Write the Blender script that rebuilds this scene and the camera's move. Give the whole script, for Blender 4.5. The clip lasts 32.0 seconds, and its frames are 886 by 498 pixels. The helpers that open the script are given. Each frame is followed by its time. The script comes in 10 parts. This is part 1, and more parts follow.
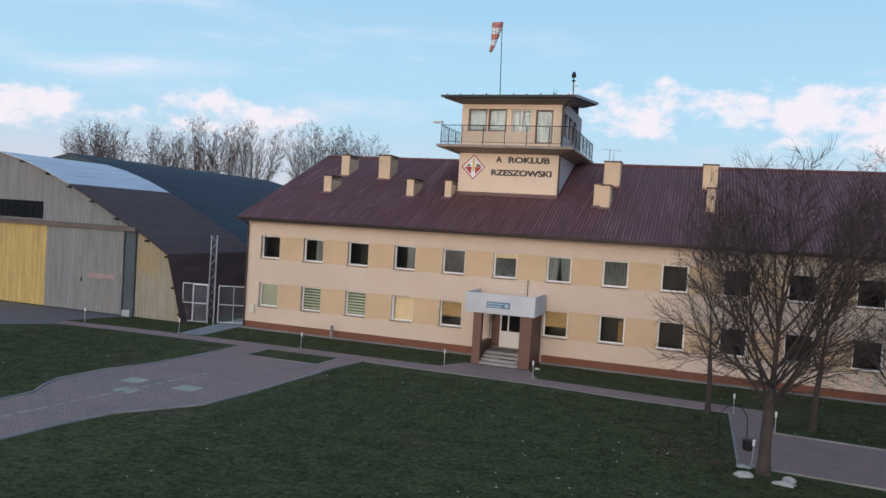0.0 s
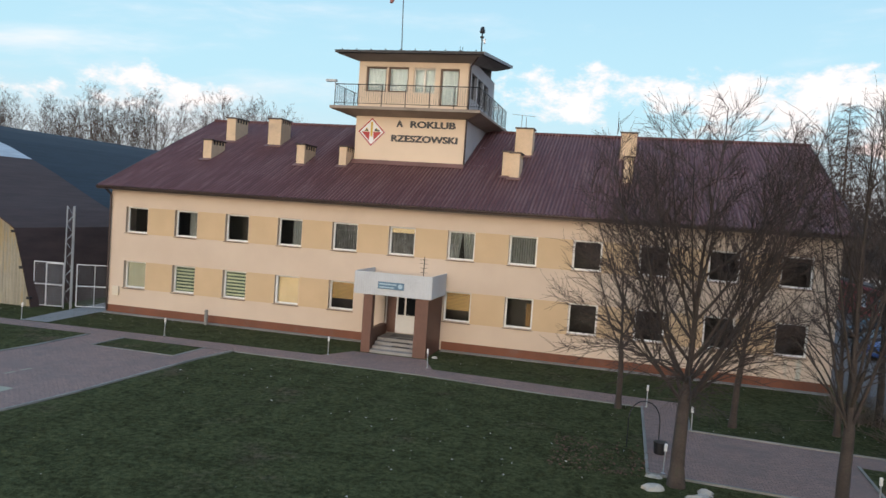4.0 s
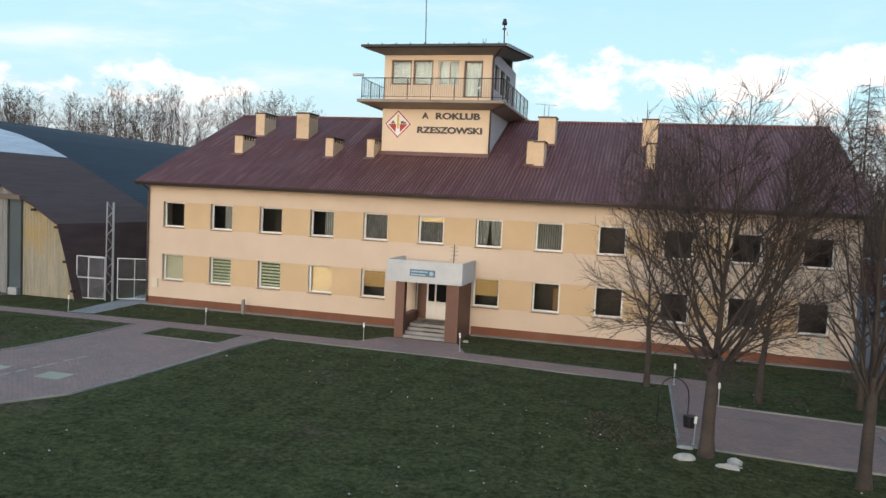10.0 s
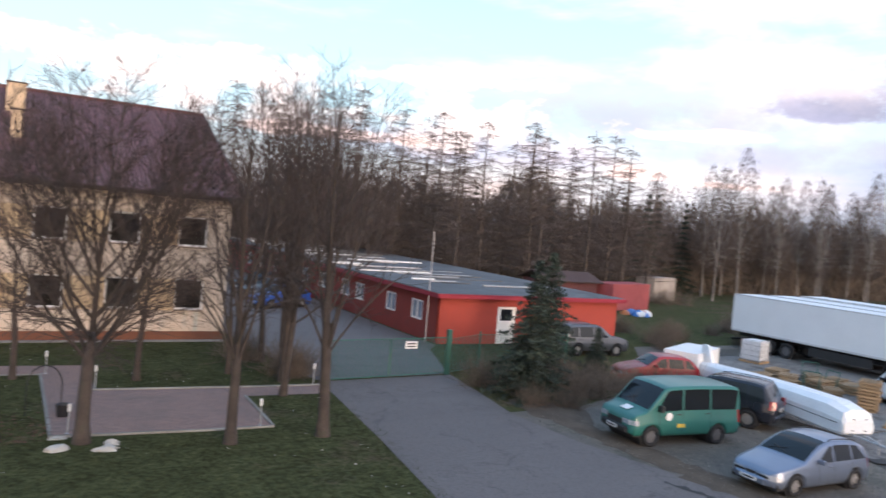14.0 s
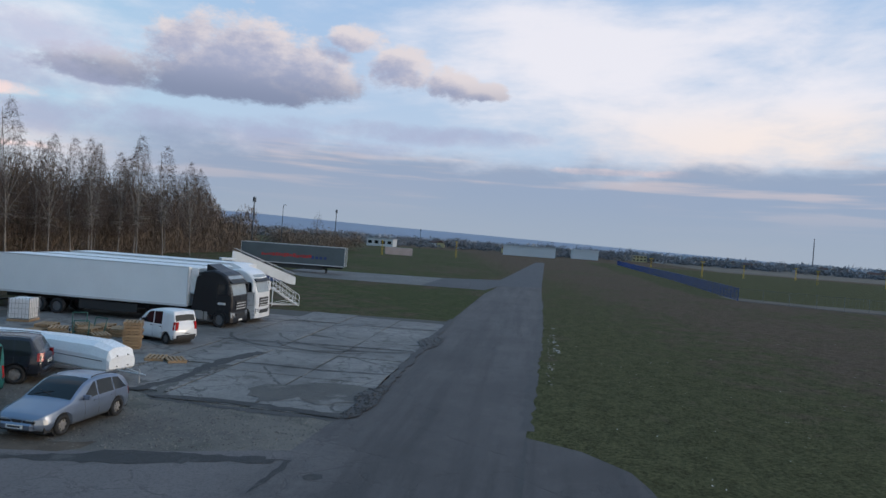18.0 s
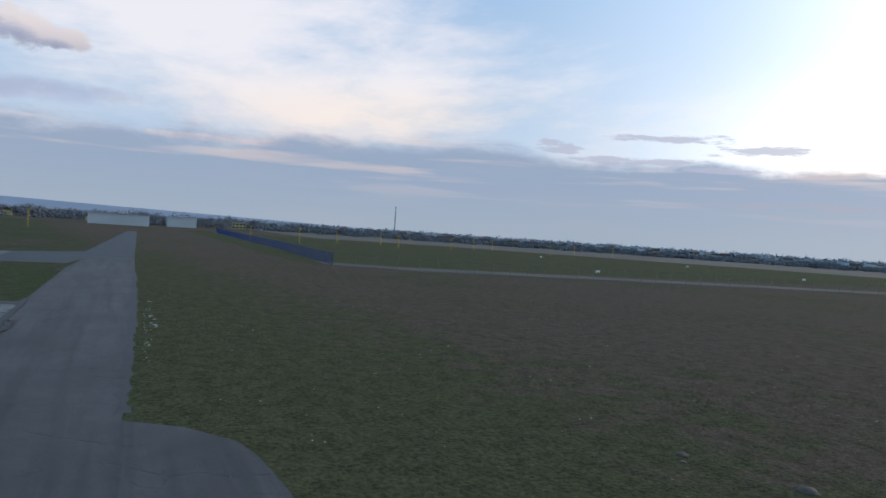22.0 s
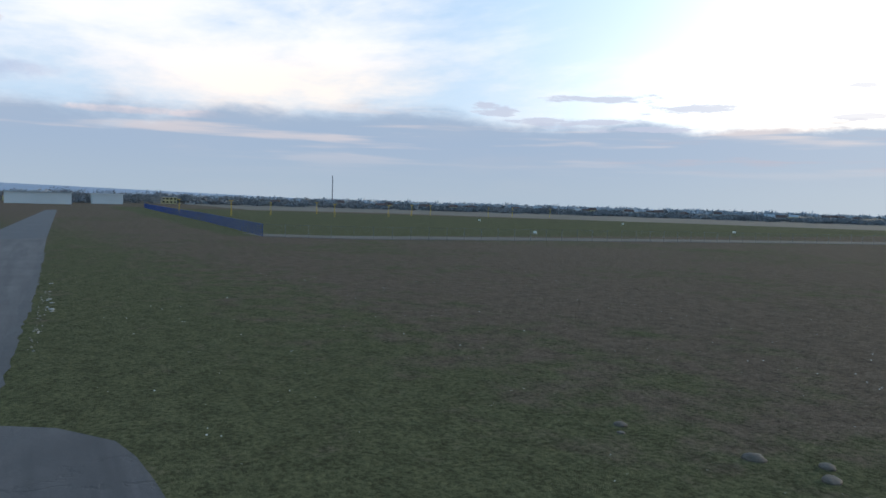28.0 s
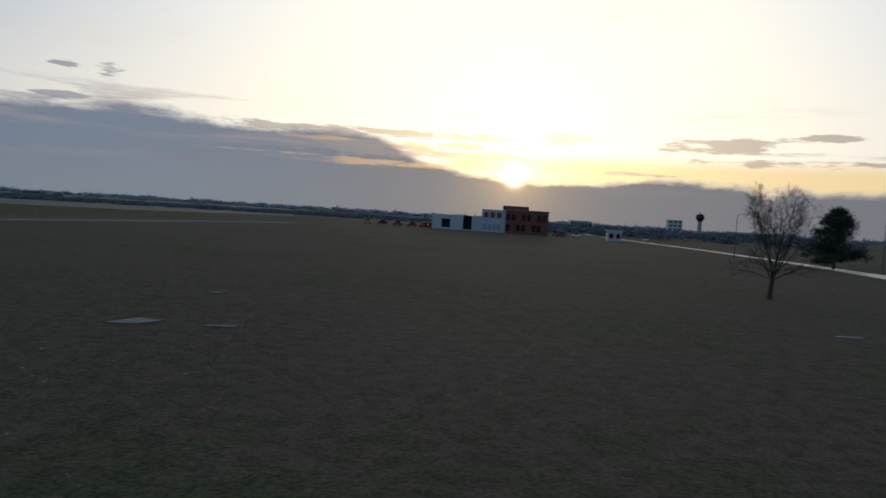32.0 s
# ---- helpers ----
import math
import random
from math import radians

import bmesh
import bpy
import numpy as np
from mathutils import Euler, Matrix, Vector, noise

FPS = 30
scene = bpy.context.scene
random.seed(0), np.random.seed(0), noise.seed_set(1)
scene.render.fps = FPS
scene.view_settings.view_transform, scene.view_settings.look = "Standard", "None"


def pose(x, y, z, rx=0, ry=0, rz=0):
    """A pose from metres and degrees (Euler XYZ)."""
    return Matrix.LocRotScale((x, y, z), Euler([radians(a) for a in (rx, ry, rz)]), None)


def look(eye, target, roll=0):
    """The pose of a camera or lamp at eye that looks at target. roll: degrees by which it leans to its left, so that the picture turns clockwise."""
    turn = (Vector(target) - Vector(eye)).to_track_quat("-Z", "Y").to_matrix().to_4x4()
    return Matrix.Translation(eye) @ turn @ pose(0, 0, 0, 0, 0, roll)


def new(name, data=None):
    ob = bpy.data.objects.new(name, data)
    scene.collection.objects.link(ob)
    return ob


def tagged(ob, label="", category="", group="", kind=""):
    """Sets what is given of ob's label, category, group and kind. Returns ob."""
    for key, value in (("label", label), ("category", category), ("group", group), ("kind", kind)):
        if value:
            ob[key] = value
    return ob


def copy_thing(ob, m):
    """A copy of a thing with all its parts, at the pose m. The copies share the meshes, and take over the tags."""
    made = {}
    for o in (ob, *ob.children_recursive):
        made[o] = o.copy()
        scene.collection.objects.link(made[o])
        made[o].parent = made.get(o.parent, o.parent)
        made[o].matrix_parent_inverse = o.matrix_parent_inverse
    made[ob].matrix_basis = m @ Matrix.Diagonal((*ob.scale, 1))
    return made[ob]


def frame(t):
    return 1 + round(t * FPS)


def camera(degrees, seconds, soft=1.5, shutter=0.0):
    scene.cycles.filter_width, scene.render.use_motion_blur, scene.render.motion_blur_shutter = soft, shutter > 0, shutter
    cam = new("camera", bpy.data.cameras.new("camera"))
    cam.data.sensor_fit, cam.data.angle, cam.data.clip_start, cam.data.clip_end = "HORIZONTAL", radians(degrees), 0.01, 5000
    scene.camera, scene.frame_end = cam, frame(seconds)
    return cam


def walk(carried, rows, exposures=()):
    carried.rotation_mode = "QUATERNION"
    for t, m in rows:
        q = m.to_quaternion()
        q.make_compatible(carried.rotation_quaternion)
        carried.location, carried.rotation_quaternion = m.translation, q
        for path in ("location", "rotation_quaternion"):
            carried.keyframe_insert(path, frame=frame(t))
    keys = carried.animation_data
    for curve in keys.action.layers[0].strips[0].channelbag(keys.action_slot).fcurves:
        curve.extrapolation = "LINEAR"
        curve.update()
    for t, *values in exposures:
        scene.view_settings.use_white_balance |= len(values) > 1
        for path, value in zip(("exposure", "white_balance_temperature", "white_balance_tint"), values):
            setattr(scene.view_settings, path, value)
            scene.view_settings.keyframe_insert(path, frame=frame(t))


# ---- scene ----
cam = camera(62.1, 32.0, shutter=0.25)
PATH = [
    (0, (26.282, -39.061, 7.073), (25.628, -37.172, 7.007), 3.5),
    (0.5, (26.324, -38.372, 7.032), (25.682, -36.479, 6.96), 3.4),
    (1, (26.377, -37.61, 7.042), (25.762, -35.709, 6.964), 3.5),
    (1.5, (26.451, -36.852, 7.048), (25.858, -34.944, 6.962), 3.4),
    (2, (26.522, -36.026, 7.059), (25.935, -34.116, 6.963), 3.6),
    (2.5, (26.619, -35.304, 7.036), (26.035, -33.394, 6.934), 3.7),
    (4.5, (26.912, -34.062, 6.597), (26.512, -32.105, 6.493), 4.0),
    (5, (26.899, -34.155, 6.663), (26.588, -32.183, 6.556), 4.1),
    (5.5, (26.962, -34.261, 6.686), (26.712, -32.279, 6.578), 4.1),
    (6, (26.935, -34.427, 6.703), (26.724, -32.441, 6.596), 4.0),
    (6.5, (26.967, -34.54, 6.704), (26.759, -32.553, 6.597), 3.9),
    (7, (26.976, -34.701, 6.732), (26.76, -32.716, 6.623), 3.8),
    (7.5, (26.916, -34.862, 6.75), (26.684, -32.879, 6.638), 3.7),
    (8, (26.84, -34.983, 6.727), (26.473, -33.02, 6.607), 3.3),
    (8.5, (26.783, -35.131, 6.698), (26.317, -33.19, 6.573), 3.0),
    (9, (26.689, -35.239, 6.672), (26.192, -33.306, 6.544), 3.0),
    (9.5, (26.638, -35.294, 6.617), (26.127, -33.365, 6.488), 2.9),
    (10, (26.552, -35.377, 6.602), (26.035, -33.449, 6.468), 2.8),
    (10.5, (26.526, -35.432, 6.639), (26.007, -33.506, 6.5), 2.7),
    (11, (26.491, -35.496, 6.622), (25.97, -33.57, 6.481), 2.6),
    (11.5, (26.547, -35.528, 6.628), (26.059, -33.593, 6.486), 2.6),
    (12, (26.594, -35.519, 6.649), (26.275, -33.549, 6.511), 2.9),
    (12.5, (26.68, -35.506, 6.666), (26.598, -33.512, 6.537), 3.2),
    (13, (26.722, -35.492, 6.672), (26.984, -33.512, 6.557), 3.8),
    (13.5, (26.703, -35.523, 6.668), (27.321, -33.624, 6.569), 4.5),
    (14, (26.676, -35.318, 6.54), (27.695, -33.599, 6.468), 5.1),
    (14.5, (26.61, -35.361, 6.503), (27.966, -33.891, 6.458), 5.4),
    (15, (26.606, -35.522, 6.53), (28.252, -34.387, 6.509), 5.5),
    (15.5, (26.574, -35.76, 6.489), (28.409, -34.967, 6.49), 5.4),
    (17.5, (25.959, -36.3, 6.342), (27.944, -36.055, 6.329), 4.2),
    (18, (25.877, -36.398, 6.326), (27.863, -36.159, 6.3), 4.1),
    (18.5, (25.85, -36.439, 6.317), (27.836, -36.207, 6.281), 4.0),
    (19, (25.881, -36.495, 6.279), (27.868, -36.267, 6.234), 3.8),
    (19.5, (25.86, -36.496, 6.315), (27.851, -36.318, 6.262), 3.7),
    (20, (25.844, -36.512, 6.334), (27.842, -36.45, 6.279), 3.6),
    (20.5, (25.814, -36.526, 6.352), (27.806, -36.69, 6.303), 3.7),
    (21, (25.792, -36.495, 6.386), (27.737, -36.957, 6.344), 3.8),
    (21.5, (25.808, -36.431, 6.393), (27.697, -37.087, 6.354), 3.9),
    (22, (25.747, -36.324, 6.391), (27.578, -37.127, 6.351), 3.8),
    (22.5, (25.738, -36.245, 6.359), (27.544, -37.102, 6.314), 3.7),
    (23, (25.698, -36.162, 6.367), (27.492, -37.045, 6.316), 3.6),
    (23.5, (25.635, -36.053, 6.38), (27.423, -36.948, 6.321), 3.5),
    (24, (25.53, -35.978, 6.354), (27.313, -36.882, 6.29), 3.4),
    (24.5, (25.419, -35.938, 6.339), (27.197, -36.852, 6.27), 3.2),
    (26.5, (26.328, -37.184, 6.284), (28.103, -38.1, 6.188), 2.4),
    (27, (26.797, -37.602, 6.265), (28.573, -38.514, 6.156), 2.2),
    (27.5, (27.265, -37.962, 6.22), (29.038, -38.88, 6.102), 1.7),
    (28, (27.692, -38.179, 6.211), (29.447, -39.129, 6.087), 1.7),
    (28.5, (28.034, -38.365, 6.218), (29.745, -39.393, 6.091), 1.8),
    (29, (28.341, -38.644, 6.201), (29.931, -39.85, 6.076), 2.1),
    (29.5, (28.587, -38.954, 6.188), (30.004, -40.36, 6.071), 2.5),
    (30, (28.741, -39.367, 6.204), (29.908, -40.988, 6.096), 2.6),
    (30.5, (28.761, -39.809, 6.268), (29.671, -41.587, 6.166), 3.0),
    (31, (28.771, -40.421, 6.244), (29.41, -42.314, 6.15), 3.2),
    (31.5, (28.407, -40.705, 6.335), (28.813, -42.661, 6.243), 3.2),
    (32, (27.823, -40.823, 6.5), (27.985, -42.814, 6.408), 3.5),
]
from mathutils.geometry import tessellate_polygon

walk(cam, [(t, look(eye, target, roll)) for t, eye, target, roll in PATH],
     exposures=[(0.0, -0.04, 6150, 18), (3.0, 0.10, 6450, 15), (6.0, 0.3, 6800, 13), (11.5, 0.34, 6800, 13), (13.0, 0.6, 6800, 18), (14.2, 0.72, 6950, 24), (15.2, 0.42, 6550, 18), (18.0, -0.1, 6350, 14), (21.0, -0.02, 6350, 13), (23.5, -0.16, 6400, 13), (28.5, 0.2, 6400, 10), (30.2, -0.06, 6300, 10), (31.0, -0.38, 6250, 11), (32.0, -1.15, 6200, 12)])

# ---- world and sun ----
SUN_DIR = Vector((-0.009, -0.998, 0.058)).normalized()


class Ex:
    """A small algebra over shader nodes."""
    tree = None

    def __init__(self, s):
        self.s = s

    @classmethod
    def op(cls, kind, *args, clamp=False):
        n = cls.tree.nodes.new("ShaderNodeMath")
        n.operation, n.use_clamp = kind, clamp
        for i, a in enumerate(args):
            if isinstance(a, Ex):
                cls.tree.links.new(a.s, n.inputs[i])
            else:
                n.inputs[i].default_value = a
        return Ex(n.outputs[0])

    def __add__(self, o): return Ex.op("ADD", self, o)
    def __sub__(self, o): return Ex.op("SUBTRACT", self, o)
    def __mul__(self, o): return Ex.op("MULTIPLY", self, o)
    def __truediv__(self, o): return Ex.op("DIVIDE", self, o)
    def __rsub__(self, o): return Ex.op("SUBTRACT", o, self)
    def __radd__(self, o): return Ex.op("ADD", self, o)
    def __rmul__(self, o): return Ex.op("MULTIPLY", self, o)


def step(x, a, b):
    """0 below a, 1 above b, smooth between (a may be over b)."""
    n = Ex.tree.nodes.new("ShaderNodeMapRange")
    n.interpolation_type = "SMOOTHSTEP"
    if a > b:
        a, b, lo, hi = b, a, 1.0, 0.0
    else:
        lo, hi = 0.0, 1.0
    Ex.tree.links.new(x.s, n.inputs[0])
    for i, v in zip((1, 2, 3, 4), (a, b, lo, hi)):
        n.inputs[i].default_value = v
    return Ex(n.outputs[0])


def mixc(fac, a, b):
    n = Ex.tree.nodes.new("ShaderNodeMix")
    n.data_type = "RGBA"
    for sock, v in ((n.inputs["Factor"], fac), (n.inputs[6], a), (n.inputs[7], b)):
        if isinstance(v, Ex):
            Ex.tree.links.new(v.s, sock)
        elif isinstance(v, tuple):
            sock.default_value = (*v, 1)
        else:
            sock.default_value = v
    return Ex(n.outputs[2])


def fbm(vec, scale, detail=5.0, rough=0.55, lo=None):
    n = Ex.tree.nodes.new("ShaderNodeTexNoise")
    n.inputs["Scale"].default_value, n.inputs["Detail"].default_value = scale, detail
    n.inputs["Roughness"].default_value = rough
    Ex.tree.links.new(vec.s, n.inputs["Vector"])
    return Ex(n.outputs["Fac"])


def vec3(x, y, z):
    n = Ex.tree.nodes.new("ShaderNodeCombineXYZ")
    for i, v in enumerate((x, y, z)):
        if isinstance(v, Ex):
            Ex.tree.links.new(v.s, n.inputs[i])
        else:
            n.inputs[i].default_value = v
    return Ex(n.outputs[0])


def split(v):
    n = Ex.tree.nodes.new("ShaderNodeSeparateXYZ")
    Ex.tree.links.new(v.s, n.inputs[0])
    return [Ex(o) for o in n.outputs]


def make_world():
    world = bpy.data.worlds.new("evening_sky")
    scene.world = world
    world.use_nodes = True
    tree = Ex.tree = world.node_tree
    tree.nodes.clear()
    coord = tree.nodes.new("ShaderNodeTexCoord")
    d = Ex(coord.outputs["Generated"])
    x, y, z = split(d)
    deg = 57.2958
    el = Ex.op("ARCSINE", z) * deg
    az = Ex.op("ARCTAN2", x, y) * deg          # 0 along +y, 90 along +x, 180 at the sun
    az = az + Ex.op("LESS_THAN", az, -100.0) * 360.0
    # angle to the sun
    n = tree.nodes.new("ShaderNodeVectorMath")
    n.operation = "DOT_PRODUCT"
    tree.links.new(d.s, n.inputs[0])
    n.inputs[1].default_value = SUN_DIR
    ang = Ex.op("ARCCOSINE", Ex.op("MINIMUM", Ex(n.outputs["Value"]), 0.999999)) * deg
    # clear sky
    sky = tree.nodes.new("ShaderNodeTexSky")
    sky.sky_type, sky.sun_disc = "NISHITA", False
    sky.sun_elevation, sky.sun_rotation = radians(3.3), radians(180.5)
    sky.air_density, sky.dust_density = 1.2, 1.0
    nis = Ex(sky.outputs[0])
    low = mixc(step(el, 0, 9), (8.4, 8.6, 9.0), (5.3, 9.0, 10.7))
    clear = mixc(step(el, 8, 34), low, (2.6, 5.7, 9.2))
    clear = mixc(step(az, 30, 75), clear, mixc(step(el, 4, 30), (6.2, 8.0, 10.1), (3.4, 6.2, 10.0)))
    clear = mixc(0.22, clear, nis)
    west = step(ang, 68, 8)
    clear = mixc(west * 0.85, clear, (15.5, 17.6, 19.5))
    clear = mixc(step(el, 15, 6) * step(az, 122, 150) * 0.55, clear, (17.0, 15.4, 12.4))
    near = step(ang, 50, 4)
    clear = mixc(near * 0.8, clear, (24.0, 22.0, 17.6))
    # pale veils on a high layer, drawn out along the horizon
    zz = Ex.op("MAXIMUM", z, 0.0) + 0.16
    px, py = x / zz, y / zz
    warp = fbm(vec3(az * 0.03, el * 0.06, 1.1), 1.0, 3.0, 0.5)
    veil = fbm(vec3(az * 0.055 + warp * 0.8, el * 0.20 - az * 0.012 + warp, 2.3), 1.0, 7.0, 0.58)
    high = fbm(vec3(px * 0.6 + warp, py * 0.9, 5.2), 1.3, 6.0, 0.6)
    wisps = veil * 0.65 + high * 0.35
    white = step(az, 72, 90) * step(az, 136, 96) * step(el, 5, 9) * step(el, 20, 13)
    bias = white * 0.13 - step(az, 40, 15) * 0.075 - step(az, 112, 140) * 0.06 + step(el, 18, 5) * 0.03
    cover = step(wisps + bias, 0.46, 0.72)
    cloud_white = mixc(step(el, 3, 11), (8.8, 7.5, 7.0), (9.6, 9.4, 9.5))
    cloud_white = mixc(step(az, 84, 110) * step(el, 12.5, 8.5) * 0.8, cloud_white, (11.0, 9.4, 7.9))
    cloud_white = mixc(west * 0.85, cloud_white, (14.5, 13.2, 11.6))
    cloud_white = mixc(near * 0.8, cloud_white, (24.0, 22.0, 18.0))
    col = mixc(cover * 0.85, clear, cloud_white)

    # heaped clouds with flat bases; the side towards the sun is pale
    def lumps(da, de):
        a, e = az + da, el + de
        return fbm(vec3(a * 0.21, e * 0.34, 0.7), 1.0, 9.0, 0.64)

    def heap(rows, da, de, lump, gain=1.2, rough=4.6):
        best = None
        for a0, e0, wa, up_, down_ in rows:
            u, v = (az - (a0 - da)) / wa, el - (e0 - de)
            v = Ex.op("MAXIMUM", v, 0.0) / up_ + Ex.op("MINIMUM", v, 0.0) / down_
            q = gain - (u * u + v * v) * gain + (lump - 0.5) * rough
            best = q if best is None else Ex.op("MAXIMUM", best, q)
        return best

    lump, lump2 = lumps(0.0, 0.0), lumps(0.9, 0.9)
    m, up = heap(HEAPS, 0.0, 0.0, lump), heap(HEAPS, 0.9, 0.9, lump2)
    tone = mixc(step(up, -0.4, 1.3), (8.0, 7.4, 7.3), (3.9, 4.3, 5.7))
    tone = mixc(step(el, 12.6, 9.2) * 0.85, tone, (2.15, 2.6, 3.75))
    col = mixc(step(m, -0.15, 0.75) * 0.95, col, tone)
    m = heap(BANDS, 0.0, 0.0, lump, 1.0, 4.0)
    col = mixc(step(m, -0.7, 1.2) * 0.72, col, mixc(step(el, 11.5, 8.5), (5.6, 5.9, 7.4), (4.2, 4.6, 6.2)))
    # small white clouds low over the roofs, and pink ones over the wood
    m = heap(PUFFS, 0.0, 0.0, lump, 0.5, 4.4)
    col = mixc(step(m, -0.05, 0.7) * 0.92, col, (9.8, 9.2, 8.9))
    m = heap(PINKS, 0.0, 0.0, lump, 1.0, 3.6)
    col = mixc(step(m, -0.05, 0.8) * 0.85, col, (10.2, 8.1, 7.4))
    # haze bank above the horizon, thickest away from the building
    edge = fbm(vec3(az * 0.10, el * 0.25, 4.0), 1.0, 6.0, 0.6)
    top = 6.3 + step(az, 96, 112) * 0.7 - step(az, 113, 126) * 1.1 - step(az, 166, 179) * 2.6
    soft = step(az, 150, 95)
    bank = step((el - top + (edge - 0.5) * (3.2 + soft * 2.5)) / (1.0 + soft * 2.0), 0.35, -0.45) * step(az, 52, 66)
    bank_col = mixc(step(el, 0.0, 5.0), (3.6, 4.4, 5.25), (3.15, 4.05, 5.4))
    bank_col = mixc(step(az, 150, 182), bank_col, (3.1, 3.2, 3.8))
    streak = step(fbm(vec3(az * 0.06, el * 0.9, 9.0), 1.0, 4.0, 0.5), 0.50, 0.66)
    bank_col = mixc(streak * step(el, 1.5, 6.0) * 0.6, bank_col, (7.6, 6.4, 6.0))
    col = mixc(bank * 0.94, col, bank_col)
    # grey streaks and pink fringes above the bank towards the sun
    st = fbm(vec3(az * 0.07, el * 0.75, 6.1), 1.0, 6.0, 0.58)
    stm = step(st, 0.54, 0.66) * step(az, 118, 140) * step(el, 9.5, 5.5) * step(el, 2.0, 4.0)
    col = mixc(stm * 0.75, col, (4.6, 4.5, 5.2))
    # warm band over the bank beside the sun, and thin grey streaks
    col = mixc(step(az, 172, 184) * step(el, 5.6, 4.2) * (1.0 - bank) * 0.75, col, (17.0, 12.0, 4.6))
    thin = fbm(vec3(az * 0.30, el * 1.7, 3.3), 1.0, 7.0, 0.62)
    sm = None
    for a0, e0, wa, we in STREAKS:
        u, v = (az - a0) / wa, (el - e0) / we
        q = 1.0 - (u * u + v * v) + (thin - 0.5) * 7.0
        sm = q if sm is None else Ex.op("MAXIMUM", sm, q)
    col = mixc(step(sm, 0.0, 0.9) * 0.8, col, mixc(step(az, 150, 175), (5.0, 5.4, 6.6), (7.0, 6.4, 5.8)))
    # gaps between the streaks, lit orange from behind
    sm = None
    for a0, e0, wa, we in GAPS:
        u, v = (az - a0) / wa, (el - e0) / we
        q = 1.0 - (u * u + v * v) + (thin - 0.5) * 5.0
        sm = q if sm is None else Ex.op("MAXIMUM", sm, q)
    col = mixc(step(sm, 0.0, 1.0) * 0.85, col, mixc(step(az, 160, 176), (8.4, 6.4, 5.4), (16.0, 11.0, 5.6)))
    # glow round the sun
    glow = Ex.op("EXPONENT", ang * -0.10)
    tight = Ex.op("EXPONENT", ang * ang * -3.0)
    halo = Ex.op("EXPONENT", ang * -0.5)
    open_sky = 1.0 - bank * 0.9
    col = addc(col, glow * open_sky, (26.0, 18.0, 7.0))
    col = addc(col, halo * (1.0 - bank * 0.6), (30.0, 18.0, 5.0))
    col = addc(col, tight, (120.0, 95.0, 55.0))
    # below the horizon
    col = mixc(step(el, -0.3, -2.0), col, (1.0, 1.0, 1.0))
    back = tree.nodes.new("ShaderNodeBackground")
    back.inputs["Strength"].default_value = 0.1
    tree.links.new(col.s, back.inputs["Color"])
    out = tree.nodes.new("ShaderNodeOutputWorld")
    tree.links.new(back.outputs[0], out.inputs[0])


def addc(a, fac, colour):
    n = Ex.tree.nodes.new("ShaderNodeVectorMath")
    n.operation = "SCALE"
    n.inputs[0].default_value = colour
    Ex.tree.links.new(fac.s, n.inputs["Scale"])
    m = Ex.tree.nodes.new("ShaderNodeVectorMath")
    m.operation = "ADD"
    Ex.tree.links.new(a.s, m.inputs[0])
    Ex.tree.links.new(n.outputs[0], m.inputs[1])
    return Ex(m.outputs[0])


# clouds: azimuth, elevation, half widths in degrees
HEAPS = [(66, 10.2, 8.6, 5.0, 1.3), (57.5, 10.0, 5, 1.9, 0.9), (72.3, 10.8, 3.9, 3.4, 1.5), 
         (75.6, 14.5, 2.5, 1.2, 1.0), (79, 12.7, 2.7, 1.9, 2.0), (83, 11.8, 2.4, 1.5, 1.4), (86.0, 11.4, 1.8, 0.9, 0.7)]
BANDS = [(45, 9.4, 13, 1.8, 2.0), (53, 11.6, 6, 1.6, 1.2), (62, 6.8, 16, 1.2, 1.6), (30, 6.0, 12, 1.6, 1.4), (80, 8.0, 10, 0.7, 0.9)]
PUFFS = [(-47, 6.0, 5, 1.9, 1.9), (-35.5, 7.2, 4.5, 1.5, 1.7), (14, 7.4, 10, 1.8, 1.8), (28, 7.6, 12, 2.2, 2.2),
         (1, 9.7, 13, 1.7, 2.2), (15, 10.2, 8, 1.7, 2.6), (29, 11.0, 8, 0.8, 0.8)]
PINKS = [(45, 4.8, 2.4, 1.0, 0.5), (51, 4.4, 3.5, 0.4, 0.3), (49.5, 7.8, 5.5, 0.7, 0.4), (20, 6.0, 10, 0.7, 0.5), (97, 5.9, 7, 0.4, 0.3)]
GAPS = [(169.5, 3.75, 8, 0.30), (175, 5.3, 4.5, 0.35), (166, 5.35, 5, 0.16), (178, 3.9, 3, 0.5), (161, 4.0, 5, 0.14)]
STREAKS = [(165, 5.95, 8, 0.5), (174, 6.1, 6, 0.28), (169.5, 4.7, 6, 0.55), (177.5, 4.65, 4, 0.25), (195.5, 6.1, 5, 0.55), (202, 6.75, 3, 0.3), (200, 5.0, 8, 0.3), (190, 3.9, 4, 0.2),
           (150.5, 8.5, 1.1, 0.55), (147.7, 8.6, 1.0, 0.3), (147.8, 6.6, 1.8, 0.3), (152, 6.2, 2.5, 0.2), (121.9, 7.2, 2.0, 0.55), (130, 8.1, 4.5, 0.35), (136.2, 7.3, 4, 0.35), (128, 6.4, 5, 0.3), (133, 5.9, 6, 0.25)]
make_world()
sun = bpy.data.lights.new("sun", "SUN")
sun.energy, sun.angle, sun.color = 0.75, radians(7.0), (1.0, 0.84, 0.66)
sun_ob = new("sun", sun)
sun_ob.matrix_world = look(tuple(SUN_DIR * 50), (0, 0, 0))

# ---- materials ----
MATS = {}


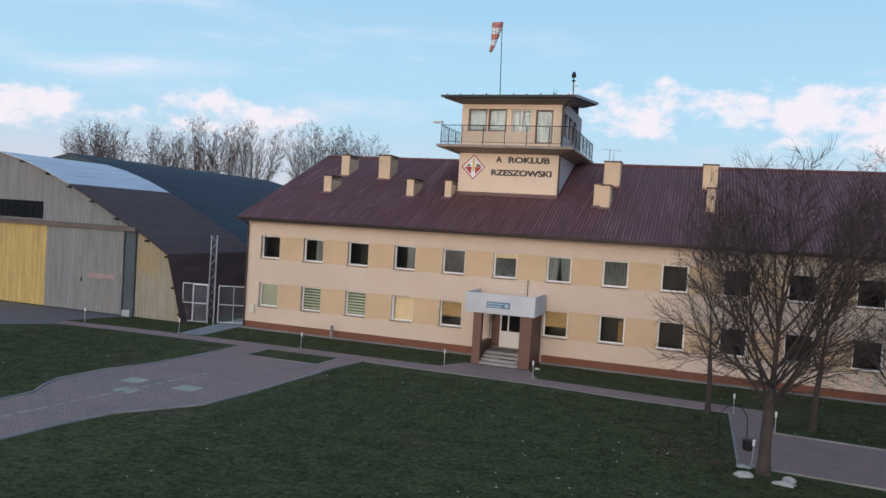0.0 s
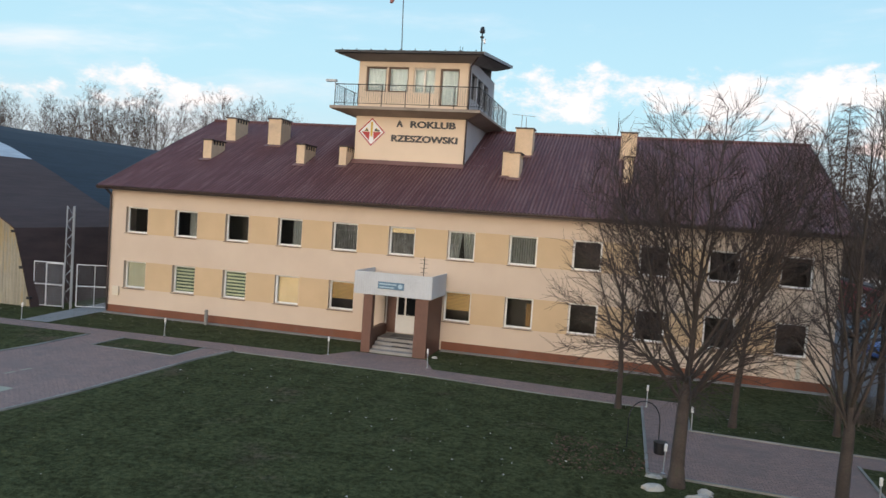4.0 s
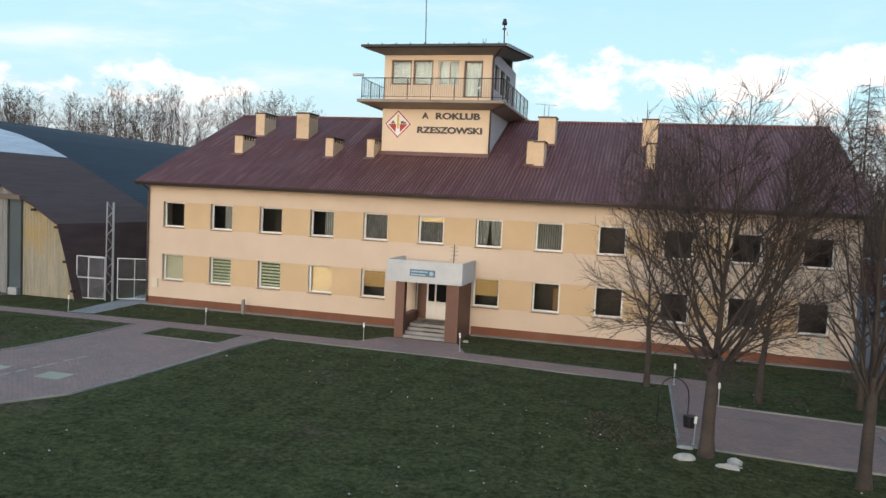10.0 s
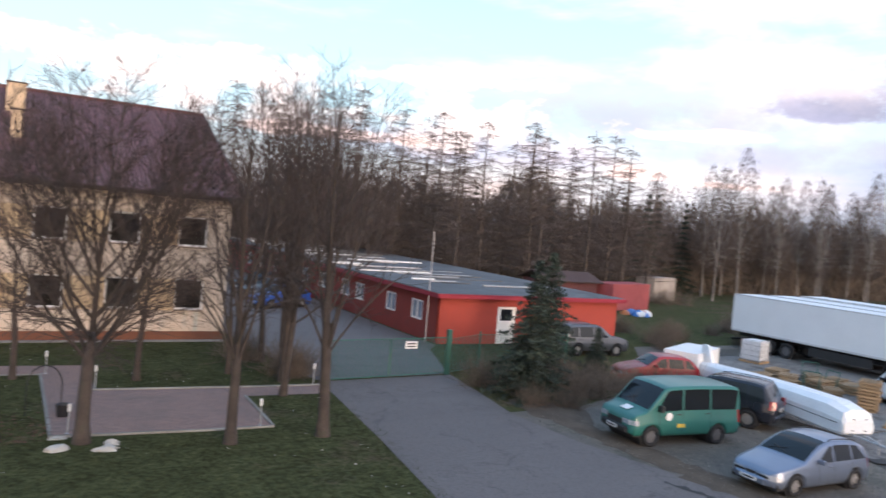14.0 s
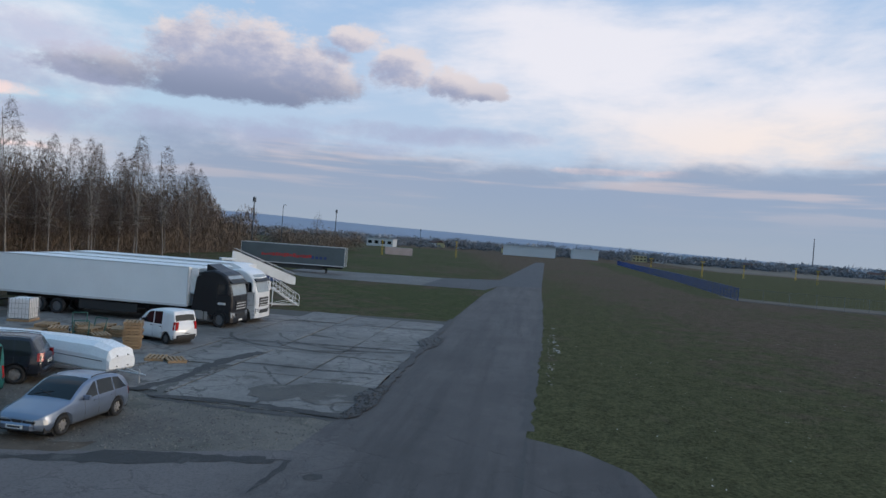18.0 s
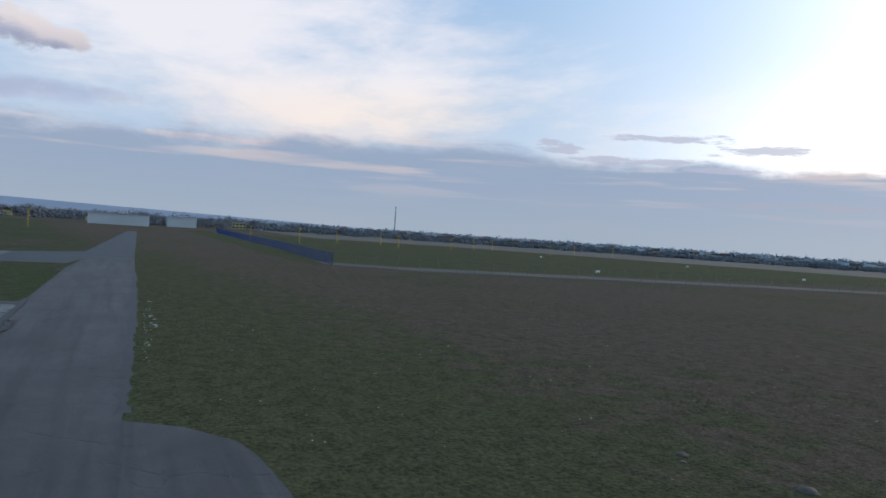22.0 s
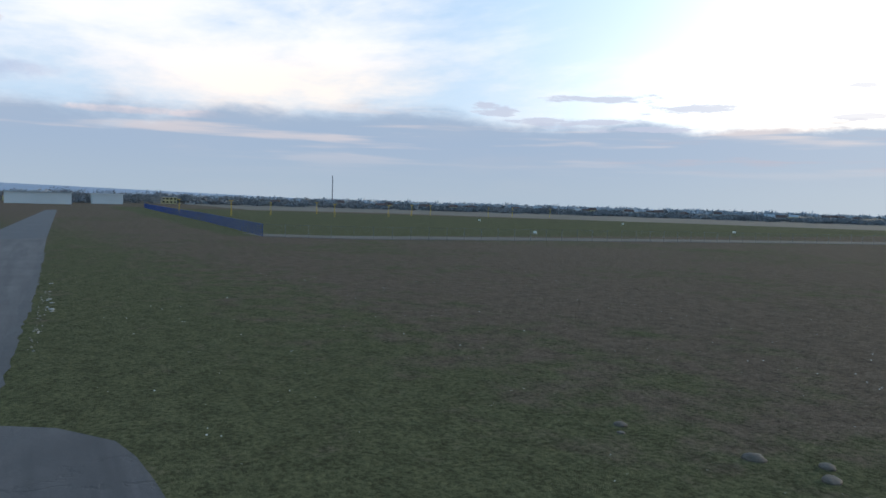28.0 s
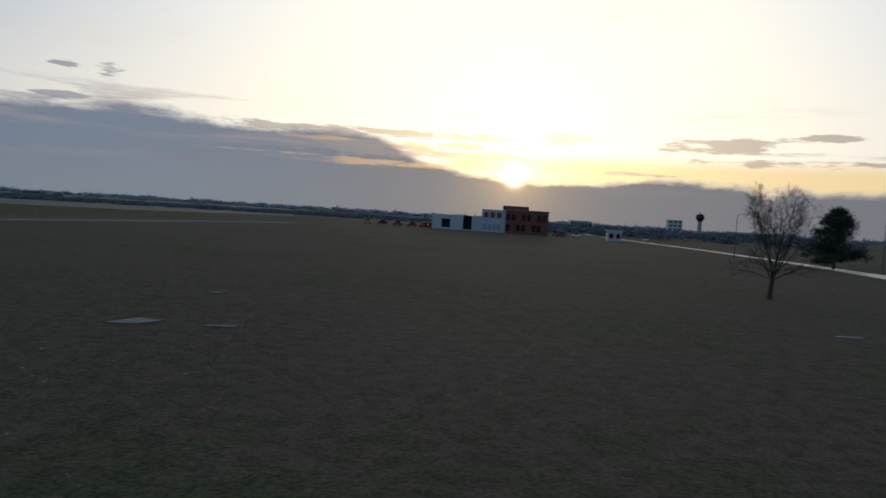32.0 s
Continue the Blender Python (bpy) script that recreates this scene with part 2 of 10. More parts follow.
def principled(name):
    m = bpy.data.materials.new(name)
    m.use_nodes = True
    tree = Ex.tree = m.node_tree
    b = next(n for n in tree.nodes if n.type == "BSDF_PRINCIPLED")
    return m, tree, b


def world_pos():
    return Ex(Ex.tree.nodes.new("ShaderNodeNewGeometry").outputs["Position"])


def local_pos():
    return Ex(Ex.tree.nodes.new("ShaderNodeTexCoord").outputs["Object"])


def scaled(v, sx, sy, sz):
    x, y, z = split(v)
    return vec3(x * sx, y * sy, z * sz)


def bump(b, height, dist, strength=0.6):
    n = Ex.tree.nodes.new("ShaderNodeBump")
    n.inputs["Distance"].default_value, n.inputs["Strength"].default_value = dist, strength
    Ex.tree.links.new(height.s, n.inputs["Height"])
    Ex.tree.links.new(n.outputs[0], b.inputs["Normal"])


def put(b, sock, v):
    if isinstance(v, Ex):
        Ex.tree.links.new(v.s, b.inputs[sock])
    elif isinstance(v, tuple):
        b.inputs[sock].default_value = (*v, 1)
    else:
        b.inputs[sock].default_value = v


def mat(name, colour, rough=0.6, metal=0.0, vary=0.18, big=0.6, fine=14.0, relief=0.0, dirt=None, each=0.0, coat=0.0, local=False):
    """Colour with variation at two scales, some relief, and dirt in another colour."""
    if name in MATS:
        return MATS[name]
    m, tree, b = principled(name)
    pos = local_pos() if local else world_pos()
    dark, light = tuple(c * (1 - vary) for c in colour), tuple(min(1, c * (1 + vary * 0.7)) for c in colour)
    n1, n2 = fbm(pos, big, 4.0), fbm(pos, fine, 4.0, 0.65)
    col = mixc(step(n1 * 0.55 + n2 * 0.45, 0.34, 0.66), dark, light)
    if dirt:
        col = mixc(step(fbm(pos, big * 1.7, 6.0, 0.7), 0.52, 0.72) * 0.55, col, dirt)
    if each:
        r = Ex(tree.nodes.new("ShaderNodeObjectInfo").outputs["Random"])
        col = mixc(r * each, col, tuple(c * 0.55 for c in colour))
    put(b, "Base Color", col)
    put(b, "Metallic", metal)
    put(b, "Roughness", step(n2, 0.0, 1.0) * 0.25 + (rough - 0.12))
    if coat:
        put(b, "Coat Weight", coat)
        put(b, "Coat Roughness", 0.08)
    if relief:
        bump(b, n2, relief)
    MATS[name] = m
    return m


def glass_mat(name, colour=(0.02, 0.025, 0.03), rough=0.06):
    m, tree, b = principled(name)
    put(b, "Base Color", colour)
    put(b, "Roughness", rough)
    put(b, "Specular IOR Level", 0.28)
    MATS[name] = m
    return m


def clear_glass():
    m, tree, b = principled("window_glass")
    put(b, "Base Color", (0.9, 0.95, 0.95))
    put(b, "Roughness", 0.03)
    put(b, "Transmission Weight", 1.0)
    put(b, "IOR", 1.28)
    return m


def ground_mat():
    m, tree, b = principled("meadow_ground")
    pos = world_pos()
    x, y, z = split(pos)
    big, mid, fine = fbm(pos, 0.035, 5.0, 0.6), fbm(pos, 0.35, 5.0, 0.65), fbm(pos, 5.5, 5.0, 0.75)
    micro = fbm(pos, 28.0, 3.0, 0.7)
    green = mixc(step(fine * 0.5 + micro * 0.5, 0.35, 0.65), (0.032, 0.036, 0.0165), (0.101, 0.108, 0.049))
    olive = mixc(step(fine * 0.5 + micro * 0.5, 0.35, 0.65), (0.039, 0.038, 0.019), (0.118, 0.112, 0.055))
    green = mixc(step(y + (mid - 0.5) * 4.0, -33, -39), green, olive)
    straw = mixc(step(fine * 0.5 + micro * 0.5, 0.35, 0.65), (0.070, 0.050, 0.035), (0.140, 0.103, 0.073))
    south = step(y + (big - 0.5) * 60.0 - x * 0.12, -44, -72)
    dry = south * 0.58 + (mid - 0.5) * 1.6 + (big - 0.5) * 1.6 + (fine - 0.5) * 0.6
    dry = dry + step(x, 66, 90) * step(y, -42, -32) * 0.26
    # the green strip inside the far fence
    strip = step(x + y * 0.08, 138, 147) * step(y, -62, -70) * step(x - y * 0.55 + (big - 0.5) * 20.0, 470, 440)
    dry = dry - strip * 1.1 + step(x - y * 0.55, 440, 470) * 0.5
    col = mixc(step(dry, 0.18, 0.62), green, straw)
    clump = fbm(pos, 1.15, 6.0, 0.72)
    n = tree.nodes.new("ShaderNodeVectorMath")
    n.operation = "SCALE"
    tree.links.new(col.s, n.inputs[0])
    tree.links.new((step(clump, 0.38, 0.60) * 0.34 + step(fine, 0.36, 0.64) * 0.22 + 0.70).s, n.inputs["Scale"])
    put(b, "Base Color", Ex(n.outputs[0]))
    put(b, "Roughness", 0.95)
    put(b, "Specular IOR Level", 0.03)
    bump(b, fine * 0.6 + micro * 0.5 + clump * 0.8, 0.10, 0.8)
    return m


def asphalt_mat(name, dark, light, patch=None, cracks=0.85, streaks=0.0, worn=None):
    m, tree, b = principled(name)
    pos = world_pos()
    big, mid, fine = fbm(pos, 0.16, 4.0, 0.6), fbm(pos, 1.3, 5.0, 0.65), fbm(pos, 60.0, 2.0, 0.7)
    col = mixc(step(big * 0.5 + mid * 0.35 + fine * 0.15, 0.36, 0.62), dark, light)
    if streaks:
        sx, sy, sz = split(pos)
        run = fbm(vec3(sx * 0.06, sy * 1.1, 1.7), 1.0, 5.0, 0.6)
        col = mixc(step(run, 0.40, 0.66) * streaks, col, tuple(c * 0.55 for c in dark))
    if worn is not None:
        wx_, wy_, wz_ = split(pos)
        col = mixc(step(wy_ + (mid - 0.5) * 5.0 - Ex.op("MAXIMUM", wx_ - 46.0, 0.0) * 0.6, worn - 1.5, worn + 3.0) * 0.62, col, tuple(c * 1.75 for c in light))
    v = tree.nodes.new("ShaderNodeTexVoronoi")
    v.feature = "DISTANCE_TO_EDGE"
    v.inputs["Scale"].default_value = 0.22
    wob = fbm(pos, 0.9, 4.0, 0.7)
    x, y, z = split(pos)
    tree.links.new(vec3(x + wob * 2.4, y + wob * 2.4, 0.0).s, v.inputs["Vector"])
    crack = step(Ex(v.outputs["Distance"]), 0.016, 0.004) * step(mid, 0.42, 0.54)
    v2 = tree.nodes.new("ShaderNodeTexVoronoi")
    v2.feature = "DISTANCE_TO_EDGE"
    v2.inputs["Scale"].default_value = 0.55
    tree.links.new(vec3(x + wob * 1.6, y - wob * 1.6, 3.0).s, v2.inputs["Vector"])
    crack = Ex.op("MAXIMUM", crack, step(Ex(v2.outputs["Distance"]), 0.024, 0.004) * step(big, 0.46, 0.56))
    grit = fbm(pos, 11.0, 4.0, 0.75)
    col = mixc(step(grit, 0.45, 0.68) * 0.45, col, tuple(c * 0.62 for c in dark))
    col = mixc(crack * cracks, col, tuple(c * 0.35 for c in dark))
    if patch:
        col = mixc(step(fbm(pos, 0.45, 6.0, 0.72), 0.53, 0.66) * 0.75, col, patch)
    put(b, "Base Color", col)
    put(b, "Roughness", mid * 0.3 + 0.62)
    bump(b, fine * 0.4 + mid * 0.5 - crack * 0.8, 0.02, 0.6)
    return m


def paver_mat():
    m, tree, b = principled("pink_block_paving")
    pos = world_pos()
    brick = tree.nodes.new("ShaderNodeTexBrick")
    brick.inputs["Scale"].default_value = 1.0
    brick.inputs["Brick Width"].default_value, brick.inputs["Row Height"].default_value = 0.2, 0.1
    brick.inputs["Mortar Size"].default_value = 0.006
    brick.inputs["Color1"].default_value = (0.325, 0.203, 0.168, 1)
    brick.inputs["Color2"].default_value = (0.252, 0.158, 0.134, 1)
    brick.inputs["Mortar"].default_value = (0.06, 0.05, 0.045, 1)
    tree.links.new(pos.s, brick.inputs["Vector"])
    n1, n2 = fbm(pos, 0.7, 5.0, 0.65), fbm(pos, 7.0, 4.0, 0.7)
    col = mixc(step(n1, 0.4, 0.68) * 0.5, Ex(brick.outputs["Color"]), (0.15, 0.118, 0.108))
    col = mixc(step(n2, 0.5, 0.75) * 0.35, col, (0.29, 0.22, 0.20))
    put(b, "Base Color", col)
    put(b, "Roughness", 0.82)
    bump(b, Ex(brick.outputs["Fac"]) * -0.6 + n2 * 0.3, 0.012, 0.7)
    return m


def corrugated_mat(name, colour, rust=None, amount=0.3, rough=0.6, moss=None, crest=0.0):
    m, tree, b = principled(name)
    pos = world_pos()
    x, y, z = split(pos)
    streak = fbm(vec3(x * 5.0, y * 0.35, z * 0.35), 1.0, 5.0, 0.7)
    big, fine = fbm(pos, 0.25, 5.0, 0.6), fbm(pos, 18.0, 4.0, 0.7)
    col = mixc(step(streak * 0.6 + fine * 0.4, 0.35, 0.65), tuple(c * 0.72 for c in colour), tuple(c * 1.18 for c in colour))
    if rust:
        col = mixc(step(big * 0.5 + streak * 0.5, 0.66 - amount * 0.4, 0.74 - amount * 0.3) * 0.7, col, rust)
    if moss:
        col = mixc(step(streak * 0.7 + fine * 0.3, 0.51, 0.70) * 0.7, col, moss)
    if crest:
        # crests of the waves worn pale in streaks, troughs darker
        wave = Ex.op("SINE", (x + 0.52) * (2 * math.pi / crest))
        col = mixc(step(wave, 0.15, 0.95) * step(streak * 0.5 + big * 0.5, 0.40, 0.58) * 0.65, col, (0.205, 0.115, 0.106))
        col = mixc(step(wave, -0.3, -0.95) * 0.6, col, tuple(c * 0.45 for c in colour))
    put(b, "Base Color", col)
    put(b, "Roughness", fine * 0.25 + (rough - 0.1))
    bump(b, fine, 0.006, 0.5)
    return m


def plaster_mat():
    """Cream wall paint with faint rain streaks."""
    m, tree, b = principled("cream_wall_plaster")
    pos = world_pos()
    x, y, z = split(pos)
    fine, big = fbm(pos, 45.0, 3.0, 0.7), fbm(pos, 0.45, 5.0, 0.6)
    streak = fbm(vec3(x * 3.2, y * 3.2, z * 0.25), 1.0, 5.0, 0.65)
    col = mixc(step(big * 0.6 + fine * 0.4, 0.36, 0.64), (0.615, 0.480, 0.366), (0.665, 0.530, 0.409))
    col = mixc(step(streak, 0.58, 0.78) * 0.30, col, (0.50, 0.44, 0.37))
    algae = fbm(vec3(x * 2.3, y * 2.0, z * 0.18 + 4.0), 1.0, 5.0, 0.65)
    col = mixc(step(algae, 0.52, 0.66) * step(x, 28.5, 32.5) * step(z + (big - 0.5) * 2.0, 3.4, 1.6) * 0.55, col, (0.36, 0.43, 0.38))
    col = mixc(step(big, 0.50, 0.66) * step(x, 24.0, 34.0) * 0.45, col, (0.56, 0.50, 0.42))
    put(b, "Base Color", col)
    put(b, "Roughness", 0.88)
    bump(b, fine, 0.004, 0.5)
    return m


M_GROUND = ground_mat()
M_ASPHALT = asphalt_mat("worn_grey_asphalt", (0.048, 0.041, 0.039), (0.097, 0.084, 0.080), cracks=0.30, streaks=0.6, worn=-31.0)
M_ASPHALT_NEW = asphalt_mat("dark_asphalt", (0.032, 0.032, 0.036), (0.055, 0.055, 0.060), cracks=0.2)
M_PAD = asphalt_mat("weathered_pad_concrete", (0.085, 0.082, 0.078), (0.165, 0.158, 0.148), (0.06, 0.06, 0.04))
M_CONCRETE = asphalt_mat("cracked_concrete", (0.108, 0.099, 0.091), (0.225, 0.208, 0.190), (0.060, 0.052, 0.043))
M_GRAVEL = asphalt_mat("muddy_gravel", (0.066, 0.056, 0.046), (0.150, 0.130, 0.106), (0.050, 0.050, 0.030), cracks=0.0)
M_PAVER = paver_mat()
M_KERB = mat("pale_kerb_concrete", (0.25, 0.24, 0.22), 0.85, vary=0.3, fine=20, relief=0.004)
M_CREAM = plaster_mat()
M_BAND = mat("ochre_band_paint", (0.61, 0.435, 0.260), 0.88, vary=0.07, fine=40, relief=0.003)
M_PLINTH = mat("brown_plinth_paint", (0.185, 0.068, 0.036), 0.8, vary=0.2, fine=20, relief=0.004, dirt=(0.16, 0.10, 0.08))
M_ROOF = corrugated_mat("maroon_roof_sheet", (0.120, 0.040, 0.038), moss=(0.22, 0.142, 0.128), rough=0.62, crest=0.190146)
M_DARKMETAL = mat("dark_brown_metal", (0.055, 0.035, 0.030), 0.45, 0.2)
M_FRAME = mat("white_window_plastic", (0.80, 0.79, 0.76), 0.35, vary=0.05)
M_SILL = mat("brown_sill_sheet", (0.10, 0.055, 0.04), 0.45, 0.2)
M_GLASS = glass_mat("dark_window_pane", (0.012, 0.014, 0.017))
M_CLEAR = clear_glass()
M_WHITE = mat("white_paint", (0.78, 0.78, 0.77), 0.4, vary=0.07, dirt=(0.55, 0.53, 0.50))
M_GREYWALL = mat("grey_side_plaster", (0.50, 0.47, 0.45), 0.88, vary=0.1, relief=0.003)
M_SOFFIT = mat("brown_soffit_boards", (0.125, 0.098, 0.084), 0.8, vary=0.2)
M_CHIMNEY = mat("cream_chimney_plaster", (0.68, 0.50, 0.33), 0.88, vary=0.12, relief=0.004, dirt=(0.42, 0.32, 0.24))
M_BLACK = mat("black_metal", (0.018, 0.018, 0.020), 0.45, 0.3)
M_STEEL = mat("galvanised_steel", (0.38, 0.39, 0.40), 0.45, 0.3, vary=0.2)
M_BARK = mat("brown_tree_bark", (0.062, 0.047, 0.039), 0.95, vary=0.4, big=2.0, fine=26, relief=0.02, dirt=(0.050, 0.053, 0.032))
M_TWIG = mat("reddish_brown_twigs", (0.072, 0.049, 0.042), 0.95, vary=0.25, fine=6)
M_BIRCHTWIG = mat("pale_brown_birch_twigs", (0.098, 0.072, 0.060), 0.95, vary=0.25, fine=6)
M_BIRCH = mat("white_birch_bark", (0.23, 0.21, 0.195), 0.85, vary=0.25, big=3.0, fine=9, dirt=(0.06, 0.05, 0.045))
M_NEEDLE = mat("dark_green_needles", (0.036, 0.053, 0.038), 0.9, vary=0.45, big=1.2, fine=9)
# lighter copies of bark and twigs; sun reaching into the wood is painted in
M_WOODBARK = mat("sunlit_tone_wood_bark", (0.100, 0.078, 0.064), 0.95, vary=0.35, big=0.3, fine=12)
M_WOODTWIG = mat("sunlit_tone_wood_twigs", (0.110, 0.079, 0.067), 0.95, vary=0.25, big=0.2, fine=6)
M_SHRUB = mat("dry_brown_undergrowth", (0.155, 0.118, 0.090), 0.95, vary=0.4, big=0.8, fine=7)
M_CLADDING = mat("pale_grey_cladding", (0.55, 0.56, 0.57), 0.5, vary=0.1)
M_RUBBER = mat("tyre_rubber", (0.016, 0.016, 0.017), 0.85, vary=0.2)
M_ALLOY = mat("silver_alloy", (0.27, 0.26, 0.25), 0.4, 0.15)
M_WHEELSTEEL = mat("dull_wheel_steel", (0.15, 0.15, 0.155), 0.5, 0.3, vary=0.2)
M_WOOD = mat("raw_pallet_wood", (0.34, 0.225, 0.125), 0.85, vary=0.3, each=0.5, relief=0.003)
M_STONE = mat("whitewashed_stone", (0.40, 0.39, 0.36), 0.9, vary=0.25, relief=0.02)
M_STEP = mat("worn_step_concrete", (0.30, 0.28, 0.26), 0.9, vary=0.25, relief=0.005, dirt=(0.17, 0.15, 0.14))


# ---- mesh helpers ----
def box(bm, x0, x1, y0, y1, z0, z1, bevel=0.0):
    v = [bm.verts.new((x, y, z)) for z in (z0, z1) for y in (y0, y1) for x in (x0, x1)]
    f = [bm.faces.new([v[i] for i in q]) for q in ((0, 2, 3, 1), (4, 5, 7, 6), (0, 1, 5, 4), (2, 6, 7, 3), (0, 4, 6, 2), (1, 3, 7, 5))]
    if bevel:
        edges = list({e for face in f for e in face.edges})
        bmesh.ops.bevel(bm, geom=edges, offset=bevel, segments=2, affect="EDGES", profile=0.6)
    return v


def tube(bm, p, q, r0, r1=None, n=8, caps=True):
    p, q = Vector(p), Vector(q)
    r1 = r0 if r1 is None else r1
    d = (q - p).normalized()
    a = d.orthogonal().normalized()
    c = d.cross(a)
    rings = []
    for o, r in ((p, r0), (q, r1)):
        rings.append([bm.verts.new(o + (a * math.cos(2 * math.pi * i / n) + c * math.sin(2 * math.pi * i / n)) * r) for i in range(n)])
    for i in range(n):
        j = (i + 1) % n
        bm.faces.new((rings[0][i], rings[0][j], rings[1][j], rings[1][i]))
    if caps:
        bm.faces.new(rings[0][::-1])
        bm.faces.new(rings[1])


def prism(bm, pts, z0, z1):
    """An upright prism over a polygon of (x, y)."""
    lo = [bm.verts.new((x, y, z0)) for x, y in pts]
    hi = [bm.verts.new((x, y, z1)) for x, y in pts]
    n = len(pts)
    bm.faces.new(hi)
    bm.faces.new(lo[::-1])
    for i in range(n):
        j = (i + 1) % n
        bm.faces.new((lo[i], lo[j], hi[j], hi[i]))


def loft(bm, rings, caps=True, closed=True):
    """Skin between rings of the same number of points."""
    vs = [[bm.verts.new(p) for p in ring] for ring in rings]
    n = len(vs[0])
    for a, b in zip(vs, vs[1:]):
        for i in range(n if closed else n - 1):
            j = (i + 1) % n
            bm.faces.new((a[i], a[j], b[j], b[i]))
    if caps and closed:
        bm.faces.new(vs[0][::-1])
        bm.faces.new(vs[-1])


def mesh_of(bm, name, material, smooth=False):
    bmesh.ops.recalc_face_normals(bm, faces=bm.faces[:])
    me = bpy.data.meshes.new(name)
    bm.to_mesh(me)
    bm.free()
    me.materials.append(material)
    if smooth:
        me.shade_smooth()
    return me


def part(name, bm, material, parent=None, label="", smooth=False):
    ob = new(name, mesh_of(bm, name, material, smooth))
    if parent:
        ob.parent = parent
    if label:
        ob["label"] = label
    return ob


def shared(name, me, parent, m=None, label=""):
    ob = new(name, me)
    ob.parent = parent
    if m is not None:
        ob.matrix_basis = m
    if label:
        ob["label"] = label
    return ob


def thing(name, label, category, m=None, group="", kind=""):
    ob = new(name)
    ob.empty_display_size = 0.2
    if m is not None:
        ob.matrix_basis = m
    return tagged(ob, label, category, group, kind)


def one(name, bm, material, label, category, kind="", group="", smooth=False, m=None):
    ob = part(name, bm, material, smooth=smooth)
    if m is not None:
        ob.matrix_basis = m
    return tagged(ob, label, category, group, kind)


def B():
    return bmesh.new()


def raw(name, verts, faces, material, smooth=False):
    me = bpy.data.meshes.new(name)
    me.from_pydata(verts, [], faces)
    me.materials.append(material)
    if smooth:
        me.shade_smooth()
    me.update()
    return me


# ---- ground ----
def sheet(name, pts, z, material, label, category):
    bm = B()
    vs = [bm.verts.new((x, y, z)) for x, y in pts]
    for tri in tessellate_polygon([[Vector((x, y, 0)) for x, y in pts]]):
        f = bm.faces.new([vs[i] for i in tri])
        f.normal_update()
        if f.normal.z < 0:
            f.normal_flip()
    me = bpy.data.meshes.new(name)
    bm.to_mesh(me)
    bm.free()
    me.materials.append(material)
    return tagged(new(name, me), label, category, kind="structure")


def big_ground():
    bm = B()
    n = 48
    mid = bm.verts.new((30, -36, 0))
    rings = []
    for r in (60, 200, 700, 2200, 4700):
        rings.append([bm.verts.new((30 + r * math.cos(2 * math.pi * i / n), -36 + r * math.sin(2 * math.pi * i / n), 0)) for i in range(n)])
    for i in range(n):
        j = (i + 1) % n
        bm.faces.new((mid, rings[0][i], rings[0][j]))
        for a, b in zip(rings, rings[1:]):
            bm.faces.new((a[i], b[i], b[j], a[j]))
    one("ground", bm, M_GROUND, "dark green winter grass with dry brown patches", "grass", kind="structure")


big_ground()
DRIVE = [(37.3, -8.9), (37.15, -10.8), (36.5, -16.0), (35.8, -20.7), (33.5, -25.5), (28.5, -29.6), (20, -30.6), (-80, -31.0), (-80, -41.0),
         (43.0, -40.35), (44.4, -40.25), (46.1, -40.05), (47.5, -39.7), (49.2, -38.4), (50.2, -36.65), (79, -37.6), (139.5, -38.3), (135, -32.0), (116, -31.0), (82.5, -30.5), (56.2, -30.3),
         (51.0, -30.3), (46.2, -30.0), (44.4, -25.7), (42.6, -18.0), (42.4, -14.6), (43.0, -11.5), (43.5, -8.5)]
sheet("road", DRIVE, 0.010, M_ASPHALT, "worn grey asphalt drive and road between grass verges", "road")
sheet("road_far", [(139.5, -38.3), (310, -41.6), (318, -41.0), (310, -38.2), (153.6, -31.4), (145.6, -22.4), (123.1, -22.1), (123.6, -30.6), (135, -32.0)], 0.010, M_ASPHALT_NEW, "dark asphalt road running to the airfield", "road")
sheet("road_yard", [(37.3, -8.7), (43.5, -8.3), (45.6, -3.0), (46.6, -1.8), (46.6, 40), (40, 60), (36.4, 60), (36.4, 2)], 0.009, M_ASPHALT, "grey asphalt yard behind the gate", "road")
sheet("ground_gravel", [(42.4, -14.4), (42.6, -18.0), (44.4, -25.7), (46.2, -30.2), (51.0, -30.7), (82.4, -30.6), (81.6, -24.0), (80.8, -16.0), (77.0, -3.0), (60.0, -3.0), (52, -12), (46, -14.2)], 0.006, M_GRAVEL, "muddy gravel parking ground with thin weeds", "gravel")
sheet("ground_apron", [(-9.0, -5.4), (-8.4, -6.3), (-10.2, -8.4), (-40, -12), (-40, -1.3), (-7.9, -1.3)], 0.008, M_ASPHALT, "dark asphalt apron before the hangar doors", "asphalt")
sheet("pavement_plaza", [(3.4, -31), (3.55, -22), (3.6, -19.9), (3.6, -18.5), (3.0, -17.5), (2.6, -16.4), (2.75, -14.2), (3.35, -12.3), (3.75, -9.0), (3.75, -5.75), (5.45, -5.75), (5.42, -7.75), (9.4, -7.85), (9.55, -5.75),
      (10.85, -5.75), (10.5, -8.0), (10.3, -11.0), (10.1, -14.2), (9.75, -16.7), (9.0, -17.8), (8.0, -19.25), (7.6, -21.1), (7.4, -23.0), (7.3, -31)], 0.012, M_PAVER, "pink block paving of a broad walkway", "paving")
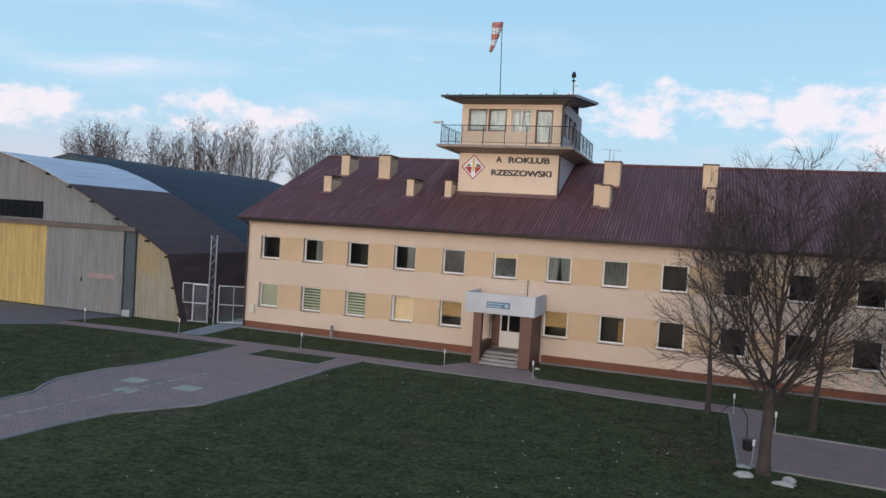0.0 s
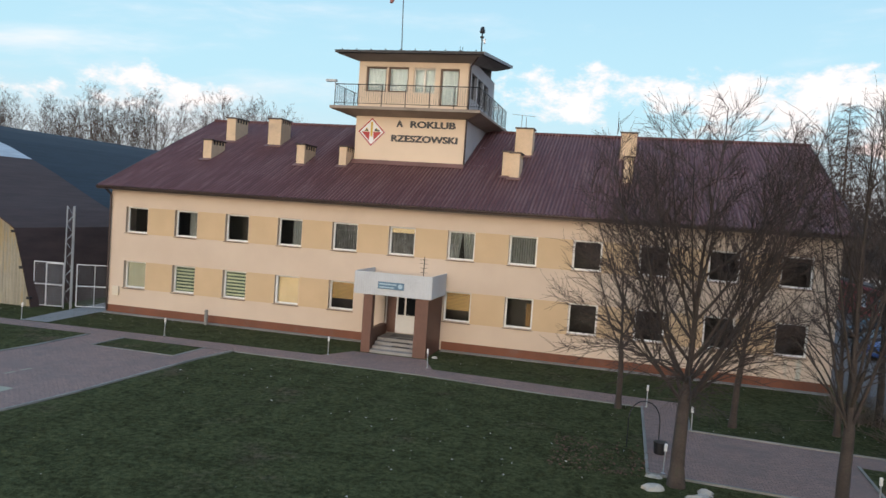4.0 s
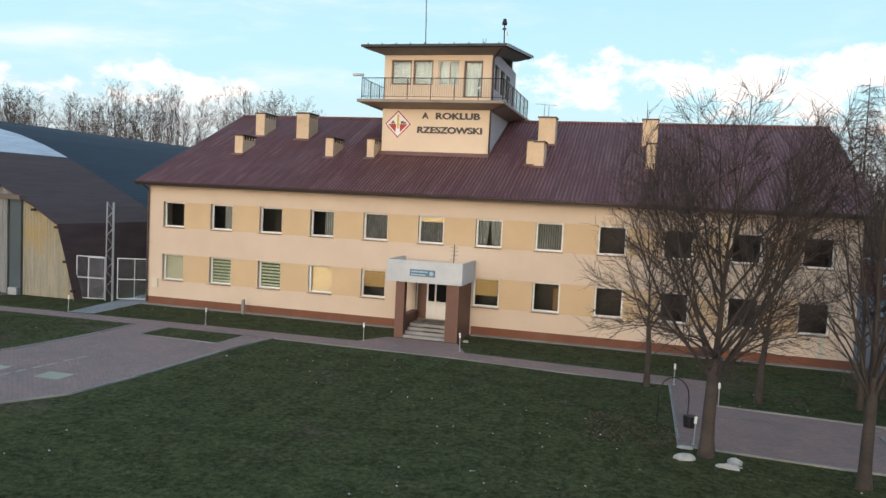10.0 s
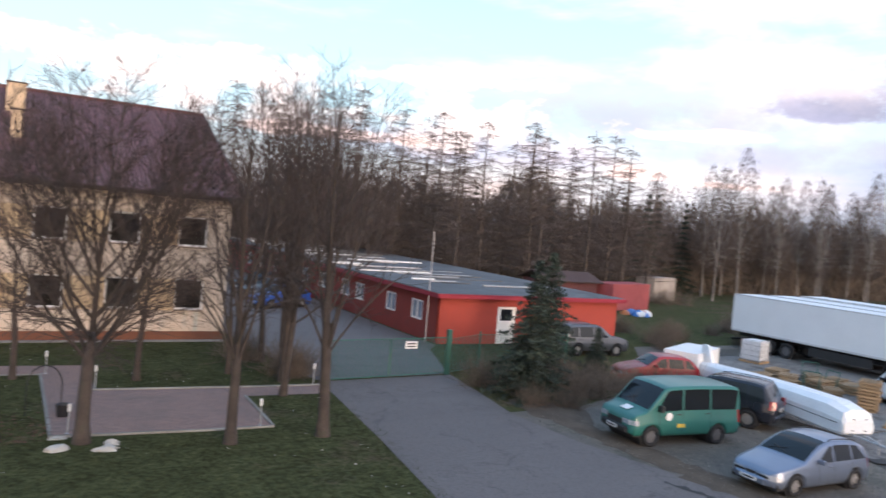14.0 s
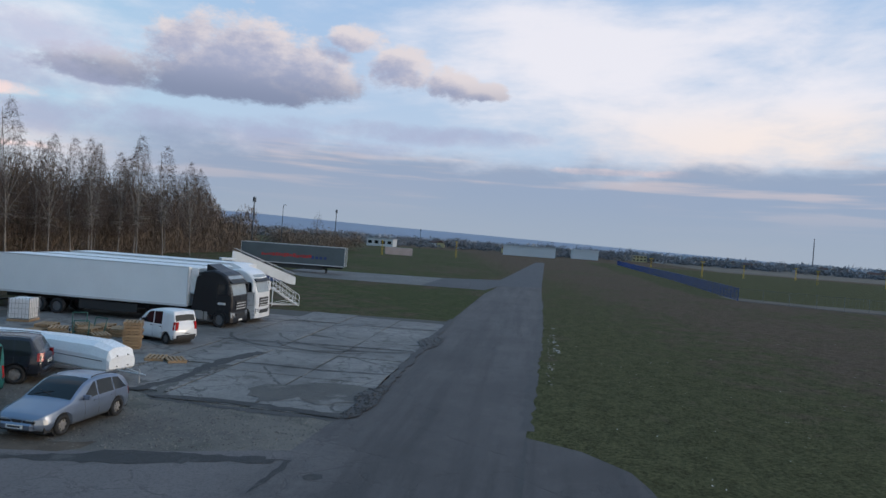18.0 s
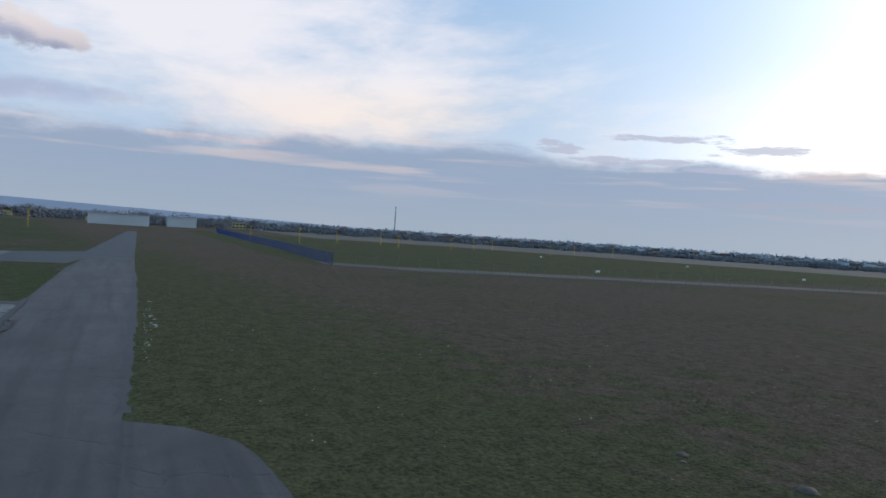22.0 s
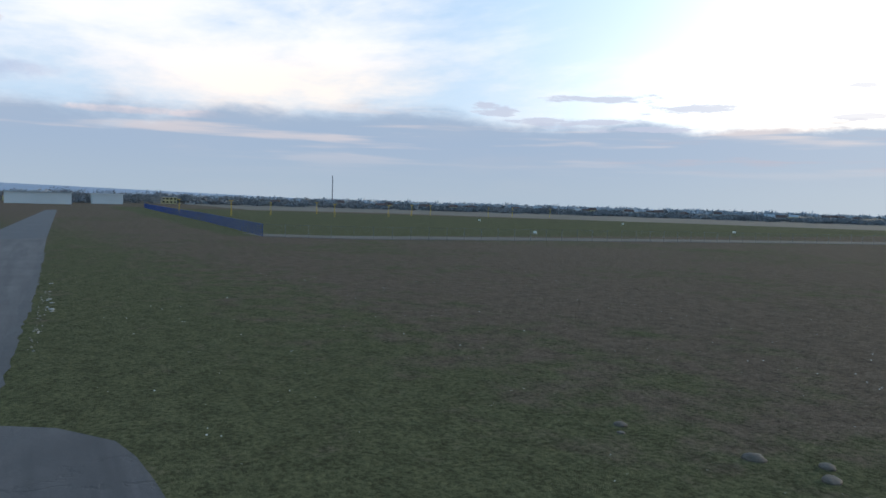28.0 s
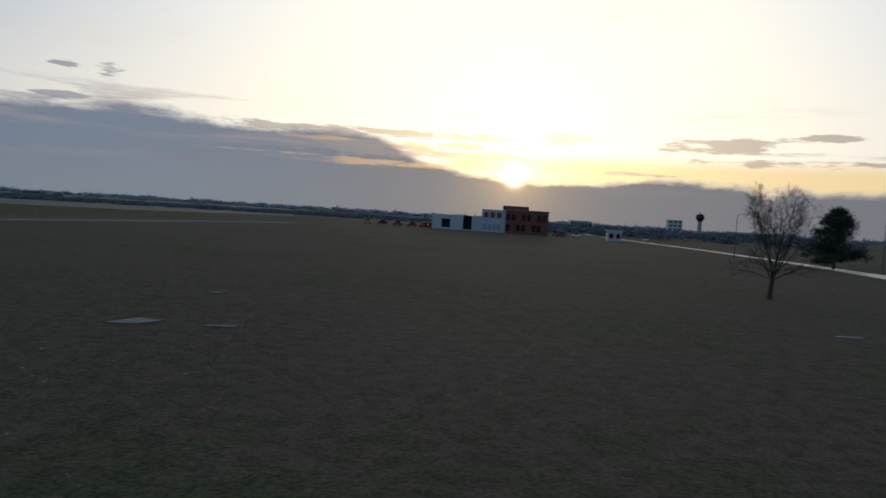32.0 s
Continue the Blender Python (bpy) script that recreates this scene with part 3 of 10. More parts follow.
sheet("pavement_path", [(-9.0, -5.2), (-4, -4.75), (6, -4.45), (14.4, -4.35), (15.3, -2.75), (18.7, -2.75), (19.5, -4.55), (24.4, -4.85), (27, -5.0), (29.6, -5.15), (29.4, -9.0), (34.9, -9.45), (37.2, -9.5),
      (36.75, -10.7), (34.0, -10.6), (33.85, -14.25), (31.9, -14.15), (27.95, -13.9), (27.95, -6.5), (24.5, -6.35), (19.2, -5.8), (11.0, -5.7), (3.4, -5.75), (-4, -5.95), (-8.4, -6.3)], 0.014, M_PAVER, "pink block path along the building", "paving")
for pts in ([(4.65, -15.4), (5.55, -15.4), (5.55, -14.65), (4.65, -14.65)], [(5.55, -16.85), (6.45, -16.85), (6.45, -16.15), (5.55, -16.15)], [(7.15, -15.4), (8.15, -15.4), (8.15, -14.6), (7.15, -14.6)]):
    sheet("pavement_inlay", pts, 0.017, mat("pale_yellow_blocks", (0.34, 0.33, 0.25), 0.85, vary=0.15, relief=0.003), "pale yellow paving block inlay", "paving")
for i in range(15):
    a, b = Vector((5.4, -21.4)), Vector((6.6, -12.0))
    p = a + (b - a) * (i / 15.0)
    q = p + (b - a).normalized() * 0.42
    w = Vector((0.05, 0))
    sheet("pavement_line", [tuple(p - w), tuple(p + w), tuple(q + w), tuple(q - w)], 0.017, MATS["pale_yellow_blocks"], "pale dashed line of paving blocks", "paving")
bm = B()
bm.faces.new([bm.verts.new(p) for p in ((-2.2, 3.2, 0.02), (-0.1, 0.3, 0.02), (0.2, -4.4, 0.016), (-1.2, -4.6, 0.016), (-1.75, -0.4, 0.02))])
one("pavement_ramp", bm, mat("pale_concrete_ramp", (0.25, 0.245, 0.24), 0.85, vary=0.15), "smooth pale concrete ramp up to the gate", "ramp", kind="structure")


def kerb(pts, w=0.08, h=0.06):
    bm = B()
    for a, b in zip(pts, pts[1:]):
        a, b = Vector(a), Vector(b)
        d = (b - a)
        side = Vector((-d.y, d.x)).normalized() * w / 2
        prism(bm, [tuple(a - side), tuple(b - side), tuple(b + side), tuple(a + side)], 0.0, h)
    one("kerb", bm, M_KERB, "thin pale concrete edging of the paving", "kerb", kind="structure")


kerb([(3.4, -31), (3.6, -19.9), (3.6, -18.5), (3.0, -17.5), (2.6, -16.4), (2.75, -14.2), (3.35, -12.3), (3.75, -9.0), (3.75, -6.0)])
kerb([(7.3, -31), (7.4, -23.0), (7.6, -21.1), (8.0, -19.25), (9.0, -17.8), (9.75, -16.7), (10.1, -14.2), (10.3, -11.0), (10.5, -8.0), (10.85, -5.75)])
kerb([(5.45, -5.75), (5.42, -7.75), (9.4, -7.85), (9.55, -5.75)], 0.06, 0.04)
kerb([(27.95, -6.5), (27.95, -13.9), (31.9, -14.2), (33.85, -14.25), (34.0, -10.6)])
kerb([(29.6, -5.15), (29.4, -9.0), (34.9, -9.4), (37.2, -9.45)])
kerb([(11.0, -5.75), (19.2, -5.85), (24.5, -6.4), (27.95, -6.5)], 0.05, 0.03)

# strips and pads further off
sheet("ground_pad", [(123.1, -22.1), (122.0, -6), (130, 0), (141, 0), (145.6, -22.4)], 0.008, M_PAD, "cracked concrete pad beside the road", "concrete")
sheet("ground_runway", [(400, -128), (394, -193), (285, -300), (205, -372), (165, -520), (420, -1500), (1200, -1500), (1200, -240), (700, -128)], 0.02, mat("dry_straw_runway", (0.092, 0.076, 0.056), 0.95, vary=0.3, big=0.02, fine=0.4), "pale dry grass strip of the runway", "grass")
sheet("road_airport", [(-21, -520), (-25.5, -462), (-31.3, -371), (-41, -297), (-44.8, -232), (-46.5, -189), (-46, -120), (-39, -120), (-39, -174), (-40.5, -232), (-37.5, -297), (-29, -371), (-23.5, -462), (-19, -520)], 0.02, mat("pale_smooth_asphalt", (0.20, 0.19, 0.19), 0.35, vary=0.15, big=0.1), "pale road towards the terminal", "road")


# ---- club building ----
WALL_L = 35.8
OPEN_UP, OPEN_LOW = [], []
for i in range(12):
    x = 1.0 + 2.958 * i
    OPEN_UP.append((x - 0.07, x + 1.26, 4.36, 5.75))
    if i != 5:
        OPEN_LOW.append((x - 0.07, x + 1.26, 1.40, 2.85))
DOOR_OPEN = (15.75, 17.65, 0.56, 2.62)


def front_wall(bm, x0, x1, z0, z1, holes, y=0.0, thick=0.35):
    """A wall facing -y with openings and their reveals."""
    xs = sorted({x0, x1, *[h[0] for h in holes], *[h[1] for h in holes]})
    zs = sorted({z0, z1, *[h[2] for h in holes], *[h[3] for h in holes]})

    def inside(a, b, c, d):
        return any(a >= h[0] - 1e-6 and b <= h[1] + 1e-6 and c >= h[2] - 1e-6 and d <= h[3] + 1e-6 for h in holes)

    for a, b in zip(xs, xs[1:]):
        for c, d in zip(zs, zs[1:]):
            if not inside(a, b, c, d):
                for yy, flip in ((y, False), (y + thick, True)):
                    q = [(a, yy, c), (b, yy, c), (b, yy, d), (a, yy, d)]
                    bm.faces.new([bm.verts.new(p) for p in (q[::-1] if flip else q)])
    for a, b, c, d in holes:
        for q in (((a, c), (a, d)), ((b, d), (b, c)), ((a, d), (b, d)), ((b, c), (a, c))):
            (xa, za), (xb, zb) = q
            bm.faces.new([bm.verts.new(p) for p in ((xa, y, za), (xa, y + thick, za), (xb, y + thick, zb), (xb, y, zb))])


house = thing("club_building", "two-storey cream club building with maroon corrugated roof", "building")
bm = B()
front_wall(bm, 0, WALL_L, 0, 6.72, OPEN_UP + OPEN_LOW + [DOOR_OPEN])
wall = new("front_wall", bpy.data.meshes.new("front_wall"))
bm.to_mesh(wall.data)
bm.free()
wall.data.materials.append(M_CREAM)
# reveal faces take a darker plaster with their shade put into the colour
wall.data.materials.append(mat("shaded_reveal_plaster", (0.52, 0.41, 0.31), 0.9, vary=0.12, relief=0.003))
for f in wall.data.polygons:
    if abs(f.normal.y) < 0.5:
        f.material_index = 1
wall.parent = house
RK, EAVE_Y, EAVE_Z, RIDGE_Y = 0.435, -0.57, 6.80, 10.55
RIDGE_Z = EAVE_Z + RK * (RIDGE_Y - EAVE_Y)


def roof_z(y):
    return EAVE_Z + RK * (y - EAVE_Y) if y <= RIDGE_Y else RIDGE_Z - RK * (y - RIDGE_Y)


for xa in (0.0, WALL_L - 0.3):
    bm = B()
    outline = [(0.352, 0), (20.8, 0), (20.8, 6.6), (RIDGE_Y, RIDGE_Z - 0.12), (0.352, 7.05)]
    loft(bm, [[(xa, y, z) for y, z in outline], [(xa + 0.3, y, z) for y, z in outline]])
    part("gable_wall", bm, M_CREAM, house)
bm = B()
box(bm, 0.3, WALL_L - 0.3, 20.5, 20.8, 0, 6.6)
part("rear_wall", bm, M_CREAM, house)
# rooms behind the windows; near-black walls stand in for their unlit gloom
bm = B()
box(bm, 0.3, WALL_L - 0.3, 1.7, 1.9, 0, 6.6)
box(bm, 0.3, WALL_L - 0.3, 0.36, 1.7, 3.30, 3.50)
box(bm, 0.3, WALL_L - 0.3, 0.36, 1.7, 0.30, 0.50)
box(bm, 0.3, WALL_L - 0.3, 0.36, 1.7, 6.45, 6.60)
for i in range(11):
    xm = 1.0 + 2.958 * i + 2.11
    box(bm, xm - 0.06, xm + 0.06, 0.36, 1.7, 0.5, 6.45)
part("inner_wall", bm, mat("inner_room_gloom", (0.040, 0.034, 0.030), 0.9), house)
# ochre fields between the windows, each its own painted panel
for row in (OPEN_UP, OPEN_LOW):
    for a, b in zip(row, row[1:]):
        if b[0] - a[1] > 3 or (row is OPEN_LOW and 14.5 < a[1] < 17):
            continue
        bm = B()
        box(bm, a[1] + 0.02, b[0] - 0.02, -0.004, 0.0, a[2] - 0.02, a[3])
        part("ochre_field", bm, M_BAND, house)
bm = B()
box(bm, 0.0, 15.2, -0.025, -0.001, 0.0, 0.42)
part("plinth", bm, M_PLINTH, house)
bm = B()
box(bm, 18.7, WALL_L, -0.025, -0.001, 0.0, 0.42)
part("plinth", bm, M_PLINTH, house)
bm = B()
box(bm, 0.0, 15.2, -0.45, -0.03, -0.05, 0.03)
box(bm, 18.75, WALL_L, -0.45, -0.03, -0.05, 0.03)
part("drip_strip", bm, M_KERB, house)


def corrugated(bm, x0, x1, rows, pitch=0.19, amp=0.042, per=6):
    """A corrugated roof slope: rows of (y, z) from eave to ridge; each course laps the one below."""
    n = int((x1 - x0) / pitch * per)
    verts, faces = [], []
    for (ya, za), (yb, zb) in zip(rows, rows[1:]):
        base = len(verts)
        lift = 0.006
        for k, (yy, zz, up) in enumerate(((ya, za, lift), (yb, zb, 0.0))):
            for i in range(n + 1):
                x = x0 + (x1 - x0) * i / n
                verts.append((x, yy, zz + up + amp * math.sin(2 * math.pi * i / per)))
        for i in range(n):
            faces.append((base + i, base + i + 1, base + n + 2 + i, base + n + 1 + i))
    return verts, faces


def slope_rows(y0, y1, count):
    return [(y0 + (y1 - y0) * k / count, roof_z(y0 + (y1 - y0) * k / count)) for k in range(count + 1)]


roof = thing("roof", "", "")
roof.parent = house
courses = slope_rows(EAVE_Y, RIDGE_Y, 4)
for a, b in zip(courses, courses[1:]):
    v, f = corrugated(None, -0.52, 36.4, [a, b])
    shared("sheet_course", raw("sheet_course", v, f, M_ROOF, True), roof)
v, f = corrugated(None, -0.52, 36.4, slope_rows(21.4, RIDGE_Y, 2), per=4)
shared("roof_rear", raw("roof_rear", v, f, M_ROOF, True), house)
for sx in (-0.52, 36.34):
    for (ya, yb) in ((EAVE_Y, RIDGE_Y), (RIDGE_Y, 21.4)):
        bm = B()
        za, zb = roof_z(ya), roof_z(yb)
        loft(bm, [[(sx, ya, za - 0.2), (sx + 0.06, ya, za - 0.2), (sx + 0.06, ya, za + 0.05), (sx, ya, za + 0.05)],
                  [(sx, yb, zb - 0.2), (sx + 0.06, yb, zb - 0.2), (sx + 0.06, yb, zb + 0.05), (sx, yb, zb + 0.05)]])
        part("barge_board", bm, M_DARKMETAL, house)
M_ROOFPALE = corrugated_mat("faded_roof_sheet", (0.20, 0.105, 0.105), moss=(0.26, 0.20, 0.20), rough=0.62)
v, f = corrugated(None, 9.1, 9.86, [(4.6, roof_z(4.6) + 0.012), (RIDGE_Y, RIDGE_Z + 0.012)])
shared("sheet_strip", raw("sheet_strip", v, f, M_ROOFPALE, True), house, label="paler faded strip of roof sheet")
bm = B()
tube(bm, (-0.5, RIDGE_Y, RIDGE_Z + 0.02), (36.4, RIDGE_Y, RIDGE_Z + 0.02), 0.11, n=8)
part("ridge_cap", bm, M_ROOF, house)
bm = B()
box(bm, -0.45, 36.3, -0.5, 0.0, 6.66, 6.71)
part("soffit", bm, M_SOFFIT, house)
bm = B()
box(bm, -0.5, 36.38, -0.56, -0.52, 6.62, 6.795)
box(bm, -0.5, 36.38, -0.12, -0.06, 6.70, 6.95)
part("fascia", bm, M_DARKMETAL, house)
bm = B()
ring = [(0.075 * math.cos(a), 0.075 * math.sin(a)) for a in [math.pi + k * math.pi / 8 for k in range(9)]] + [(0.06 * math.cos(a), 0.06 * math.sin(a)) for a in [2 * math.pi - k * math.pi / 8 for k in range(9)]]
loft(bm, [[(x, -0.62 + p, 6.76 + q) for p, q in ring] for x in (-0.5, 36.4)])
part("gutter", bm, M_DARKMETAL, house)
bm = B()
tube(bm, (0.02, -0.58, 6.68), (0.02, -0.09, 6.35), 0.05)
tube(bm, (0.02, -0.09, 6.38), (0.02, -0.09, 0.12), 0.05)
for z in (1.2, 3.4, 5.6):
    box(bm, -0.045, 0.085, -0.15, 0.0, z, z + 0.04)
part("downpipe", bm, M_DARKMETAL, house, "dark brown downpipe")
bm = B()
box(bm, 0.35, 0.72, -0.12, -0.001, 0.95, 1.45, 0.015)
part("meter_box", bm, mat("cream_meter_box", (0.66, 0.58, 0.46), 0.5, vary=0.06), house)

# windows
BLINDS = {("u", 1): "curtain_right", ("u", 3): "curtain_right", ("u", 4): "lace", ("u", 5): "lace_band", ("u", 6): "parted", ("u", 7): "vertical",
          ("l", 0): "roller", ("l", 1): "zebra", ("l", 2): "zebra", ("l", 3): "cream", ("l", 4): "amber", ("l", 6): "amber", ("l", 7): "lit"}
M_CURTAIN = mat("pale_green_curtain", (0.17, 0.175, 0.165), 0.9, vary=0.25)
M_LACE = mat("grey_lace_curtain", (0.085, 0.086, 0.085), 0.9, vary=0.5, big=3, fine=16)
M_ROLLER = mat("beige_roller_blind", (0.31, 0.30, 0.22), 0.8, vary=0.06)
M_CREAMB = mat("cream_roller_blind", (0.58, 0.44, 0.26), 0.8, vary=0.10, big=2)
M_AMBER = mat("amber_slat", (0.46, 0.28, 0.095), 0.6, vary=0.15)
M_ZEBRA = mat("dark_green_stripe", (0.030, 0.050, 0.034), 0.8)
M_PALE = mat("pale_blind_stripe", (0.40, 0.42, 0.29), 0.8)


def wave_curtain(bm, x0, x1, z0, z1, y, folds=7, amp=0.025):
    n = folds * 6
    lo, hi = [], []
    for i in range(n + 1):
        x = x0 + (x1 - x0) * i / n
        yy = y + amp * math.sin(2 * math.pi * folds * i / n)
        lo.append(bm.verts.new((x, yy, z0)))
        hi.append(bm.verts.new((x, yy, z1)))
    for i in range(n):
        bm.faces.new((lo[i], lo[i + 1], hi[i + 1], hi[i]))


def window(parent, x0, x1, z0, z1, y=0.0, blind="", set_back=0.16, mullion=False, sill=True, tilt=False, name="window", frame_mat=None):
    w = thing(name, "", "")
    w.parent = parent
    t = 0.085
    yf = y + set_back
    bm = B()
    for a, b, c, d in ((x0, x1, z0, z0 + t), (x0, x1, z1 - t, z1), (x0, x0 + t, z0 + t, z1 - t), (x1 - t, x1, z0 + t, z1 - t)):
        box(bm, a, b, yf, yf + 0.07, c, d)
    if mullion:
        xm = (x0 + x1) / 2
        box(bm, xm - 0.05, xm + 0.05, yf - 0.004, yf + 0.07, z0 + t, z1 - t)
    if tilt:
        box(bm, x0 + 0.02, x0 + 0.12, yf - 0.10, yf - 0.02, z0 + 0.05, z1 - 0.05)
    part("frame", bm, frame_mat or M_FRAME, w)
    bm = B()
    box(bm, x0 + t, x1 - t, yf + 0.03, yf + 0.036, z0 + t, z1 - t)
    g = part("pane", bm, M_CLEAR, w)
    g.visible_shadow = False
    if sill:
        bm = B()
        loft(bm, [[(x, y - 0.06, z0 - 0.045), (x, y - 0.06, z0 - 0.02), (x, yf, z0 + 0.004), (x, yf, z0 - 0.03)] for x in (x0 - 0.04, x1 + 0.04)])
        part("sill", bm, M_SILL, w)
    yb = yf + 0.12
    a, b, c, d = x0 + 0.05, x1 - 0.05, z0 + 0.05, z1 - 0.03
    if blind == "curtain_right":
        bm = B()
        wave_curtain(bm, a + (b - a) * 0.55, b, c, d, yb, 5)
        part("curtain", bm, M_CURTAIN, w)
    elif blind in ("lace", "lace_band"):
        bm = B()
        wave_curtain(bm, a, b, c, d - (0.25 if blind == "lace_band" else 0), yb, 10, 0.02)
        part("curtain", bm, M_LACE, w)
        if blind == "lace_band":
            bm = B()
            box(bm, a, b, yb - 0.03, yb + 0.02, d - 0.27, d)
            part("blind_roll", bm, M_CREAMB, w)
    elif blind == "parted":
        for s in (0, 1):
            bm = B()
            lo0, lo1 = (a, a + (b - a) * 0.38) if s == 0 else (a + (b - a) * 0.62, b)
            hi0, hi1 = (a, (a + b) / 2) if s == 0 else ((a + b) / 2, b)
            n = 24
            vs = [[], []]
            for i in range(n + 1):
                k = i / n
                yy = yb + 0.02 * math.sin(k * 25)
                vs[0].append(bm.verts.new((lo0 + (lo1 - lo0) * k, yy, c)))
                vs[1].append(bm.verts.new((hi0 + (hi1 - hi0) * k, yy, d)))
            for i in range(n):
                bm.faces.new((vs[0][i], vs[0][i + 1], vs[1][i + 1], vs[1][i]))
            part("curtain", bm, M_CURTAIN, w)
    elif blind == "vertical":
        n = 11
        for i in range(n):
            bm = B()
            xx = a + (b - a) * (i + 0.5) / n
            vs = [bm.verts.new(p) for p in ((xx - 0.035, yb - 0.03, c), (xx + 0.035, yb + 0.03, c), (xx + 0.035, yb + 0.03, d), (xx - 0.035, yb - 0.03, d))]
            bm.faces.new(vs)
            part("blind_slat", bm, M_CURTAIN, w)
    elif blind in ("roller", "cream"):
        bm = B()
        box(bm, a, b, yb, yb + 0.01, c, d)
        part("blind", bm, M_ROLLER if blind == "roller" else M_CREAMB, w)
    elif blind == "zebra":
        n = 16
        for i in range(n):
            bm = B()
            h = (d - c) / n
            box(bm, a, b, yb, yb + 0.008, c + h * i, c + h * (i + 1) - 0.002)
            part("blind_stripe", bm, M_PALE if i % 2 else M_ZEBRA, w)
    elif blind == "amber":
        n = 13
        top = c + (d - c) * 0.36
        for i in range(n):
            bm = B()
            zz = top + (d - top) * (i + 0.5) / n
            box(bm, a, b, yb - 0.008, yb + 0.008, zz - 0.020, zz + 0.020)
            part("blind_slat", bm, M_AMBER, w)
    elif blind == "lit":
        bm = B()
        box(bm, b - 0.35, b - 0.05, yb + 0.5, yb + 0.52, c, d - 0.3)
        part("curtain", bm, mat("dim_amber_curtain", (0.20, 0.11, 0.04), 0.9), w)
    return w


for key, row in (("u", OPEN_UP), ("l", OPEN_LOW)):
    for h in row:
        i = round((h[0] - 0.93) / 2.958)
        window(house, *h, set_back=0.20, blind=BLINDS.get((key, i), ""), tilt=(key, i) == ("l", 3))

# entrance: steps, pillars, parapet canopy, door
porch = thing("entrance_porch", "brown-pillared entrance porch with pale corrugated parapet canopy", "porch")
for k in range(4):
    bm = B()
    box(bm, 15.98, 18.02, -2.55 + 0.34 * k, -2.55 + 0.34 * (k + 1) + 0.03, 0.0 if k == 0 else 0.14 * k - 0.02, 0.14 * (k + 1), 0.012)
    part("step", bm, M_STEP, porch, "worn pale concrete step")
    if k:
        bm = B()
        box(bm, 16.75 + 0.12 * (k % 2), 17.62 + 0.12 * (k % 2), -2.50 + 0.34 * k, -2.26 + 0.34 * k, 0.14 * (k + 1) + 0.001, 0.14 * (k + 1) + 0.012)
        part("step_mat", bm, M_BLACK, porch, "dark rubber step mat")
bm = B()
box(bm, 15.98, 18.02, -1.19, -0.001, 0.0, 0.56)
part("landing", bm, M_STEP, porch)
bm = B()
box(bm, 16.4, 17.6, -0.95, -0.25, 0.561, 0.575)
part("doormat", bm, M_BLACK, porch)
M_TILE = mat("brown_pillar_tile", (0.150, 0.070, 0.048), 0.55, vary=0.15, fine=10)
for xa, xb in ((15.55, 15.98), (18.02, 18.62)):
    bm = B()
    box(bm, xa, xb, -2.58, -2.2, 0, 2.68)
    part("pillar", bm, M_TILE, porch)
bm = B()
box(bm, 15.62, 15.9, -2.2, -0.03, 0.0, 1.0)
part("side_parapet", bm, M_TILE, porch)
bm = B()
box(bm, 18.1, 18.62, -2.2, -0.03, 0.0, 2.68)
part("side_wall", bm, M_TILE, porch)
bm = B()
box(bm, 15.15, 18.7, -2.6, -0.03, 2.66, 2.76)
part("canopy_slab", bm, M_CLADDING, porch)


def ribbed(bm, a, b, z0, z1, thick=0.05, pitch=0.14, depth=0.015):
    """Upright trapezoid cladding from a to b."""
    a, b = Vector(a), Vector(b)
    d = (b - a)
    L = d.length
    d.normalize()
    nrm = Vector((d.y, -d.x))
    n = int(L / pitch)
    pts = []
    for i in range(n):
        s = L * i / n
        w = L / n
        for ds, o in ((0, 0.003), (w * 0.12, depth + 0.003), (w * 0.68, depth + 0.003), (w * 0.8, 0.003)):
            p = a + d * (s + ds) + nrm * o
            pts.append(p)
    pts.append(b)
    lo = [bm.verts.new((p.x, p.y, z0)) for p in pts]
    hi = [bm.verts.new((p.x, p.y, z1)) for p in pts]
    for i in range(len(pts) - 1):
        bm.faces.new((lo[i], lo[i + 1], hi[i + 1], hi[i]))
    q = [a, b, b - nrm * thick, a - nrm * thick]
    prism(bm, [tuple(p) for p in q], z0, z1)


for a, b in (((15.1, -2.68), (18.76, -2.68)), ((18.76, -2.66), (18.76, -0.03)), ((15.1, -0.03), (15.1, -2.66))):
    bm = B()
    ribbed(bm, a, b, 2.68, 3.70, pitch=0.105, depth=0.010)
    part("parapet", bm, M_CLADDING, porch, "pale grey ribbed metal parapet")
bm = B()
box(bm, 16.25, 17.48, -2.735, -2.705, 2.98, 3.30, 0.008)
sign = part("sign", bm, mat("blue_sign_plate", (0.085, 0.17, 0.25), 0.45), porch, "blue sign plate with unreadable pale lettering")
for z, a, b in ((3.20, 16.31, 17.12), (3.06, 16.31, 17.02)):
    bm = B()
    box(bm, a, b, -2.745, -2.736, z - 0.03, z + 0.03)
    part("lettering", bm, mat("pale_sign_letters", (0.34, 0.48, 0.56), 0.5), sign)
bm = B()
tube(bm, (17.30, -2.736, 3.14), (17.30, -2.746, 3.14), 0.105, n=20)
part("emblem", bm, MATS["pale_sign_letters"], sign)
bm = B()
tube(bm, (18.28, -2.5, 2.76), (18.28, -2.5, 4.55), 0.022)
for z in (3.85, 4.05, 4.25, 4.42):
    tube(bm, (18.1, -2.5, z), (18.46, -2.5, z), 0.008)
part("antenna", bm, M_BLACK, porch)
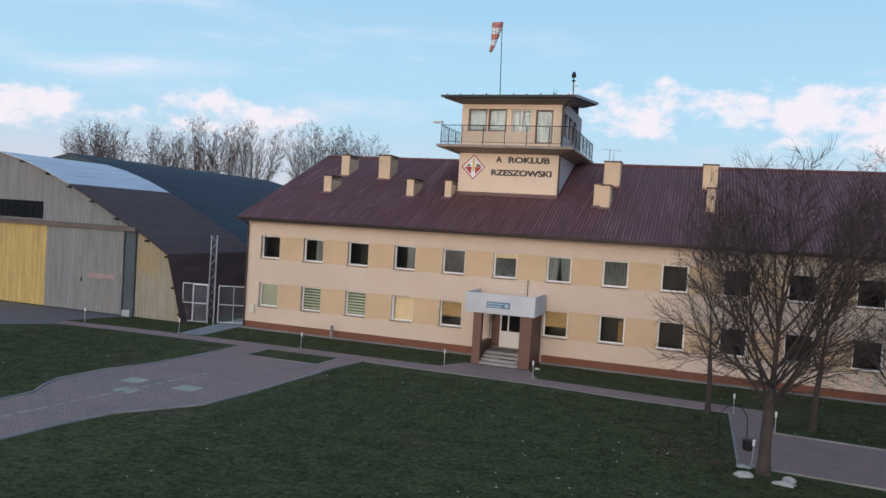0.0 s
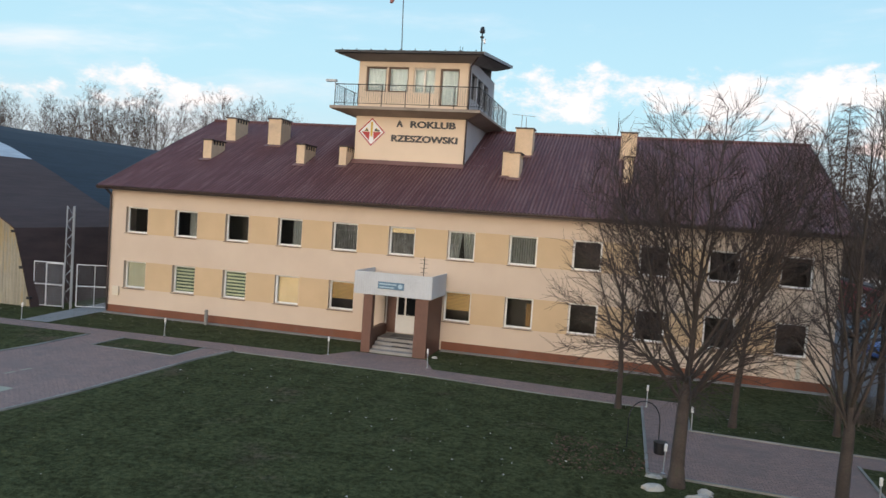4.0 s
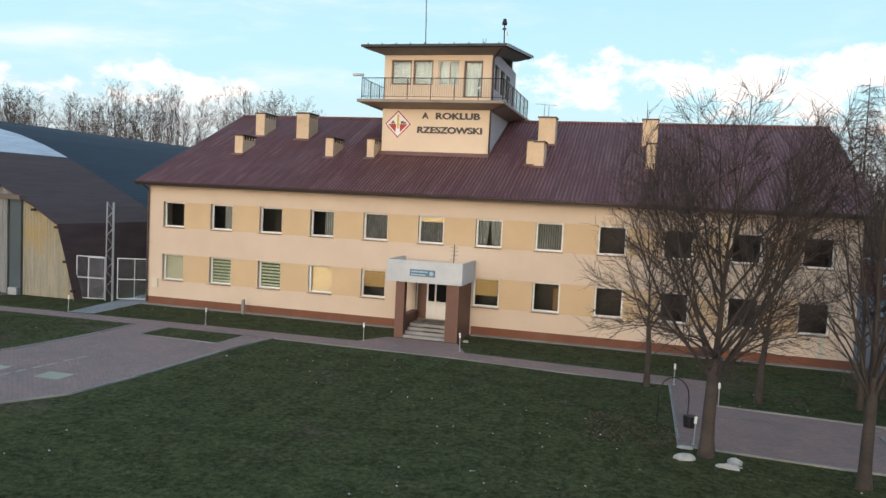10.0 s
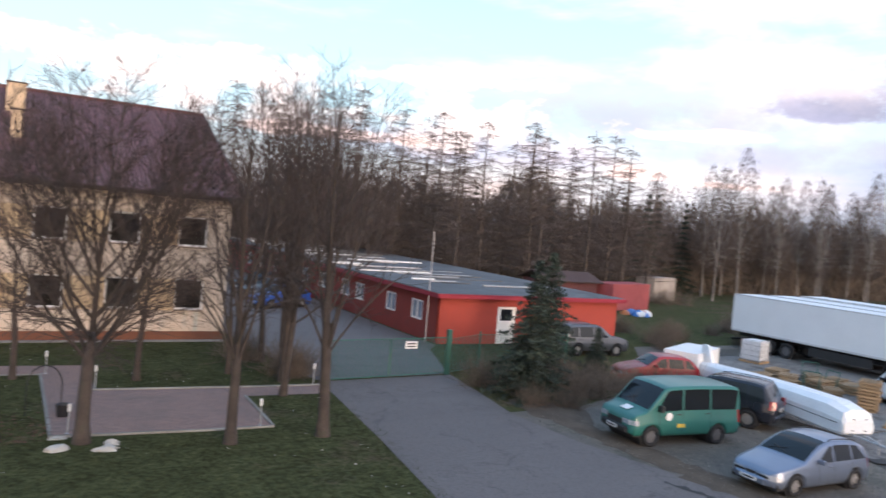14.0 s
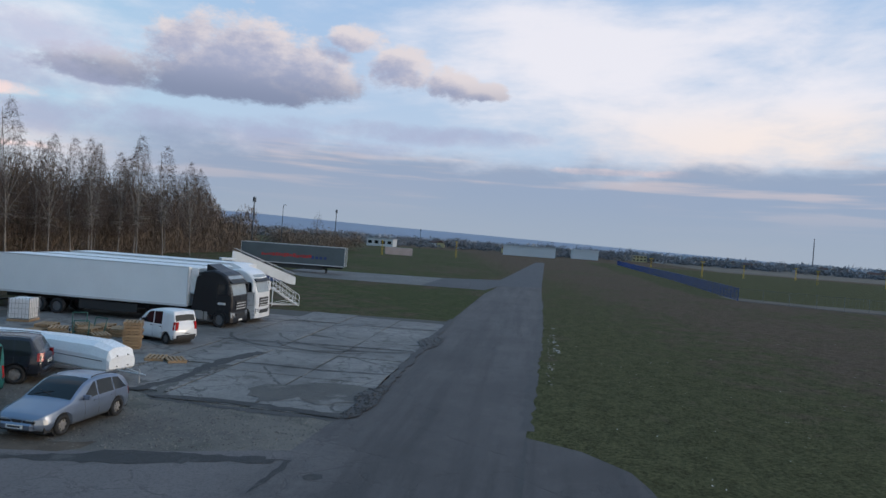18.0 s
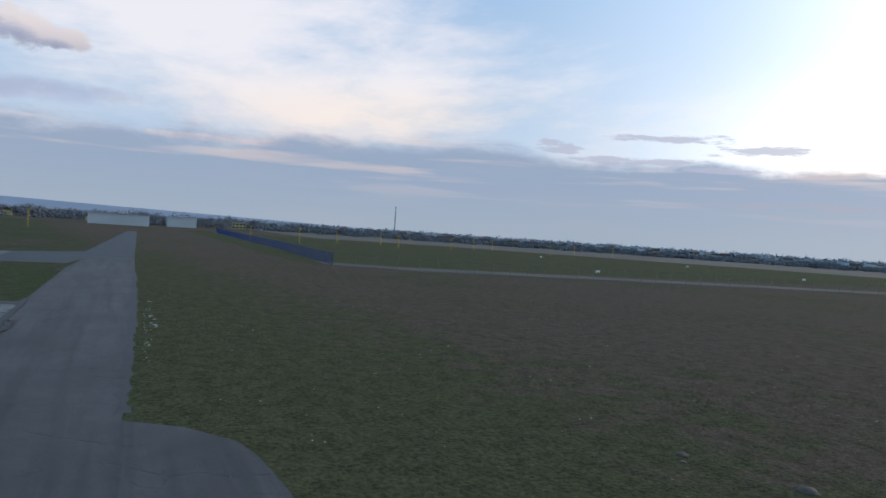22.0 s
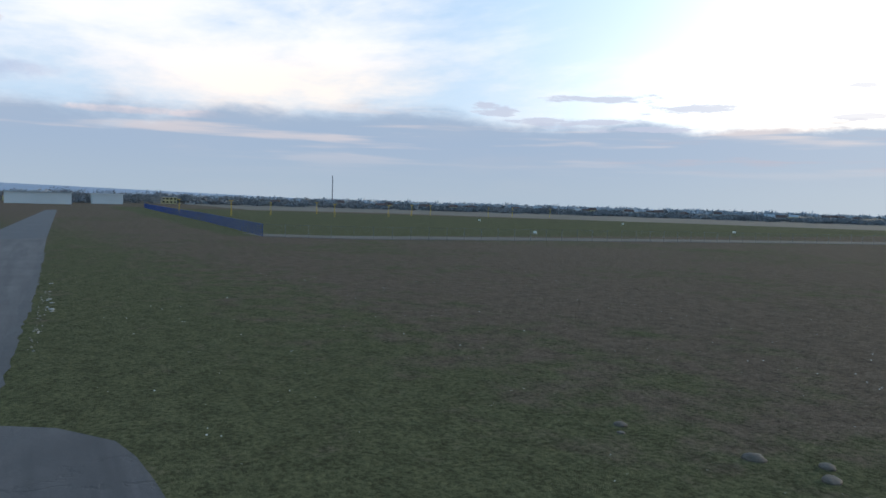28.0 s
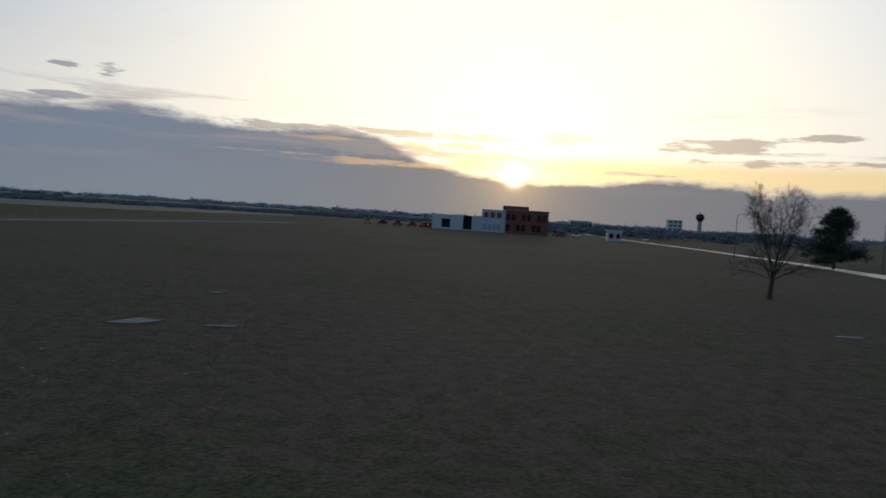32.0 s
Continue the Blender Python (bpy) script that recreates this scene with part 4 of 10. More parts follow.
# door and glazing
door = thing("entrance_door", "white entrance door with dark glass upper panes", "door")
bm = B()
for a, b, c, d in ((15.75, 17.65, 2.54, 2.62), (15.75, 15.83, 0.56, 2.54), (17.57, 17.65, 0.56, 2.54), (16.30, 16.38, 0.56, 2.54), (16.72, 16.80, 0.56, 2.54)):
    box(bm, a, b, 0.12, 0.20, c, d)
part("frame", bm, M_FRAME, door)
bm = B()
box(bm, 16.80, 17.57, 0.13, 0.18, 0.57, 1.45)
box(bm, 16.38, 16.72, 0.14, 0.18, 0.57, 1.45)
part("panel", bm, M_FRAME, door)
bm = B()
box(bm, 16.80, 17.57, 0.15, 0.17, 1.45, 2.54)
box(bm, 16.38, 16.72, 0.15, 0.17, 1.45, 2.54)
part("pane", bm, M_GLASS, door)
bm = B()
box(bm, 15.83, 16.30, 0.14, 0.19, 0.57, 2.54)
part("side_panel", bm, M_TILE, door)
bm = B()
tube(bm, (16.88, 0.12, 1.5), (16.88, 0.07, 1.5), 0.015)
tube(bm, (16.88, 0.07, 1.5), (17.0, 0.07, 1.5), 0.012)
part("handle", bm, M_STEEL, door)

# chimneys: x, y, width, depth, top
CHIMNEYS = [(2.95, 3.81, 0.52, 1.45, 9.87), (2.58, 6.85, 0.60, 1.50, 11.51), (5.59, 6.48, 0.82, 1.3, 11.53), (8.81, 3.75, 0.47, 1.5, 9.85),
            (11.30, 3.86, 0.42, 1.4, 9.86), (20.42, 3.66, 0.45, 1.0, 9.98), (20.85, 3.45, 0.50, 1.1, 9.92), (20.53, 6.76, 0.95, 0.9, 11.58),
            (26.53, 3.53, 0.45, 0.7, 9.98), (26.25, 6.84, 0.82, 0.8, 11.57)]
for x, y, w, dp, top in CHIMNEYS:
    c = thing("chimney", "", "")
    c.parent = house
    bm = B()
    box(bm, x, x + w, y, y + dp, roof_z(y) - 0.2, top - 0.30)
    part("shaft", bm, M_CHIMNEY, c)
    bm = B()
    box(bm, x, x + w, y, y + dp * 0.14, top - 0.30, top - 0.08)
    part("vent_head", bm, M_CHIMNEY, c)
    for k in range(4):
        yy = y + dp * (0.14 + 0.215 * k)
        bm = B()
        box(bm, x, x + w, yy + 0.165 * dp, yy + 0.215 * dp, top - 0.30, top - 0.08)
        part("vent_bar", bm, M_CHIMNEY, c)
    bm = B()
    box(bm, x + 0.05, x + w - 0.05, y + dp * 0.14, y + dp * 0.98, top - 0.30, top - 0.081)
    part("flue", bm, M_BLACK, c)
    bm = B()
    box(bm, x - 0.06, x + w + 0.06, y - 0.06, y + dp + 0.06, top - 0.08, top, 0.01)
    part("cap", bm, M_DARKMETAL, c, "dark metal chimney cap")
    bm = B()
    zf = roof_z(y)
    loft(bm, [[(x - 0.12, y - 0.3, roof_z(y - 0.3) + 0.05), (x + w + 0.12, y - 0.3, roof_z(y - 0.3) + 0.05), (x + w + 0.12, y - 0.3, roof_z(y - 0.3) + 0.07), (x - 0.12, y - 0.3, roof_z(y - 0.3) + 0.07)],
              [(x - 0.12, y, zf + 0.05), (x + w + 0.12, y, zf + 0.05), (x + w + 0.12, y, zf + 0.07), (x - 0.12, y, zf + 0.07)]])
    part("flashing", bm, mat("dull_flashing", (0.17, 0.085, 0.08), 0.55), c)

# ---- control tower on the roof ----
tower = thing("control_tower", "cream rooftop control tower with railed balcony", "tower")
TX0, TX1, TY0, TY1 = 11.85, 18.08, 4.7, 12.3
bm = B()
TW = [(12.28, 13.47, 12.98, 14.36), (13.56, 14.73, 12.98, 14.36), (15.02, 16.25, 12.95, 14.34), (16.52, 17.58, 12.30, 14.31)]
front_wall(bm, TX0, TX1, 8.6, 14.95, TW, y=TY0, thick=0.25)
w_ob = new("front_wall", bpy.data.meshes.new("tower_front"))
bm.to_mesh(w_ob.data)
bm.free()
w_ob.data.materials.append(mat("warm_cream_plaster", (0.74, 0.585, 0.43), 0.88, vary=0.05, fine=40, relief=0.003))
w_ob.parent = tower
SW = [(5.6, 6.9, 12.9, 14.3), (7.3, 8.6, 12.9, 14.3), (9.0, 10.3, 12.9, 14.3)]
for side, nm in ((TX1, "side_wall"), (TX0, "side_wall")):
    bm = B()
    front_wall(bm, TY0 + 0.25, TY1, 8.6, 14.95, SW, y=0, thick=0.25)
    # turn the strip so that it runs along y
    for v in bm.verts:
        a, b, c = v.co
        v.co = (side - b if side == TX1 else side + b, a, c)
    part(nm, bm, M_GREYWALL, tower, "grey plastered side wall")
bm = B()
box(bm, TX0 + 0.25, TX1 - 0.25, TY1 - 0.25, TY1, 8.6, 15.7)
part("rear_wall", bm, M_GREYWALL, tower)
bm = B()
box(bm, TX0 + 0.25, TX1 - 0.25, TY0 + 0.25, TY1 - 0.25, 11.9, 12.05)
part("floor", bm, M_SOFFIT, tower)
for i, h in enumerate(TW):
    w = window(tower, *h, y=TY0, set_back=0.10, mullion=i == 2, sill=False, frame_mat=mat("brown_window_frame", (0.17, 0.105, 0.07), 0.5) if i != 2 else mat("pale_window_frame", (0.62, 0.56, 0.48), 0.4))
for a, b, c, d in SW:
    bm = B()
    box(bm, TX1 - 0.16, TX1 - 0.15, a, b, c, d)
    p = part("pane", bm, M_GLASS, tower)
# pale sheets behind the tower panes stand in for reflections in the glass
bm = B()
for a, b in ((12.28, 13.47), (13.56, 14.73)):
    wave_curtain(bm, a + 0.05, b - 0.05, 13.0, 14.34, TY0 + 0.30, 5, 0.006)
wave_curtain(bm, 16.6, 17.5, 12.32, 14.3, TY0 + 0.30, 4, 0.006)
wave_curtain(bm, 15.05, 16.2, 12.97, 14.3, TY0 + 0.30, 4, 0.006)
part("blind", bm, mat("pale_aqua_reflection", (0.36, 0.42, 0.42), 0.6), tower)
bm = B()
box(bm, 12.35, 17.5, 5.6, 6.2, 12.95, 13.05)
box(bm, 12.6, 13.2, 5.5, 5.8, 13.05, 13.35)
box(bm, 13.8, 14.5, 5.5, 5.8, 13.05, 13.30)
part("desk", bm, M_WHITE, tower)
bm = B()
loft(bm, [[(x, 4.33, roof_z(4.33) + 0.045), (x, 4.33, roof_z(4.33) + 0.075), (x, TY0 - 0.001, roof_z(TY0) + 0.14), (x, TY0 - 0.001, roof_z(TY0) + 0.02)] for x in (TX0 - 0.1, TX1 + 0.1)])
part("base_flashing", bm, mat("dull_flashing", (0.17, 0.085, 0.08), 0.55), tower)
# balcony slab, tapering beneath
bm = B()
bx0, bx1, by0, by1 = 10.62, 19.05, 3.72, 12.6
loft(bm, [[(bx0, by0, 12.03), (bx1, by0, 12.03), (bx1, by1, 12.03), (bx0, by1, 12.03)],
          [(bx0, by0, 11.88), (bx1, by0, 11.88), (bx1, by1, 11.88), (bx0, by1, 11.88)],
          [(TX0 - 0.1, TY0 - 0.1, 11.62), (TX1 + 0.1, TY0 - 0.1, 11.62), (TX1 + 0.1, by1 - 0.3, 11.62), (TX0 - 0.1, by1 - 0.3, 11.62)]])
part("balcony_slab", bm, mat("cream_slab_edge", (0.34, 0.275, 0.22), 0.85, vary=0.2, dirt=(0.2, 0.16, 0.13)), tower)


def railing(parent, a, b, z, h=1.18, posts=5, step_len=0.13):
    a, b = Vector(a), Vector(b)
    for k, r in ((1.0, 0.024), (0.14, 0.014)):
        bm = B()
        tube(bm, (*a, z + h * k), (*b, z + h * k), r, n=6)
        part("rail", bm, M_BLACK, parent)
    for i in range(posts + 1):
        p = a + (b - a) * i / posts
        bm = B()
        tube(bm, (*p, z), (*p, z + h), 0.026, n=6)
        part("post", bm, M_BLACK, parent)
    n = int((b - a).length / step_len)
    bm = B()
    for i in range(1, n):
        p = a + (b - a) * i / n
        tube(bm, (*p, z + h * 0.14), (*p, z + h), 0.007, n=4, caps=False)
    st = part("baluster", bm, M_BLACK, parent)
    st["kind"] = "stuff"


rl = thing("railing", "", "")
rl.parent = tower
railing(rl, (10.85, 3.85), (18.93, 3.85), 12.03, posts=6)
rr = thing("railing", "", "")
rr.parent = tower
railing(rr, (18.93, 3.85), (18.93, 12.4), 12.03, posts=6)
rw = thing("railing", "", "")
rw.parent = tower
railing(rw, (10.85, 3.85), (10.85, 12.4), 12.03, posts=6)
# mono-pitch roof rising to the back
bm = B()
za, zb = 14.90, 16.05
ya, yb = 3.7, 13.0
for x0, x1, dz0, dz1, yy0, yy1 in ((10.75, 19.02, 0.0, 0.10, ya, yb),):
    loft(bm, [[(x0, yy0, za), (x1, yy0, za), (x1, yy0, za + 0.14), (x0, yy0, za + 0.14)],
              [(x0, yy1, zb), (x1, yy1, zb), (x1, yy1, zb + 0.14), (x0, yy1, zb + 0.14)]])
part("roof", bm, mat("dark_roof_felt", (0.060, 0.055, 0.052), 0.8, vary=0.25), tower)
bm = B()
loft(bm, [[(10.85, ya + 0.1, za - 0.03), (18.92, ya + 0.1, za - 0.03), (18.92, yb, zb - 0.03), (10.85, yb, zb - 0.03)],
          [(TX0 - 0.05, TY0 - 0.05, 14.62), (TX1 + 0.05, TY0 - 0.05, 14.62), (TX1 + 0.05, TY1, 15.70), (TX0 - 0.05, TY1, 15.70)]])
part("eaves_soffit", bm, mat("pale_eaves_boards", (0.25, 0.215, 0.195), 0.85, vary=0.2), tower)
bm = B()
loft(bm, [[(19.022, ya, za - 0.01), (19.05, ya, za - 0.01), (19.05, ya, za + 0.16), (19.022, ya, za + 0.16)], [(19.022, yb, zb - 0.01), (19.05, yb, zb - 0.01), (19.05, yb, zb + 0.16), (19.022, yb, zb + 0.16)]])
part("side_fascia", bm, mat("dull_grey_fascia", (0.30, 0.29, 0.28), 0.6), tower)
for i in range(10):
    bm = B()
    tube(bm, (11.1 + 0.83 * i, 3.9, 15.02), (11.1 + 0.83 * i, 3.9, 15.16), 0.06, 0.02, n=6)
    part("snow_stop", bm, M_BLACK, tower)
bm = B()
tube(bm, (18.75, 3.95, 14.9), (18.2, 4.55, 14.4), 0.045)
tube(bm, (18.2, 4.55, 14.4), (18.2, 4.6, 12.1), 0.045)
tube(bm, (18.16, 4.62, 11.7), (18.16, 4.62, 9.2), 0.045)
part("downpipe", bm, M_DARKMETAL, tower)
bm = B()
box(bm, 10.35, 10.95, 3.65, 3.85, 13.30, 13.42, 0.01)
tube(bm, (10.85, 3.85, 12.9), (10.85, 3.8, 13.3), 0.02)
part("floodlight", bm, M_STEEL, tower)


# club emblem and lettering
def text_part(body, x, z, size, y, material, parent, name="lettering", bold=0.012, align="LEFT", extrude=0.02, spacing=1.0):
    cu = bpy.data.curves.new(name, "FONT")
    cu.body, cu.size, cu.extrude, cu.offset, cu.align_x, cu.space_character = body, size, extrude, bold, align, spacing
    tmp = bpy.data.objects.new("tmp_text", cu)
    scene.collection.objects.link(tmp)
    deps = bpy.context.evaluated_depsgraph_get()
    me = bpy.data.meshes.new_from_object(tmp.evaluated_get(deps))
    bpy.data.objects.remove(tmp)
    me.materials.clear()
    me.materials.append(material)
    ob = new(name, me)
    ob.parent = parent
    xs = [v.co.x for v in me.vertices]
    return ob, min(xs), max(xs)


def fitted_text(body, x0, x1, z, h, y, material, parent, bold=0.02, extrude=0.02):
    ob, a, b = text_part(body, 0, 0, h * 1.10, y, material, parent, bold=bold, extrude=extrude)
    # heavy strokes: the same letters laid a hair apart
    bmt = bmesh.new()
    for dx, dz in ((-1, 0), (1, 0), (0, 1), (0, -1), (0, 0)):
        n0 = len(bmt.verts)
        bmt.from_mesh(ob.data)
        bmt.verts.ensure_lookup_table()
        for v in bmt.verts[n0:]:
            v.co += Vector((0.015 * dx, 0.009 * dz, 0.0004 * (dx + 2 * dz)))
    bmt.to_mesh(ob.data)
    bmt.free()
    k = (x1 - x0) / (b - a)
    ob.matrix_basis = Matrix.Translation((x0 - a * k, y, z)) @ Euler((radians(90), 0, 0)).to_matrix().to_4x4() @ Matrix.Diagonal((k, 1, 1, 1))
    return ob


M_LETTER = mat("dark_grey_letters", (0.045, 0.042, 0.045), 0.5)
fitted_text("A", 14.23, 14.58, 11.10, 0.44, TY0 - 0.022, M_LETTER, tower, 0.008)
fitted_text("ROKLUB", 15.03, 17.55, 11.09, 0.44, TY0 - 0.022, M_LETTER, tower, 0.008)
fitted_text("RZESZOWSKI", 13.98, 17.70, 10.30, 0.44, TY0 - 0.022, M_LETTER, tower, 0.008)
fitted_text("A", 12.42, 12.60, 10.80, 0.15, TY0 - 0.036, M_LETTER, tower, 0.003, 0.004)
fitted_text("Rz", 13.00, 13.28, 10.80, 0.15, TY0 - 0.036, M_LETTER, tower, 0.003, 0.004)
emblem = thing("emblem", "", "")
emblem.parent = tower
M_RED = mat("signal_red_paint", (0.42, 0.030, 0.028), 0.5, vary=0.08)
M_YELLOW = mat("gold_yellow_paint", (0.62, 0.40, 0.06), 0.5, vary=0.08)


def diamond(bm, cx, cz, rx, rz, y0, y1, inner=None):
    pts = [(cx - rx, cz), (cx, cz - rz), (cx + rx, cz), (cx, cz + rz)]
    if inner is None:
        loft(bm, [[(x, y, z) for x, z in pts] for y in (y0, y1)])
        return
    ins = [(cx + (x - cx) * inner, cz + (z - cz) * inner) for x, z in pts]
    for i in range(4):
        j = (i + 1) % 4
        q = [pts[i], pts[j], ins[j], ins[i]]
        loft(bm, [[(x, y, z) for x, z in q] for y in (y0, y1)])


ex, ez = 12.80, 10.76
bm = B()
diamond(bm, ex, ez, 0.80, 0.80, TY0 - 0.02, TY0 - 0.001)
part("white_field", bm, M_WHITE, emblem)
bm = B()
diamond(bm, ex, ez, 0.78, 0.78, TY0 - 0.028, TY0 - 0.021, 0.88)
part("red_border", bm, M_RED, emblem)
for s in (-1, 1):
    bm = B()
    pts = [(ex + s * 0.10, ez), (ex + s * 0.58, ez), (ex + s * 0.14, ez - 0.46)]
    loft(bm, [[(x, y, z) for x, z in pts] for y in (TY0 - 0.028, TY0 - 0.021)])
    part("red_wing", bm, M_RED, emblem)
    bm = B()
    pts = [(ex + s * 0.16, ez + 0.02), (ex + s * 0.44, ez + 0.02), (ex + s * 0.36, ez + 0.14), (ex + s * 0.30, ez + 0.24), (ex + s * 0.22, ez + 0.14)]
    loft(bm, [[(x, y, z) for x, z in pts] for y in (TY0 - 0.028, TY0 - 0.021)])
    part("gold_shape", bm, M_YELLOW, emblem)
bm = B()
box(bm, ex - 0.06, ex + 0.06, TY0 - 0.03, TY0 - 0.021, ez - 0.25, ez + 0.55)
part("gold_shape", bm, M_YELLOW, emblem)

# windsock on a mast, beacon, aerials
ws = thing("windsock", "faded red and white windsock on a thin mast", "windsock")
bm = B()
tube(bm, (14.05, 5.3, 15.0), (13.9, 5.3, 19.6), 0.03, 0.024, n=8)
tube(bm, (14.05, 5.3, 15.0), (14.05, 5.3, 15.3), 0.06, n=8)
part("mast", bm, mat("dull_mast_steel", (0.09, 0.09, 0.10), 0.5, 0.3), ws)
cols = [M_RED, M_WHITE]
pts = [Vector((13.62, 5.3, 19.75)), Vector((13.58, 5.3, 19.4)), Vector((13.52, 5.3, 19.05)), Vector((13.45, 5.3, 18.7)), Vector((13.38, 5.3, 18.35)), Vector((13.26, 5.3, 18.0))]
rad = [0.34, 0.33, 0.26, 0.20, 0.15, 0.10]
M_SOCK = mat("faded_pink_cloth", (0.52, 0.20, 0.17), 0.9, vary=0.15)
for i in range(5):
    bm = B()
    n = 14
    r = []
    for p, q in ((pts[i], rad[i]), (pts[i + 1], rad[i + 1])):
        r.append([(p.x + q * math.cos(2 * math.pi * k / n), p.y + q * math.sin(2 * math.pi * k / n), p.z + 0.12 * q * math.cos(4 * math.pi * k / n)) for k in range(n)])
    loft(bm, r, caps=False)
    part("sock_band", bm, M_SOCK if i % 2 == 0 else M_WHITE, ws, smooth=True)
bm = B()
tube(bm, (13.9, 5.3, 19.55), (13.62, 5.3, 19.75), 0.02)
part("arm", bm, M_STEEL, ws)
bc = thing("roof_beacon", "black beacon lamp on a short pole", "beacon")
bm = B()
tube(bm, (18.62, 5.0, 15.1), (18.6, 5.0, 16.3), 0.035)
part("pole", bm, M_BLACK, bc)
bm = B()
tube(bm, (18.6, 5.0, 16.3), (18.6, 5.0, 16.38), 0.13, 0.15, n=12)
tube(bm, (18.6, 5.0, 16.38), (18.6, 5.0, 16.62), 0.15, 0.08, n=12)
part("lamp", bm, M_BLACK, bc)
bm = B()
tube(bm, (18.6, 5.0, 16.05), (18.6, 5.0, 16.12), 0.11, n=10)
part("collar", bm, M_BLACK, bc)
bm = B()
box(bm, 18.7, 18.8, 4.95, 5.05, 15.75, 16.0)
tube(bm, (18.6, 5.0, 15.9), (18.72, 5.0, 15.9), 0.012)
part("sensor", bm, M_WHITE, bc)
for x in (17.55, 17.7):
    bm = B()
    tube(bm, (x, 4.5, 15.05), (x, 4.5, 15.45), 0.015)
    one("roof_aerial", bm, M_BLACK, "short thin black roof aerial", "aerial")
bm = B()
tube(bm, (20.75, 7.2, 11.5), (20.75, 7.2, 12.3), 0.02)
tube(bm, (21.0, 7.2, 11.5), (21.0, 7.2, 12.2), 0.02)
tube(bm, (20.2, 7.2, 12.35), (21.5, 7.2, 12.25), 0.012)
one("chimney_aerial", bm, M_STEEL, "thin metal aerial beside a chimney", "aerial")


# ---- hangars ----
M_GREYSHEET = corrugated_mat("grey_corrugated_sheet", (0.225, 0.228, 0.225), rust=(0.22, 0.15, 0.09), amount=0.25)
M_YELLOWDOOR = corrugated_mat("faded_yellow_sheet", (0.52, 0.38, 0.13), rust=(0.42, 0.36, 0.26), amount=0.2)
M_OCHRESHEET = corrugated_mat("ochre_stained_sheet", (0.34, 0.31, 0.24), rust=(0.36, 0.24, 0.07), amount=0.5)
M_BROWNROOF = corrugated_mat("dark_brown_roof_sheet", (0.072, 0.041, 0.036), rough=0.85)
M_SILVERROOF = corrugated_mat("bare_silver_roof_sheet", (0.50, 0.51, 0.53), rough=0.5)
M_BLUEROOF = corrugated_mat("dark_slate_blue_roof", (0.026, 0.036, 0.047), rough=0.85)
M_TEALROOF = corrugated_mat("dark_teal_roof", (0.035, 0.060, 0.062), rough=0.55)

# right half of the arched section, from the crown outwards: x, z
ARCH = [(-19.3, 10.25), (-17.2, 9.8), (-15.0, 9.1), (-13.0, 8.27), (-11.05, 7.39), (-8.0, 5.85), (-6.5, 5.15), (-4.85, 4.2), (-4.25, 2.3), (-3.6, 0.0)]
MIRROR = [(-38.6 - x, z) for x, z in ARCH[::-1]]
SECTION = MIRROR[:-1] + ARCH


def arch_z(x):
    for (xa, za), (xb, zb) in zip(SECTION, SECTION[1:]):
        if xa <= x <= xb:
            return za + (zb - za) * (x - xa) / max(1e-6, xb - xa)
    return 0.0


def sheet_wall(bm, x0, x1, z0, top, y, pitch=0.22, amp=0.034):
    """Upright corrugated wall facing -y; top gives the upper edge at x."""
    n = max(4, int((x1 - x0) / pitch * 4))
    vs = []
    for i in range(n + 1):
        x = x0 + (x1 - x0) * i / n
        o = amp * (1, 0.3, -1, 0.3)[i % 4]
        vs.append((bm.verts.new((x, y - o, z0)), bm.verts.new((x, y - o, max(z0 + 0.02, top(x))))))
    for a, b in zip(vs, vs[1:]):
        bm.faces.new((a[0], b[0], b[1], a[1]))


hangar = thing("aircraft_hangar", "arched hangar of weathered grey corrugated sheet with yellow door leaf", "hangar")
bm = B()
sheet_wall(bm, -34.0, -8.0, 5.72, lambda x: arch_z(x) - 0.06, -1.2)
part("gable_cladding", bm, M_GREYSHEET, hangar)
bm = B()
sheet_wall(bm, -7.4, -3.7, 0.0, lambda x: arch_z(x) - 0.06, -1.15)
part("corner_cladding", bm, M_OCHRESHEET, hangar, "ochre-stained corrugated sheet")
bm = B()
sheet_wall(bm, -35.0, -34.0, 0.0, lambda x: arch_z(x) - 0.06, -1.15)
part("corner_cladding", bm, M_OCHRESHEET, hangar)
for k, (x0, x1) in enumerate(((-14.65, -8.25), (-21.1, -14.7), (-27.5, -21.1), (-34.0, -27.5))):
    bm = B()
    yy = -1.42 if k % 2 == 0 else -1.32
    sheet_wall(bm, x0, x1, 0.06, lambda x: 5.42, yy)
    box(bm, x0, x1, yy + 0.03, yy + 0.08, 0.05, 5.42)
    leaf = part("door_leaf", bm, M_YELLOWDOOR if k == 1 else M_GREYSHEET, hangar, "faded yellow sliding door leaf" if k == 1 else "")
    if k == 0:
        bm = B()
        box(bm, -11.62, -11.5, yy - 0.05, yy - 0.02, 1.95, 2.25)
        part("handle", bm, M_BLACK, leaf)
        bm = B()
        box(bm, -11.1, -8.9, yy - 0.032, yy - 0.024, 2.25, 2.55)
        part("faded_lettering", bm, mat("washed_red_paint", (0.36, 0.25, 0.24), 0.8, vary=0.3), leaf)
bm = B()
box(bm, -34.5, -7.3, -1.58, -1.2, 5.44, 5.70)
part("door_rail", bm, M_SOFFIT, hangar)
bm = B()
box(bm, -8.2, -7.4, -1.35, -1.1, 0.0, 5.44)
part("door_post", bm, mat("dark_blue_grey_post", (0.055, 0.075, 0.085), 0.6), hangar)
bm = B()
box(bm, -8.1, -7.5, -1.55, -1.36, 0.0, 0.42, 0.02)
part("post_guard", bm, M_STEEL, hangar)
